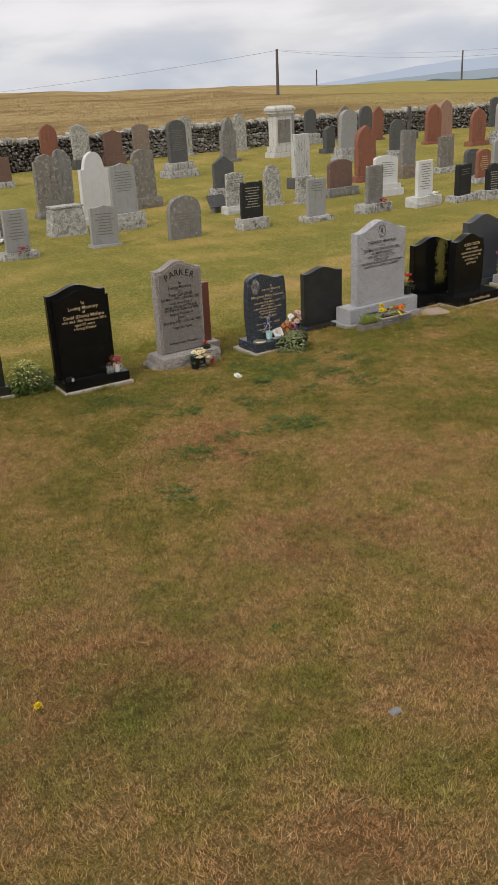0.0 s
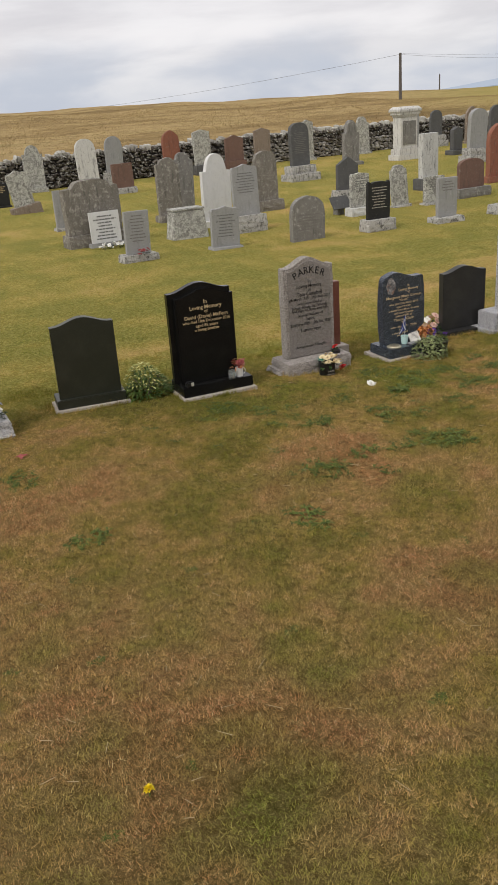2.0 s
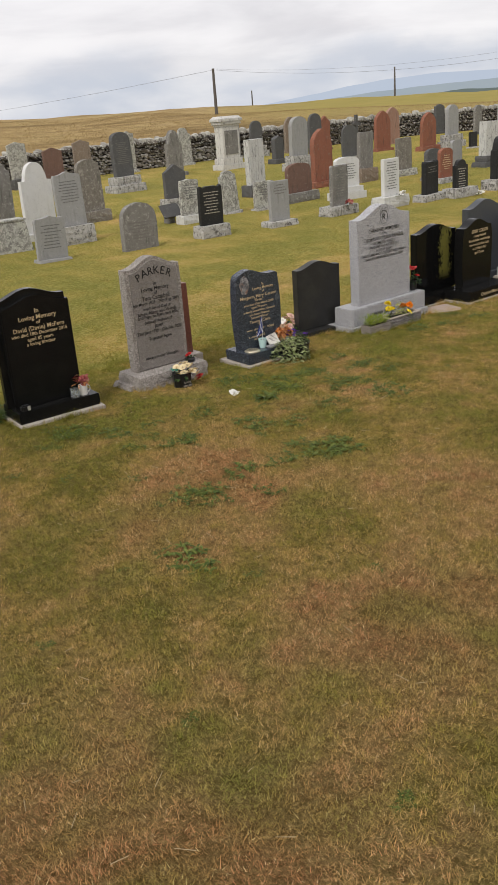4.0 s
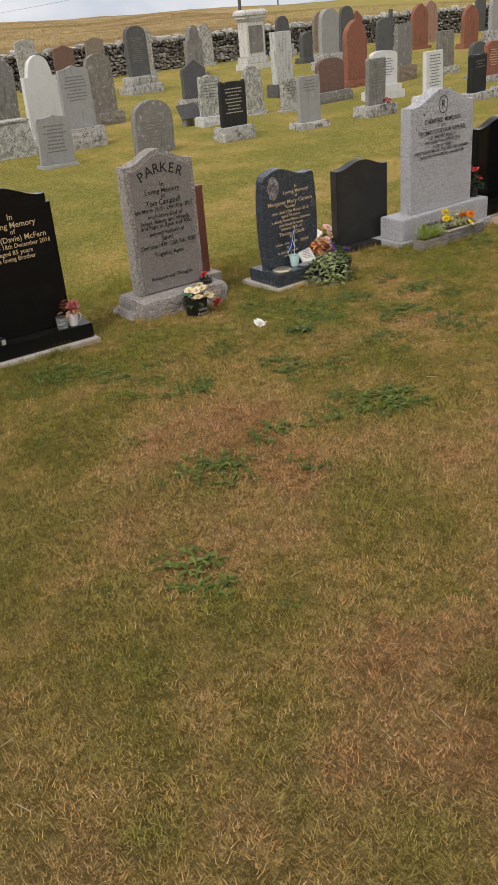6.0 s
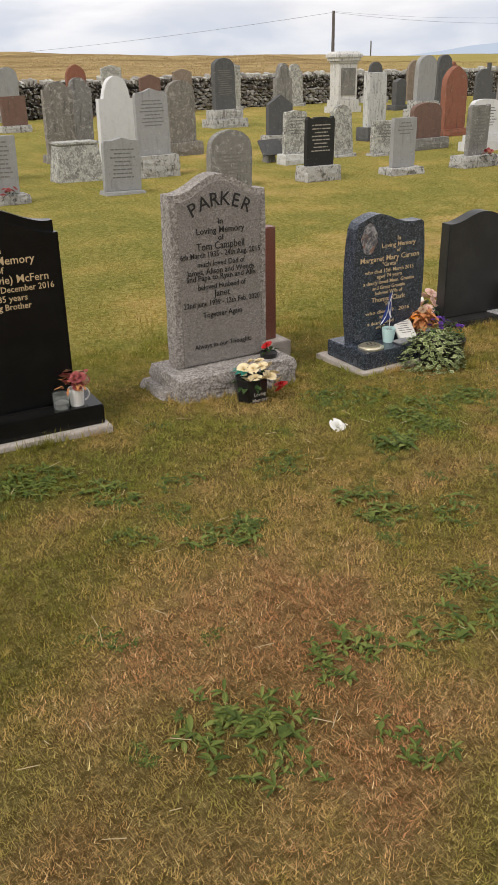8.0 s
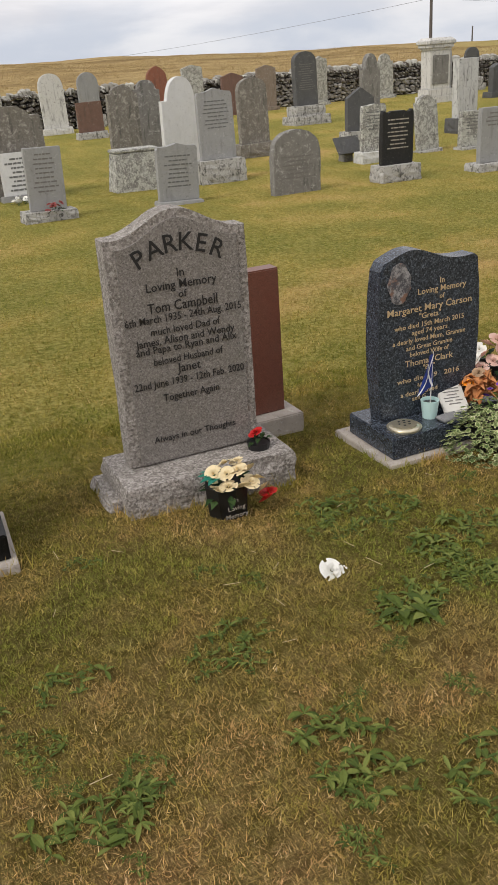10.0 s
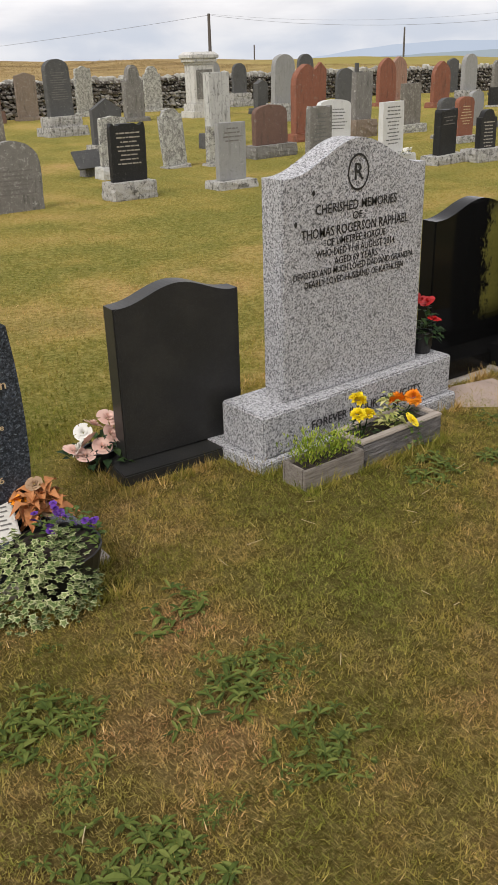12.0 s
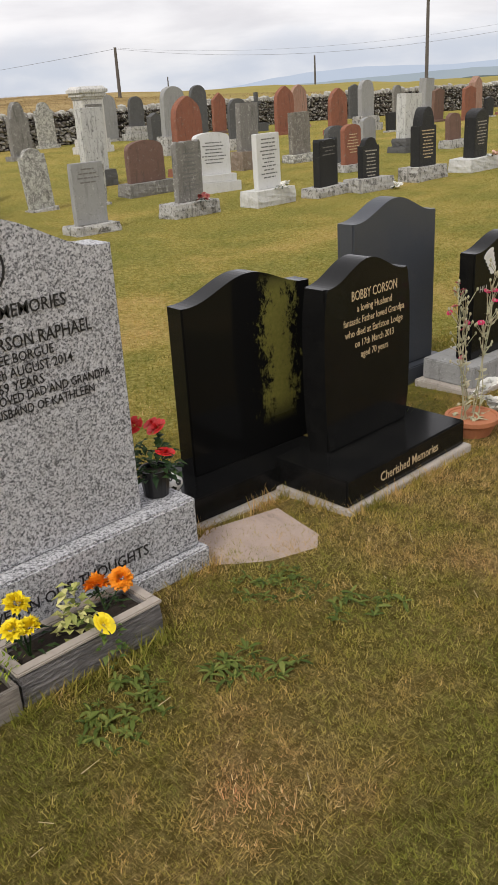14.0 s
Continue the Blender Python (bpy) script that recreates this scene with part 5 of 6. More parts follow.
# planters before the light granite stone
pz = gz(7.14, 7.60) - 0.012
pt = thing("wooden_planter", pose(7.145, 7.60, pz, 0, 0, -2), "small weathered wooden planter of lime heather on the turf", "planter")
for nm, w, d, at_ in (("front_board", 0.32, 0.014, (0, -0.063, 0)), ("back_board", 0.32, 0.014, (0, 0.063, 0)), ("side_board", 0.014, 0.112, (-0.153, 0, 0)), ("side_board", 0.014, 0.112, (0.153, 0, 0))):
    part(nm, block(w, d, 0.105, 0.003, at_), M_GREYWOOD, pt)
part("compost", block(0.29, 0.11, 0.085, 0.0), M_SOIL, pt)


def heather(seed, n=520):
    rnd = random.Random(seed)
    bm = bmesh.new()
    for _ in range(n):
        a, f = rnd.uniform(0, 6.28), rnd.random()
        p = Vector((0.062 * f * math.cos(a), 0.05 * f * math.sin(a), 0.0))
        tip = Vector((math.cos(a) * f * 0.9, math.sin(a) * f * 0.9, 1.0))
        leaf(bm, p + tip * rnd.uniform(0.005, 0.075), tip + Vector((rnd.uniform(-1.0, 1.0), rnd.uniform(-1.0, 1.0), 0)), rnd.uniform(0.011, 0.019), 0.0065, 0.0)
    return bm


tagged(part("heather", heather(3), M_LIME, pt, "lime-green heather", at=pose(-0.075, 0, 0.085) @ Matrix.Diagonal((1.15, 1.1, 1.5, 1))), kind="stuff")
tagged(part("heather", heather(4), M_LIME, pt, "lime-green heather", at=pose(0.06, 0, 0.085) @ Matrix.Diagonal((1.15, 1.1, 1.3, 1))), kind="stuff")

pz = gz(7.56, 7.62) - 0.012
pt = thing("stone_planter", pose(7.56, 7.63, pz, 0, 0, -1), "slate-effect trough planter of marigolds and euonymus on the turf", "planter")
for nm, w, d, at_ in (("front_wall", 0.48, 0.028, (0, -0.075, 0)), ("back_wall", 0.48, 0.028, (0, 0.075, 0)), ("end_wall", 0.028, 0.122, (-0.226, 0, 0)), ("end_wall", 0.028, 0.122, (0.226, 0, 0))):
    own = rough_block(w, d, 0.125, 0.0045, at_[0] * 9 + at_[1] * 31, 9)
    bmesh.ops.translate(own, vec=at_, verts=own.verts)
    part(nm, own, M_LAYERED, pt)
for nm, w, d, at_ in (("rim", 0.50, 0.036, (0, -0.074, 0.122)), ("rim", 0.50, 0.036, (0, 0.074, 0.122)), ("rim", 0.036, 0.112, (-0.232, 0, 0.122)), ("rim", 0.036, 0.112, (0.232, 0, 0.122))):
    part(nm, block(w, d, 0.014, 0.004, at_), M_RIM, pt)
part("compost", block(0.43, 0.125, 0.108, 0.0), M_SOIL, pt)


def marigold(root, x, y, z, heads, material, seed, h=0.10):
    bm = bmesh.new()
    for dx, dy, dz in heads:
        stem(bm, (x, y, z), (x + dx * 0.7, y + dy * 0.7, z + h * 0.6 + dz * 0.5), 0.004)
        stem(bm, (x + dx * 0.7, y + dy * 0.7, z + h * 0.6 + dz * 0.5), (x + dx, y + dy, z + h + dz), 0.003)
    part("stem", bm, M_DARKLEAF, root)
    blooms(root, [(x + dx, y + dy, z + h + dz) for dx, dy, dz in heads], 0.039, material, seed, "marigold", pompon)
    part("foliage", tuft(34, 0.055, h, 0.04, 0.014, seed + 1, z), M_DARKLEAF, root, at=pose(x, y, 0))


marigold(pt, -0.16, 0.0, 0.105, [(-0.045, -0.02, 0.0), (0.0, -0.03, -0.01), (0.0, 0.03, 0.04)], M_YELLOW, 61, 0.12)
marigold(pt, 0.12, 0.03, 0.105, [(0.0, 0.03, -0.01), (0.07, 0.0, -0.005)], M_ORANGE, 64, 0.085)
part("euonymus", tuft(90, 0.05, 0.17, 0.042, 0.024, 67, 0.10), M_VARIEGATED, pt, "variegated euonymus", at=pose(0.0, 0.0, 0))
tagged(part("trailing_leaf", tuft(36, 0.045, 0.16, 0.03, 0.018, 68, 0.02), M_LEAF, pt, at=pose(0.045, -0.10, 0)), kind="stuff")
blooms(pt, [(0.03, -0.105, 0.165)], 0.036, M_YELLOW, 69, "pansy")

# red rose in a black pot on the granite plinth
pt = thing("rose_pot", pose(8.115, 7.925, z_rap + 0.252), "black pot of red roses on a granite plinth", "potted plant")
part("pot", cup(bmesh.new(), 0.045, 0.055, 0.10, 18), M_BLACKPLASTIC, pt)
part("compost", disc(0.05, 0.085, 18), M_SOIL, pt)
part("foliage", tuft(100, 0.075, 0.17, 0.05, 0.028, 71, 0.07), M_DARKLEAF, pt)
blooms(pt, [(0.01, -0.06, 0.17), (0.03, 0.0, 0.24), (-0.05, 0.02, 0.27), (0.05, 0.05, 0.235)], 0.036, M_RED_PETAL, 72)
# little football
pt = thing("football_ornament", pose(8.37, 8.16, gz(8.37, 8.16)), "small white football ornament with black patches, half hidden", "ornament")
bm = bmesh.new()
bmesh.ops.create_icosphere(bm, subdivisions=3, radius=0.04, matrix=Matrix.Translation((0, 0, 0.17)))
part("ball", bm, M_WHITECER, pt, smooth=True)
bm = bmesh.new()
for a, e in ((-1.6, 0.3), (-0.6, 0.9), (-2.6, 0.8), (-1.1, -0.5), (-2.2, -0.3), (0.3, 0.1)):
    way = Vector((math.cos(a) * math.cos(e), math.sin(a) * math.cos(e), math.sin(e)))
    merge(bm, disc(0.014, 0.0395, 5), Matrix.Translation((0, 0, 0.17)) @ way.to_track_quat("Z", "Y").to_matrix().to_4x4())
part("patch", bm, M_BLACKPLASTIC, pt)
part("stand", cup(bmesh.new(), 0.045, 0.03, 0.135, 14), M_WHITECER, pt)

# terracotta bowl of rose campion
pt = thing("terracotta_bowl", pose(9.92, 7.76, gz(9.92, 7.76) - 0.006), "terracotta bowl of silvery rose campion with magenta flowers", "potted plant")
part("bowl", cup(bmesh.new(), 0.085, 0.125, 0.085, 26, 0.012), M_TERRA, pt)
bm = cup(bmesh.new(), 0.130, 0.132, 0.022, 26, 0.016, (0, 0, 0.078))
part("rim", bm, M_TERRA, pt)
part("compost", disc(0.115, 0.075, 24), M_SOIL, pt)
rnd = random.Random(81)
bm, flowers, buds = bmesh.new(), [], bmesh.new()
for bx, by, tx, ty, tz in ((-0.06, 0.0, -0.20, -0.02, 0.62), (-0.07, 0.02, -0.09, 0.02, 0.62), (-0.04, 0.0, -0.13, 0.0, 0.40), (0.0, 0.0, 0.11, 0.0, 0.62), (0.03, 0.02, 0.20, 0.02, 0.66), (0.02, -0.02, 0.05, -0.02, 0.50), (-0.02, 0.03, 0.0, 0.06, 0.56)):
    a, b = Vector((bx, by, 0.07)), Vector((tx, ty, tz * 1.1))
    prev = a
    for s in range(1, 7):
        p = a.lerp(b, s / 6) + Vector((rnd.uniform(-0.012, 0.012), rnd.uniform(-0.01, 0.01), 0))
        stem(bm, prev, p, 0.0045 - 0.0004 * s)
        for sg in (-1, 1):
            leaf(bm, p, (sg, rnd.uniform(-0.5, 0.5), rnd.uniform(0.2, 0.9)), rnd.uniform(0.03, 0.075) * (1.3 - s / 6), 0.02, 0.15)
        if s >= 4:
            for _ in range(4):
                tip = p + Vector((rnd.uniform(-0.07, 0.07), rnd.uniform(-0.04, 0.04), rnd.uniform(0.04, 0.11)))
                stem(bm, p, tip, 0.002)
                own = bmesh.new()
                bmesh.ops.create_icosphere(own, subdivisions=1, radius=0.006)
                merge(buds, own, Matrix.Translation(tip) @ Matrix.Diagonal((1, 1, 1.7, 1)))
                if rnd.random() < 0.13:
                    flowers.append(tuple(tip))
        prev = p
part("stem", bm, M_SILVERLEAF, pt, "pale silvery stems and leaves")
tagged(part("bud", buds, M_SILVERLEAF, pt), kind="stuff")
blooms(pt, flowers, 0.016, M_MAGENTA, 82, "campion_flower")
bm = bmesh.new()
for _ in range(34):
    a = rnd.uniform(0, 6.28)
    leaf(bm, (rnd.uniform(-0.09, 0.09), rnd.uniform(-0.07, 0.07), 0.08), (math.cos(a), math.sin(a), rnd.uniform(-0.1, 0.8)), rnd.uniform(0.05, 0.13), 0.02, 0.35)
part("dry_leaf", bm, M_SILVERLEAF, pt)
pt = thing("grass_clump", pose(9.66, 8.02, gz(9.66, 8.02)), "clump of long dark grass behind a black plinth", "grass clump")
bm = bmesh.new()
for _ in range(70):
    a = rnd.uniform(0, 6.28)
    leaf(bm, (rnd.uniform(-0.05, 0.08), rnd.uniform(-0.05, 0.05), 0.0), (math.cos(a) * 0.5, math.sin(a) * 0.5, 1), rnd.uniform(0.15, 0.30), 0.008, 0.2)
part("blade", bm, M_LEAF, pt)
pt = thing("white_posy", pose(10.12, 7.80, gz(10.12, 7.80)), "white silk flowers at the foot of a black stone", "bouquet")
blooms(pt, [(0.02, 0.0, 0.10), (0.06, -0.03, 0.08), (-0.02, 0.02, 0.16), (0.05, 0.02, 0.18), (0.0, -0.03, 0.05)], 0.05, M_WHITE_PETAL, 85)
part("foliage", tuft(24, 0.08, 0.06, 0.06, 0.03, 86, 0.0), M_DARKLEAF, pt)

# shrub between the green-black and the lettered black stone
for sx, sy, s, lab in ((2.86, 8.06, 1.0, "low variegated shrub between two dark gravestones"),):
    pt = thing("shrub", pose(sx, sy, gz(sx, sy)), lab, "shrub")
    bm = bmesh.new()
    rnd = random.Random(91)
    for _ in range(760):
        a, f = rnd.uniform(0, 6.28), rnd.random() ** 0.6
        leaf(bm, (0.23 * f * math.cos(a), 0.17 * f * math.sin(a), 0.02 + 0.25 * (1 - f * f) * rnd.random()), (math.cos(a), math.sin(a), rnd.uniform(-0.1, 1.0)), rnd.uniform(0.05, 0.10), 0.018, 0.3)
    part("foliage", bm, M_LEAF, pt)
    bm = bmesh.new()
    for _ in range(230):
        a, f = rnd.uniform(0, 6.28), rnd.random() ** 0.6
        leaf(bm, (0.20 * f * math.cos(a) - 0.04, 0.15 * f * math.sin(a), 0.10 + 0.22 * (1 - f * f)), (math.cos(a), math.sin(a), rnd.uniform(0, 1.0)), 0.05, 0.018, 0.3)
    tagged(part("pale_leaf", bm, M_VARIEGATED, pt), kind="stuff")
    bm = bmesh.new()
    for i in range(7):
        stem(bm, (0, 0, 0), (0.12 * math.cos(i), 0.1 * math.sin(i), 0.18), 0.005)
    part("twig", bm, M_WOOD, pt)

# pots crowded on the first stone's base
wz = z0 + 0.13
for px, mat_, lab in ((1.02, M_TERRA, "small red clay pot on a granite base"), (1.14, M_WHITECER, "small cream pot on a granite base"), (1.25, plain("brown_glaze", (0.16, 0.07, 0.04), 0.4), "small brown glazed jar on a granite base")):
    pt = thing("small_pot", pose(px, 7.74, wz), lab, "pot")
    part("pot", cup(bmesh.new(), 0.035, 0.043, 0.09, 16), mat_, pt)
    part("compost", disc(0.038, 0.07, 16), M_SOIL, pt)
pt = thing("silk_posy", pose(1.36, 7.78, wz), "posy of pale blue and white silk flowers on granite", "bouquet")
blooms(pt, [(rnd.uniform(-0.08, 0.09), rnd.uniform(-0.06, 0.04), rnd.uniform(0.05, 0.14)) for _ in range(10)], 0.026, plain("pale_blue_petal", (0.36, 0.40, 0.58), 0.6, 0.2, 40, bump=0), 93)
blooms(pt, [(rnd.uniform(-0.08, 0.09), rnd.uniform(-0.06, 0.04), rnd.uniform(0.05, 0.14)) for _ in range(6)], 0.026, M_WHITE_PETAL, 94)
part("foliage", tuft(40, 0.1, 0.07, 0.05, 0.025, 95, 0.01), M_DARKLEAF, pt)
pt = thing("fallen_leaf", pose(1.40, 7.10, gz(1.40, 7.10) + 0.012), "red silk leaf lying on the grass", "leaf")
bm = bmesh.new()
for a in (0.2, 1.6, 2.8, 4.4):
    leaf(bm, (0, 0, 0), (math.cos(a), math.sin(a), 0.1), 0.06, 0.04, 0.1)
part("leaf", bm, M_DRY_PETAL, pt)

# ---- the older graves ----
P, W_, L_ = M_PALEBASE, M_WHITEBASE, M_LICHEN
old_stone(6.74, 36.0, 0.74, 1.72, "tall red-brown sandstone gravestone by the field wall", M_BROWN, "gable", 0.14, 0.14, ((1.04, 0.24, 0.4),), P)
old_stone(6.75, 31.6, 0.64, 0.82, "small black gravestone with worn gilt panel", M_OLDBLACK, "castle", 0.04, 0.10, ((0.7, 0.06, 0.3),), M_OLDBLACK, 4, M_GOLD)
old_stone(7.02, 29.0, 0.66, 1.36, "lichened pale gravestone leaning on its plinth", L_, "peak", 0.18, 0.14, ((0.97, 0.25, 0.4),), M_TAN, tilt=-9, lean=-2, rockbase=False)
old_stone(9.20, 36.0, 0.80, 1.80, "tall lichen-blotched grey gravestone with shouldered top", L_, "shoulder", 0.34, 0.14, ((0.9, 0.19, 0.4),), L_)
old_stone(11.12, 34.9, 0.82, 1.90, "tall white marble gravestone with arched panel", M_PAINTED, "arch", 0.40, 0.16, ((0.98, 0.20, 0.42),), M_PAINTED)
old_stone(12.85, 36.6, 0.76, 1.85, "tall smooth grey round-topped gravestone", M_GREY, "arch", 0.36, 0.12, ((0.98, 0.42, 0.4),), P)
old_stone(11.3, 31.5, 0.78, 1.05, "low dark brown gravestone behind a rough slab", M_BROWN, "flat", 0.0, 0.14, ((0.9, 0.2, 0.36),), P)
old_stone(6.78, 24.0, 0.45, 1.07, "narrow grey gravestone half hidden by a rough slab", M_GREY, "flat", 0.0, 0.10, ((0.5, 0.09, 0.3),), P)
big_slab = old_stone(6.50, 20.35, 1.34, 1.51, "broad rough grey memorial slab with a pale tablet", M_ROUGHGREY, "shoulder", 0.17, 0.30, ((1.44, 0.30, 0.50),), M_ROUGHGREY, rough=0.03)
tab = stone_at(6.62, 20.08, "pale inscribed tablet standing before a rough slab", lean=-4, group="older gravestones")
part("plinth", block(0.84, 0.22, 0.16, 0.01, (0, 0.11, -0.06)), M_GREY, tab)
part("tablet", prism([(x, z + 0.1) for x, z in outline(0.72, 0.70, "flat", 0)], 0.05, 0.14, 0.008), M_WHITE, tab)
part("inscription", bars(0.55, 8, 0.072, 0.03, 0.68, 0.047, 8), M_WORN, tab)
old_stone(6.31, 17.14, 0.52, 0.99, "plain grey gravestone on a pale rough plinth", M_GREY, "flat", 0.0, 0.10, ((0.74, 0.14, 0.34),), P, 9, M_FADED)
old_stone(9.51, 22.9, 0.66, 1.68, "tall rough brown-grey shouldered gravestone", M_ROUGHGREY, "shoulder", 0.16, 0.16, ((0.74, 0.18, 0.4),), M_ROUGHGREY, rough=0.016)
old_stone(10.35, 24.0, 0.62, 1.72, "weathered grey gravestone behind a rough one", M_OLDGREY, "shoulder", 0.2, 0.12, (), None, tilt=2)
old_stone(15.5, 36.6, 0.78, 1.90, "tall red sandstone gravestone with pointed shoulders", M_RED, "gothic", 0.42, 0.16, ((0.92, 0.16, 0.4),), M_RED)
old_stone(16.46, 35.4, 0.78, 1.85, "tall dark lichened gravestone by the field wall", L_, "gable", 0.10, 0.16, ((0.86, 0.42, 0.44),), M_DARKGREY)
old_stone(18.2, 35.9, 0.86, 1.48, "broad red-brown gravestone with low gable", M_BROWN, "gable", 0.14, 0.16, ((1.0, 0.42, 0.4),), M_BROWN)
old_stone(20.0, 36.6, 0.80, 1.65, "tan sandstone gravestone with low gable", M_TAN, "gable", 0.12, 0.14, ((0.9, 0.14, 0.4),), M_TAN)
# low pedestal with inset panel
ped = stone_at(8.52, 19.55, "low lichened pedestal memorial with an inset panel", group="older gravestones")
bm = block(0.94, 0.5, 0.74, 0.02, (0, 0.25, -0.08), None, 0.82)
part("pedestal", bm, L_, ped)
bm = block(0.82, 0.44, 0.05, 0.015, (0, 0.25, 0.655))
part("cap", bm, L_, ped)
part("panel", block(0.54, 0.03, 0.40, 0.004, (0.06, 0.0, 0.0)), M_GREY, ped, "inset grey panel", at=pose(0, 0.035, 0.12, -7, 0, 0))
part("inscription", bars(0.42, 5, 0.065, 0.026, 0.42, -0.018, 4), M_WORN, ped, at=pose(0.06, 0.035, 0.06, -7, 0, 0))
old_stone(8.34, 17.25, 0.64, 0.88, "small pale grey inscribed gravestone with peaked top", M_GREY, "peak", 0.09, 0.10, ((0.68, 0.05, 0.3),), M_GREY, 8, M_WORN)
wht = old_stone(9.98, 20.9, 0.80, 1.79, "tall white marble shouldered gravestone", M_WHITE, "shoulder", 0.42, 0.16, ((0.94, 0.16, 0.42),), M_WHITE, rough=0.0, rockbase=False)
old_stone(9.98, 19.25, 0.66, 1.58, "pale grey inscribed gravestone on a tall rough plinth", M_GREY, "peak", 0.12, 0.12, ((0.84, 0.40, 0.42),), P, 8, M_WORN)
old_stone(12.27, 22.36, 0.68, 1.62, "rough brown-grey round-shouldered gravestone", M_ROUGHGREY, "arch", 0.24, 0.16, ((0.87, 0.29, 0.4),), M_ROUGHGREY, rough=0.012)
drk = old_stone(17.18, 28.36, 0.74, 2.02, "tall dark granite memorial on stepped plinths", M_DARKGREY, "arch", 0.26, 0.22, ((1.21, 0.26, 0.8), (0.98, 0.28, 0.6)), P, 12, M_FADED, rockbase=True)
old_stone(22.6, 36.9, 0.70, 1.83, "pale lichened gravestone by the field wall", L_, "peak", 0.2, 0.14, ((0.82, 0.13, 0.36),), L_)
old_stone(26.0, 37.2, 0.80, 1.75, "pale lichened shouldered gravestone by the field wall", L_, "shoulder", 0.3, 0.14, ((0.92, 0.12, 0.36),), L_)
old_stone(21.8, 32.0, 0.70, 1.80, "weathered grey pillar gravestone with rounded head", M_OLDGREY, "shoulder", 0.5, 0.26, ((0.95, 0.14, 0.5),), M_OLDGREY)
old_stone(14.84, 22.1, 0.70, 1.24, "dark grey gable-topped gravestone on a pale plinth", M_DARKGREY, "gable", 0.22, 0.13, ((0.84, 0.32, 0.4),), P, rough=0.002)
old_stone(13.33, 19.37, 0.53, 1.07, "lichened grey gravestone on a pale plinth", L_, "peak", 0.06, 0.11, ((0.64, 0.20, 0.34),), W_, 6, M_WORN)
old_stone(12.02, 16.74, 0.61, 1.09, "small black gravestone with notched top and worn lettering", M_OLDBLACK, "castle", 0.05, 0.09, ((0.74, 0.26, 0.36),), P, 8, M_PALE_TEXT, rough=0.002)
old_stone(14.90, 19.7, 0.50, 1.10, "narrow leaning lichened gravestone", L_, "shoulder", 0.12, 0.12, ((0.54, 0.05, 0.3),), P, tilt=-5)
old_stone(10.14, 16.86, 0.84, 0.94, "weathered round-shouldered grey gravestone", M_OLDGREY, "arch", 0.30, 0.14, (), None, 6, M_FADED, rough=0.014)
# slanted plaque on a foot
plq = thing("slanted_plaque", pose(13.05, 20.0, gz(13.05, 20.0), 0, 0, 8), "dark slanted memorial plaque on a small stone foot", "plaque")
part("foot", block(0.24, 0.22, 0.36, 0.01, (0.05, 0.12, -0.08), None, 0.8), M_OLDGREY, plq)
part("plate", block(0.62, 0.36, 0.04, 0.006, (0, 0.12, 0.0)), M_DARKGREY, plq, at=pose(0, -0.06, 0.20, 58, 0, 0))
# white pedestal monument with moulded cap
mon = thing("pedestal_monument", pose(24.5, 31.6, gz(24.5, 31.6)), "tall white pedestal monument with moulded cap, paint flaking", "monument")
for nm, w, d, h, z in (("step", 1.44, 1.44, 0.28, -0.06), ("base", 1.24, 1.24, 0.24, 0.22), ("shaft", 1.04, 1.04, 1.28, 0.46), ("neck", 1.12, 1.12, 0.08, 1.74), ("cornice", 1.28, 1.28, 0.12, 1.82), ("cap", 1.42, 1.42, 0.12, 1.94)):
    part(nm, block(w * 0.86, d * 0.55, h, 0.02, (0, 0.42, z)), M_PAINTED, mon)
bm = block(1.17, 0.75, 0.10, 0.01, (0, 0.42, 2.055), None, 0.8)
part("roof", bm, M_PAINTED, mon)
part("panel", block(0.70, 0.02, 0.96, 0.004, (0, 0.127, 0.62)), M_OLDGREY, mon, "weathered inset panel")
old_stone(29.2, 37.4, 0.90, 1.90, "pale arched gravestone behind a white monument", M_GREY, "arch", 0.4, 0.14, ((1.0, 0.12, 0.36),), P)
old_stone(30.2, 36.6, 0.74, 1.75, "dark grey arched gravestone on stepped plinths", M_DARKGREY, "arch", 0.34, 0.14, ((1.21, 0.28, 0.6), (0.98, 0.28, 0.5)), P)
old_stone(17.78, 21.97, 0.60, 1.64, "white marble gravestone streaked with black, on a dark plinth", M_STREAKED, "flat", 0.0, 0.22, ((0.80, 0.34, 0.44),), M_DARKGREY)
old_stone(15.77, 19.37, 0.64, 0.74, "small lichened grey gravestone", L_, "flat", 0.0, 0.12, ((0.68, 0.05, 0.3),), P, 5, M_WORN)
old_stone(13.82, 16.5, 0.53, 1.01, "plain pale grey gravestone on a rough plinth", M_GREY, "flat", 0.0, 0.11, ((0.75, 0.13, 0.4),), P, 4, M_FADED)
old_stone(17.3, 19.57, 0.84, 1.03, "brown granite gravestone on a grey rock-faced plinth", M_BROWN, "arch", 0.16, 0.14, ((1.10, 0.25, 0.42),), M_OLDGREY, rough=0.004)
old_stone(26.95, 31.3, 0.50, 1.18, "small dark obelisk gravestone", M_DARKGREY, "gable", 0.14, 0.26, ((0.78, 0.2, 0.5),), M_DARKGREY)
old_stone(32.5, 36.6, 0.84, 1.80, "tall tan arched gravestone by the field wall", M_TAN, "gothic", 0.44, 0.14, ((0.94, 0.1, 0.36),), M_TAN)
old_stone(24.5, 27.2, 0.84, 1.98, "tall grey arched gravestone on a stepped pale plinth", M_GREY, "arch", 0.32, 0.20, ((1.14, 0.26, 0.7), (0.98, 0.28, 0.5)), P)
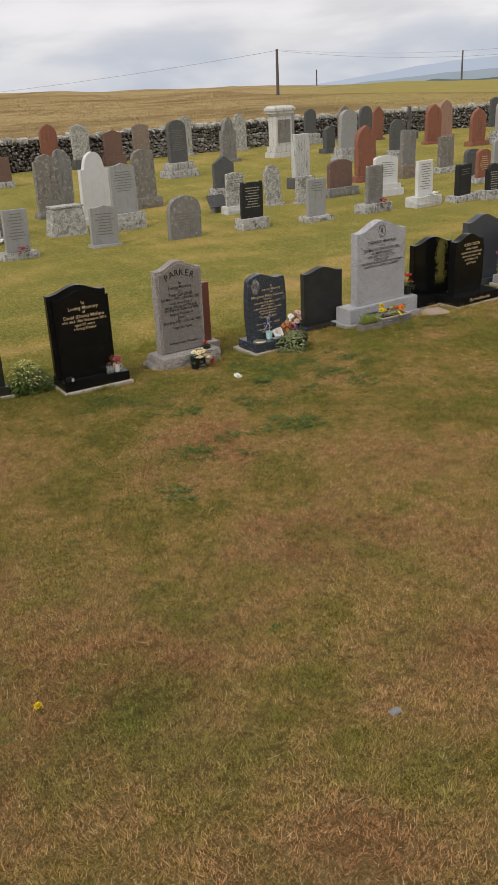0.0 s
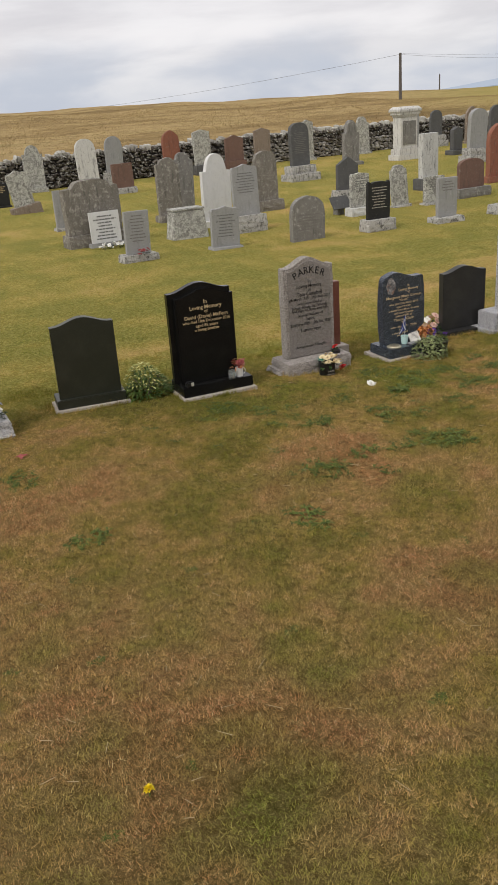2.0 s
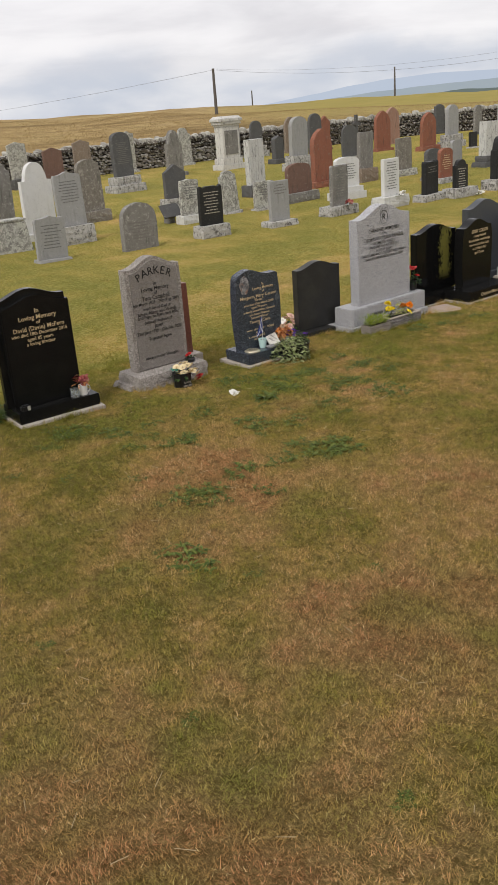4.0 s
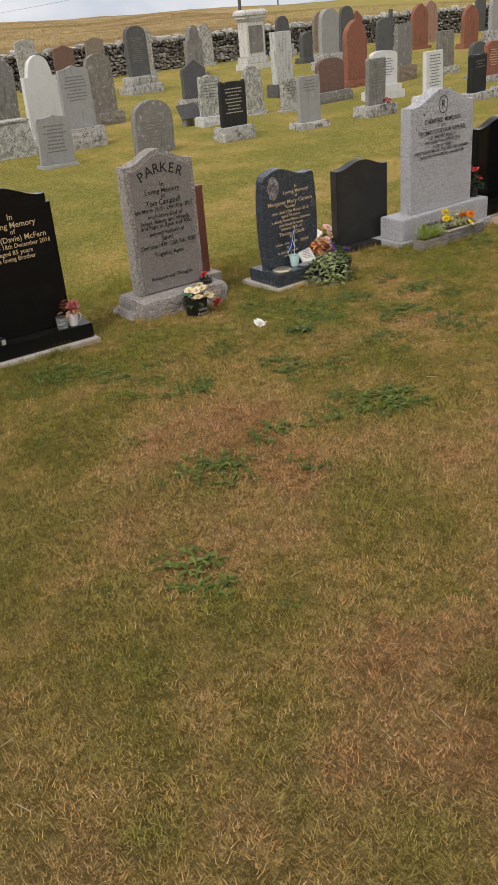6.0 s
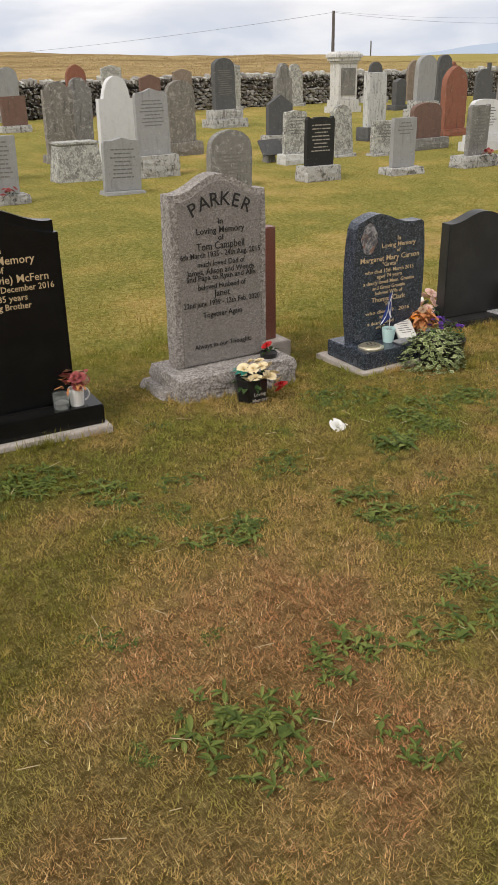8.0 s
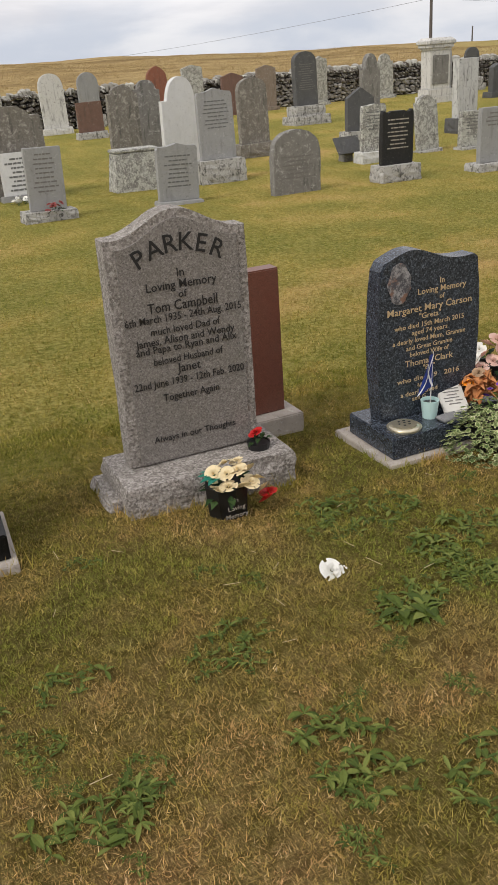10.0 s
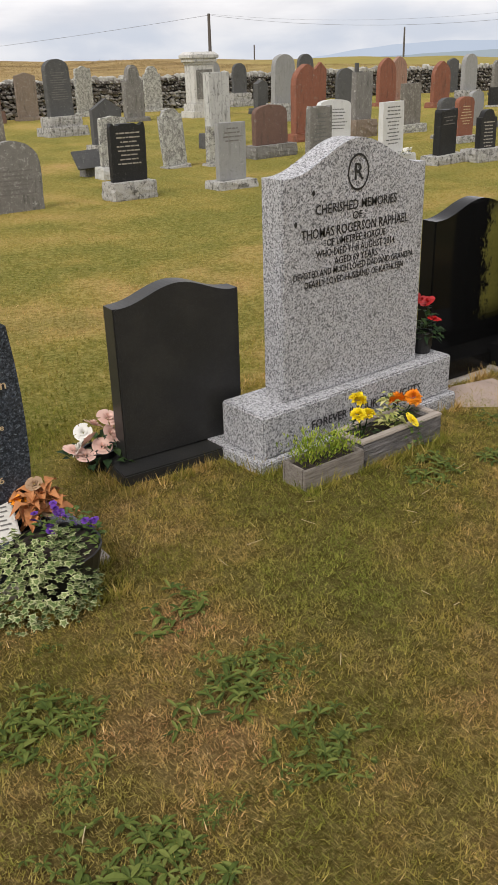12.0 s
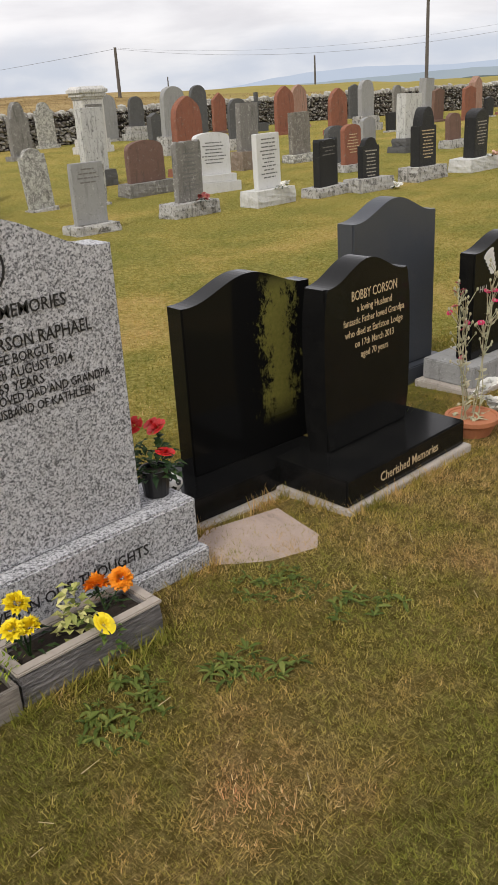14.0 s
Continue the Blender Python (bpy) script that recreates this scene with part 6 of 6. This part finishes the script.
old_stone(27.3, 29.3, 0.70, 1.98, "dark arched gravestone behind a grey one", M_DARKGREY, "arch", 0.34, 0.14, ((0.84, 0.3, 0.4),), P)
old_stone(20.12, 21.5, 0.82, 1.74, "large red sandstone gothic-arched gravestone", M_RED, "gothic", 0.46, 0.18, ((1.02, 0.18, 0.42),), M_RED)
old_stone(33.9, 35.5, 0.70, 1.70, "dark red sandstone gravestone by the field wall", M_RED, "gable", 0.3, 0.16, ((0.8, 0.1, 0.4),), M_BROWN)
old_stone(18.12, 18.5, 0.84, 1.12, "white marble gravestone with arched top on a stepped plinth", M_WHITE, "arch", 0.10, 0.14, ((1.10, 0.20, 0.44), (0.96, 0.14, 0.34)), M_WHITE, 7, M_WORN, rough=0.0, rockbase=False)
old_stone(15.78, 16.5, 0.55, 1.16, "grey inscribed gravestone on a rough plinth with posy", M_OLDGREY, "castle", 0.04, 0.11, ((0.97, 0.22, 0.40),), P, 11, M_WORN, rough=0.002)
old_stone(26.4, 26.4, 0.76, 1.53, "dark grey arched gravestone on a pale plinth", M_DARKGREY, "arch", 0.32, 0.12, ((0.84, 0.34, 0.4),), P)
old_stone(21.63, 21.1, 0.60, 1.51, "slim tan-grey gravestone on a tall plinth", M_OLDGREY, "flat", 0.0, 0.16, ((0.79, 0.42, 0.4),), M_TAN, rough=0.002)
crs = stone_at(35.1, 34.2, "small dark stone cross on a stepped base", name="stone_cross", group="older gravestones")
part("step", block(0.9, 0.6, 0.40, 0.02, (0, 0.3, -0.06)), M_DARKGREY, crs)
part("upright", block(0.16, 0.14, 1.30, 0.01, (0, 0.3, 0.33)), M_DARKGREY, crs)
part("arm", block(0.56, 0.13, 0.15, 0.01, (0, 0.3, 1.12)), M_DARKGREY, crs)
old_stone(32.8, 30.4, 0.98, 1.80, "tall red sandstone round-arched gravestone", M_RED, "gothic", 0.52, 0.18, ((1.14, 0.13, 0.42),), M_RED)
old_stone(37.2, 33.6, 1.0, 1.84, "tall pink sandstone gravestone with gabled head", M_PINK, "gothic", 0.44, 0.18, ((1.1, 0.1, 0.42),), M_PINK)
old_stone(23.29, 20.9, 0.66, 1.19, "lichened grey gravestone on a blotched plinth", M_ROUGHGREY, "flat", 0.0, 0.14, ((0.88, 0.2, 0.4),), L_)
old_stone(17.32, 16.2, 0.57, 1.17, "white inscribed gravestone on a white rough plinth", M_WHITE, "flat", 0.0, 0.11, ((0.95, 0.27, 0.40),), W_, 11, M_WORN, rough=0.002)
old_stone(18.62, 16.0, 0.53, 0.97, "black granite gravestone with notched top", M_OLDBLACK, "castle", 0.05, 0.16, ((0.92, 0.16, 0.4),), P, 3, M_FADED, rough=0.0)
old_stone(32.75, 27.6, 0.92, 1.62, "red sandstone gravestone with ornate pointed head", M_RED, "gothic", 0.50, 0.18, ((1.2, 0.2, 0.42),), M_RED)
old_stone(22.52, 19.1, 0.62, 0.93, "dark greenish gravestone behind a black one", M_DARKGREY, "arch", 0.14, 0.14, ((0.7, 0.1, 0.36),), P)
old_stone(21.99, 18.2, 0.57, 0.99, "red granite gravestone with gilt cross and lettering", M_RED, "arch", 0.12, 0.13, ((0.72, 0.15, 0.36),), P, 7, M_GOLD, rough=0.0)
old_stone(34.45, 27.5, 0.74, 1.85, "tall grey round-headed gravestone on stepped plinths", M_GREY, "arch", 0.32, 0.2, ((1.31, 0.28, 0.6), (1.0, 0.28, 0.5)), P)
old_stone(26.0, 21.0, 0.50, 0.90, "narrow grey gravestone behind a black one", M_GREY, "arch", 0.1, 0.14, (), None)
old_stone(19.5, 15.7, 0.50, 0.94, "black arched gravestone with pale lettering on a rough plinth", M_OLDBLACK, "shoulder", 0.14, 0.12, ((0.93, 0.24, 0.44),), P, 9, M_PALE_TEXT, rough=0.0)
old_stone(33.7, 25.9, 0.46, 0.68, "small black gravestone far across the field", M_OLDBLACK, "flat", 0.0, 0.12, ((0.52, 0.06, 0.3),), P)
old_stone(43.2, 32.6, 0.68, 1.55, "grey round-headed gravestone by the far wall", M_OLDGREY, "arch", 0.3, 0.14, ((0.86, 0.1, 0.36),), M_DARKGREY)
old_stone(26.38, 19.7, 0.68, 1.47, "white marble monument with black streaks and dark plinth", M_STREAKED, "flat", 0.0, 0.30, ((1.0, 0.16, 0.6), (0.8, 0.2, 0.46)), M_DARKGREY)
old_stone(45.4, 32.2, 0.76, 1.78, "pale grey pillar memorial near the far wall", M_GREY, "flat", 0.0, 0.4, ((1.1, 0.4, 0.8),), M_GREY)
old_stone(39.87, 28.0, 0.80, 1.35, "red-brown sandstone gravestone near the far wall", M_BROWN, "gable", 0.1, 0.14, ((0.95, 0.1, 0.36),), M_BROWN)
old_stone(21.24, 15.7, 0.56, 1.35, "tall black gravestone with gilt lettering on a rough plinth", M_OLDBLACK, "shoulder", 0.34, 0.22, ((0.98, 0.26, 0.46),), P, 9, M_GOLD, rough=0.0)
old_stone(27.6, 19.2, 0.54, 0.90, "small brown gravestone on a grey plinth", M_BROWN, "arch", 0.14, 0.13, ((0.78, 0.22, 0.36),), P)
old_stone(41.1, 27.2, 0.96, 1.38, "red sandstone gravestone near the far wall", M_RED, "gable", 0.12, 0.16, ((1.08, 0.1, 0.4),), M_RED)
old_stone(48.6, 31.4, 0.62, 1.75, "slender pink obelisk by the far wall", M_PINK, "gable", 0.3, 0.4, ((0.9, 0.1, 0.6),), M_PINK)
old_stone(43.2, 27.5, 0.64, 0.86, "small black gravestone near the far wall", M_OLDBLACK, "gable", 0.08, 0.14, ((0.74, 0.06, 0.36),), P)
old_stone(45.5, 28.0, 0.9, 1.4, "red sandstone gravestone at the far end", M_RED, "gable", 0.1, 0.16, ((1.0, 0.1, 0.4),), M_RED)
old_stone(23.0, 15.6, 0.54, 1.22, "black arched gravestone with pink posy on a broad pale plinth", M_OLDBLACK, "gothic", 0.16, 0.26, ((1.22, 0.27, 0.5),), W_, 8, M_PALE_TEXT, rough=0.0)
old_stone(44.8, 36.6, 0.78, 1.70, "dark gravestone with gabled head by the far wall", M_DARKGREY, "gable", 0.14, 0.16, ((1.1, 0.12, 0.4),), M_DARKGREY)
for px, py, pz, mat_, lab in ((15.85, 16.42, 0.24, M_DRY_PETAL, "faded red posy on a rough plinth"), (17.42, 16.12, 0.29, M_WHITE_PETAL, "white posy on a white plinth"), (19.85, 15.55, 0.03, M_WHITE_PETAL, "white posy beside a rough plinth"), (23.2, 15.5, 0.29, M_PINK_PETAL, "pink posy on a pale plinth"), (6.35, 17.1, 0.15, M_DRY_PETAL, "dark red posy on a pale plinth"), (20.2, 20.4, 0.02, M_BEIGE_PETAL, "faded posy in the grass")):
    pt = thing("posy", pose(px, py, gz(px, py) + pz - 0.01), lab, "bouquet")
    rnd = random.Random(int(px * 10))
    blooms(pt, [(rnd.uniform(-0.12, 0.12), rnd.uniform(-0.05, 0.05), rnd.uniform(0.02, 0.11)) for _ in range(9)], 0.042, mat_, int(px * 7))
    part("foliage", tuft(20, 0.12, 0.06, 0.07, 0.035, int(px)), M_DARKLEAF, pt)
pt = thing("wreath", pose(6.60, 19.75, gz(6.60, 19.75)), "spray of white flowers on the grass before a tablet", "bouquet")
rnd = random.Random(7)
blooms(pt, [(rnd.uniform(-0.30, 0.30), rnd.uniform(-0.10, 0.10), rnd.uniform(0.02, 0.12)) for _ in range(24)], 0.045, M_WHITE_PETAL, 78)
part("foliage", tuft(60, 0.32, 0.07, 0.09, 0.04, 79), M_DARKLEAF, pt)

# ---- poles and wires ----


def pole(x, y, foot, top, r, label, arm=0.0):
    p = thing("utility_pole", pose(x, y, foot), label, "utility pole", "power line poles")
    bm = bmesh.new()
    bmesh.ops.create_cone(bm, cap_ends=True, segments=12, radius1=r * 1.15, radius2=r * 0.85, depth=top - foot + 0.6)
    bmesh.ops.translate(bm, vec=(0, 0, (top - foot - 0.6) / 2), verts=bm.verts)
    part("post", bm, M_POLE, p)
    if arm:
        turn = pose(0, 0, top - foot - 0.45, 0, 0, -38)
        part("crossarm", block(arm, 0.14, 0.16, 0.01), M_POLE, p, at=turn)
        for s in (-0.45, 0.45):
            part("insulator", cup(bmesh.new(), 0.06, 0.05, 0.35, 10), M_GREY, p, at=turn @ pose(s * arm, 0, 0.15))
    return p


pole(65.7, 86.1, gz(65.7, 86.1), 5.0, 0.17, "tarred timber power pole out on the moor")
pole(142.8, 171.6, gz(142.8, 171.6), 3.8, 0.16, "distant timber power pole on the moor")
pole(160.0, 141.3, gz(160, 141.3), 6.2, 0.20, "timber power pole beyond the pasture")
pole(103.8, 73.0, gz(103.8, 73.0), 14.2, 0.20, "tall timber power pole with crossarm", 2.3)


def wire(a, b, sag, r=0.018):
    cu = bpy.data.curves.new("power_line", "CURVE")
    cu.dimensions, cu.bevel_depth, cu.bevel_resolution = "3D", r, 1
    sp = cu.splines.new("POLY")
    sp.points.add(24)
    for i in range(25):
        t = i / 24
        q = Vector(a).lerp(Vector(b), t) - Vector((0, 0, 4 * sag * t * (1 - t)))
        sp.points[i].co = (*q, 1)
    cu.materials.append(M_WIRE)
    return tagged(new("power_line", cu), "sagging power cable between timber poles", "cable", "power cables")


wire((65.7, 86.1, 4.85), (90.0, 50.0, 4.5), 1.5, 0.013)
wire((65.7, 86.1, 4.95), (90.0, 50.0, 5.1), 1.3, 0.009)
wire((65.7, 86.1, 4.85), (65.7 - 40, 86.1 + 80, 0.8), 1.0, 0.016)

# ---- far hills ----


def ridge(name, dist, a0, a1, tops, material, label, base=-60.0):
    bm = bmesh.new()
    n = 90
    rows = []
    for i in range(n + 1):
        a = a0 + (a1 - a0) * i / n
        h = np.interp(a, [t[0] for t in tops], [t[1] for t in tops]) + 0.05 * noise.noise((a * 0.6, dist, 0)) + 0.02 * noise.noise((a * 2.7, dist, 4))
        x, y = dist * math.sin(radians(a)), dist * math.cos(radians(a))
        rows.append([bm.verts.new((x, y, base)), bm.verts.new((x, y, 1 + dist * math.tan(radians(h)))), bm.verts.new((x * 1.25, y * 1.25, base))])
    for p, q in zip(rows, rows[1:]):
        bm.faces.new((p[0], q[0], q[1], p[1]))
        bm.faces.new((p[1], q[1], q[2], p[2]))
    return tagged(new(name, mesh_of(bm, name, material)), label, "hills", kind="structure")


# all three ridges glow, their haze painted into the colour
ridge("backdrop_far_hills", 3200, 36, 85, ((36, -0.6), (41, -0.1), (45, 0.4), (48, 0.75), (52, 0.9), (57, 0.7), (62, 0.95), (70, 0.9), (85, 0.8)), M_FARHILL, "far hills, glowing blue with painted distance haze")
ridge("backdrop_near_hills", 1700, 39, 85, ((39, -0.7), (43, -0.2), (47, 0.05), (50, 0.2), (54, 0.3), (58, 0.45), (63, 0.4), (70, 0.6), (85, 0.5)), M_NEARHILL, "green hills beyond the water, glowing with painted haze")
ridge("backdrop_tree_belt", 900, 43, 80, ((43, -0.7), (46, -0.35), (47, -0.2), (49, -0.35), (53, -0.15), (56, -0.25), (58, -0.05), (66, -0.1), (80, 0.0)), M_TREES, "dark tree belt at the pasture's edge, glowing with painted haze")

# ---- small things in the grass ----


def broad_leaf(bm, p, way, length, width, droop):
    """A lance-shaped leaf with a channelled rib, bending down to its tip."""
    way, p = Vector(way).normalized(), Vector(p)
    side = way.cross(Vector((0, 0, 1))).normalized()
    prev = None
    for t, w in ((0.0, 0.10), (0.25, 0.72), (0.55, 1.0), (0.82, 0.62), (1.0, 0.03)):
        c = p + way * length * t - Vector((0, 0, droop * length * t * t))
        lift = Vector((0, 0, 0.16 * width * w))
        row = [bm.verts.new(c - side * width * w / 2 + lift), bm.verts.new(c), bm.verts.new(c + side * width * w / 2 + lift)]
        if prev:
            bm.faces.new((prev[0], prev[1], row[1], row[0]))
            bm.faces.new((prev[1], prev[2], row[2], row[1]))
        prev = row


def weed(seed, crowns, leaves, reach, size, thin):
    """A patch of low rosettes, each with its leaves spread on the turf."""
    rnd = random.Random(seed)
    bm = bmesh.new()
    for _ in range(crowns):
        c, q = rnd.uniform(0, 6.28), rnd.random() ** 0.6 * reach
        x, y, s = q * math.cos(c), q * math.sin(c) * 0.7, size * rnd.uniform(0.6, 1.15)
        turn = rnd.uniform(0, 6.28)
        for i in range(leaves):
            a = turn + rnd.uniform(0, 6.28)
            n = s * rnd.uniform(0.55, 1.15)
            broad_leaf(bm, (x, y, 0.010), (math.cos(a), math.sin(a), rnd.uniform(0.18, 0.85)), n, n * thin * rnd.uniform(0.7, 1.2), rnd.uniform(0.2, 0.6))
    return bm


WEEDS = ((4.25, 5.43), (3.71, 6.37), (5.55, 6.99), (4.79, 6.64), (3.18, 5.47), (1.37, 5.30), (1.25, 6.58), (4.17, 5.36), (3.67, 6.34), (3.25, 7.22), (2.65, 4.77), (3.40, 6.51), (3.61, 5.55), (3.20, 5.41), (4.22, 5.60), (3.89, 5.49), (4.22, 6.77), (4.80, 6.69), (3.77, 6.86), (3.48, 6.91), (3.24, 7.16), (5.62, 6.94), (3.52, 5.18), (5.49, 6.49), (4.29, 6.24), (4.54, 6.04), (5.09, 6.80), (4.94, 7.34), (5.57, 6.74), (5.47, 6.94), (5.04, 6.15), (5.10, 6.72), (5.38, 6.38), (5.59, 6.38), (6.12, 6.81), (5.95, 6.76), (6.11, 7.18), (6.03, 6.45), (5.16, 6.97), (5.16, 7.26), (7.49, 7.33), (8.25, 7.47), (7.86, 7.19), (8.34, 7.16), (5.52, 5.99), (4.38, 5.38))
masters = []
for i, (crowns, n, reach, size, thin) in enumerate(((34, 6, 0.17, 0.044, 0.30), (20, 6, 0.12, 0.046, 0.24), (46, 6, 0.21, 0.042, 0.28), (4, 8, 0.06, 0.085, 0.36), (16, 5, 0.13, 0.050, 0.30))):
    x, y = WEEDS[i]
    m = thing("weed", pose(x, y, gz(x, y)), "low broad-leaved green weed in the mown grass", "weed", "weeds in the turf")
    tagged(part("foliage", weed(i + 3, crowns, n, reach, size, thin), M_WEED, m), kind="stuff")
    masters.append(m)
rnd = random.Random(5)
spots = [(x, y, rnd.uniform(0.75, 1.15), (0, 2, 1, 4, 2, 0, 4)[i % 7]) for i, (x, y) in enumerate(WEEDS[5:])]
spots += [(rnd.uniform(2.4, 6.6), rnd.uniform(5.9, 7.5), rnd.uniform(0.3, 0.55), 1 + 3 * (i % 2)) for i in range(44)]
spots += [(rnd.uniform(0.5, 3.4), rnd.uniform(2.2, 6.0), rnd.uniform(0.25, 0.45), 1 + 3 * (i % 2)) for i in range(14)]
for x, y, s, kind_ in spots:
    copy_thing(masters[kind_], pose(x, y, gz(x, y), 0, 0, rnd.uniform(0, 360)) @ Matrix.Scale(s, 4))

pt = thing("dandelion", pose(0.835, 2.85, gz(0.835, 2.85)), "single yellow dandelion in the short grass", "flower")
blooms(pt, [(0, 0, 0.030)], 0.019, M_YELLOW, 97, "flower_head", pompon)
bm = bmesh.new()
stem(bm, (0, 0, 0), (0, 0, 0.035), 0.003)
part("stem", bm, M_LEAF, pt)
pt = thing("pebble", pose(1.95, 1.90, gz(1.95, 1.90) + 0.004), "flat grey stone lying in the grass", "stone")
part("pebble", rough_block(0.042, 0.024, 0.014, 0.005, 4.0, 4, False), M_STONECHIP, pt)
# dry stalks lying about
bm = bmesh.new()
for _ in range(300):
    x, y = rnd.uniform(0.5, 9.5), rnd.uniform(1.5, 7.6)
    a, n = rnd.uniform(0, 6.28), rnd.uniform(0.02, 0.07)
    stem(bm, (x, y, gz(x, y) + 0.022), (x + n * math.cos(a), y + n * math.sin(a), gz(x + n * math.cos(a), y + n * math.sin(a)) + rnd.uniform(0.015, 0.045)), 0.0013)
stalks = tagged(new("dry_stalks", mesh_of(bm, "dry_stalks", plain("bleached_stalk", (0.48, 0.38, 0.22), 0.8, 0.2, 20, bump=0))), "loose bleached grass stalks lying on the turf", "straw", kind="stuff")

# ---- the drystone wall, course by course ----
field_wall = tagged(new("field_wall"), "drystone field wall with pale lichened upright copes", "wall", kind="structure")


def rock_mesh(name, seed, material):
    """A rough unit stone of some forty triangles."""
    bm = bmesh.new()
    bmesh.ops.create_icosphere(bm, subdivisions=1, radius=0.62)
    rnd = random.Random(seed)
    for v in bm.verts:
        v.co = Vector([max(-0.5, min(0.5, c * 1.25)) for c in v.co]) * rnd.uniform(0.82, 1.05)
    return mesh_of(bm, name, material)


ROCKS = [rock_mesh("stone", s, M_DRYSTONE) for s in range(8)]
COPES = [rock_mesh("cope_stone", s + 20, M_COPE) for s in range(6)]
rs = np.random.RandomState(21)
rock_co = []
for me in ROCKS + COPES:
    a = np.empty(len(me.vertices) * 3)
    me.vertices.foreach_get("co", a)
    rock_co.append((a.reshape(-1, 3), np.array([p.vertices[:] for p in me.polygons])))
rest = {0: ([], [], 0), 1: ([], [], 0)}
singles = 0
WALL_H = 1.12
for (x0, y0), (x1, y1) in zip(WALL, WALL[1:]):
    run = math.hypot(x1 - x0, y1 - y0)
    turn = math.atan2(y1 - y0, x1 - x0)
    dx, dy = (x1 - x0) / run, (y1 - y0) / run
    # the hearting, near-black to paint the shade between the stones
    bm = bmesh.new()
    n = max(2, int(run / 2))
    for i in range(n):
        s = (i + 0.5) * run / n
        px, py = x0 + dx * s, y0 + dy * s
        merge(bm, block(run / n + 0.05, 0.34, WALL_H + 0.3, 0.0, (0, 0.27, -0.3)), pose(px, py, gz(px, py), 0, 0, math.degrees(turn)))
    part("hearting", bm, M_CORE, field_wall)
    z = 0.0
    while z < WALL_H:
        ch = rs.uniform(0.09, 0.16)
        s = rs.uniform(0, 0.2)
        while s < run:
            w = rs.uniform(0.10, 0.36)
            px, py = x0 + dx * (s + w / 2), y0 + dy * (s + w / 2)
            s += w
            if px < 2 or px > 75:
                continue
            k = rs.randint(8)
            m = pose(px, py, gz(px, py) + z + ch / 2 + rs.uniform(-0.03, 0.03), rs.uniform(-20, 20), rs.uniform(-28, 28), math.degrees(turn) + rs.uniform(-18, 18)) @ pose(0, 0.10 + rs.uniform(-0.07, 0.05), 0) @ Matrix.Diagonal((w * rs.uniform(0.85, 1.05), 0.24, ch * rs.uniform(0.75, 1.35), 1))
            if 19.5 < px < 29.0 and singles < 270:
                ob = new("stone", ROCKS[k])
                ob.parent, ob.matrix_basis = field_wall, m
                singles += 1
            else:
                co, fa = rock_co[k]
                vs, fs, off = rest[0]
                mm = np.array(m)
                vs.append(co @ mm[:3, :3].T + mm[:3, 3])
                fs.append(fa + off)
                rest[0] = (vs, fs, off + len(co))
        z += ch
    s = 0.0
    while s < run:
        w = rs.uniform(0.10, 0.22)
        px, py = x0 + dx * (s + w / 2), y0 + dy * (s + w / 2)
        s += w * 0.95
        if px < 2 or px > 75:
            continue
        h = rs.uniform(0.16, 0.36)
        k = 8 + rs.randint(6)
        m = pose(px, py, gz(px, py) + WALL_H + h * 0.42, rs.uniform(-10, 10), rs.uniform(-22, 22), math.degrees(turn) + rs.uniform(-12, 12)) @ pose(0, 0.24, 0) @ Matrix.Diagonal((w * 1.05, 0.46, h, 1))
        if 20.5 < px < 27.5:
            ob = new("cope_stone", COPES[k - 8])
            ob.parent, ob.matrix_basis = field_wall, m
        else:
            co, fa = rock_co[k]
            vs, fs, off = rest[1]
            mm = np.array(m)
            vs.append(co @ mm[:3, :3].T + mm[:3, 3])
            fs.append(fa + off)
            rest[1] = (vs, fs, off + len(co))
for i, (name, mat_) in enumerate((("walling", M_DRYSTONE), ("coping", M_COPE))):
    vs, fs, off = rest[i]
    me = bpy.data.meshes.new(name)
    me.from_pydata(np.concatenate(vs).tolist(), [], np.concatenate(fs).tolist())
    me.materials.append(mat_)
    ob = new(name, me)
    ob.parent = field_wall
    tagged(ob, kind="stuff")
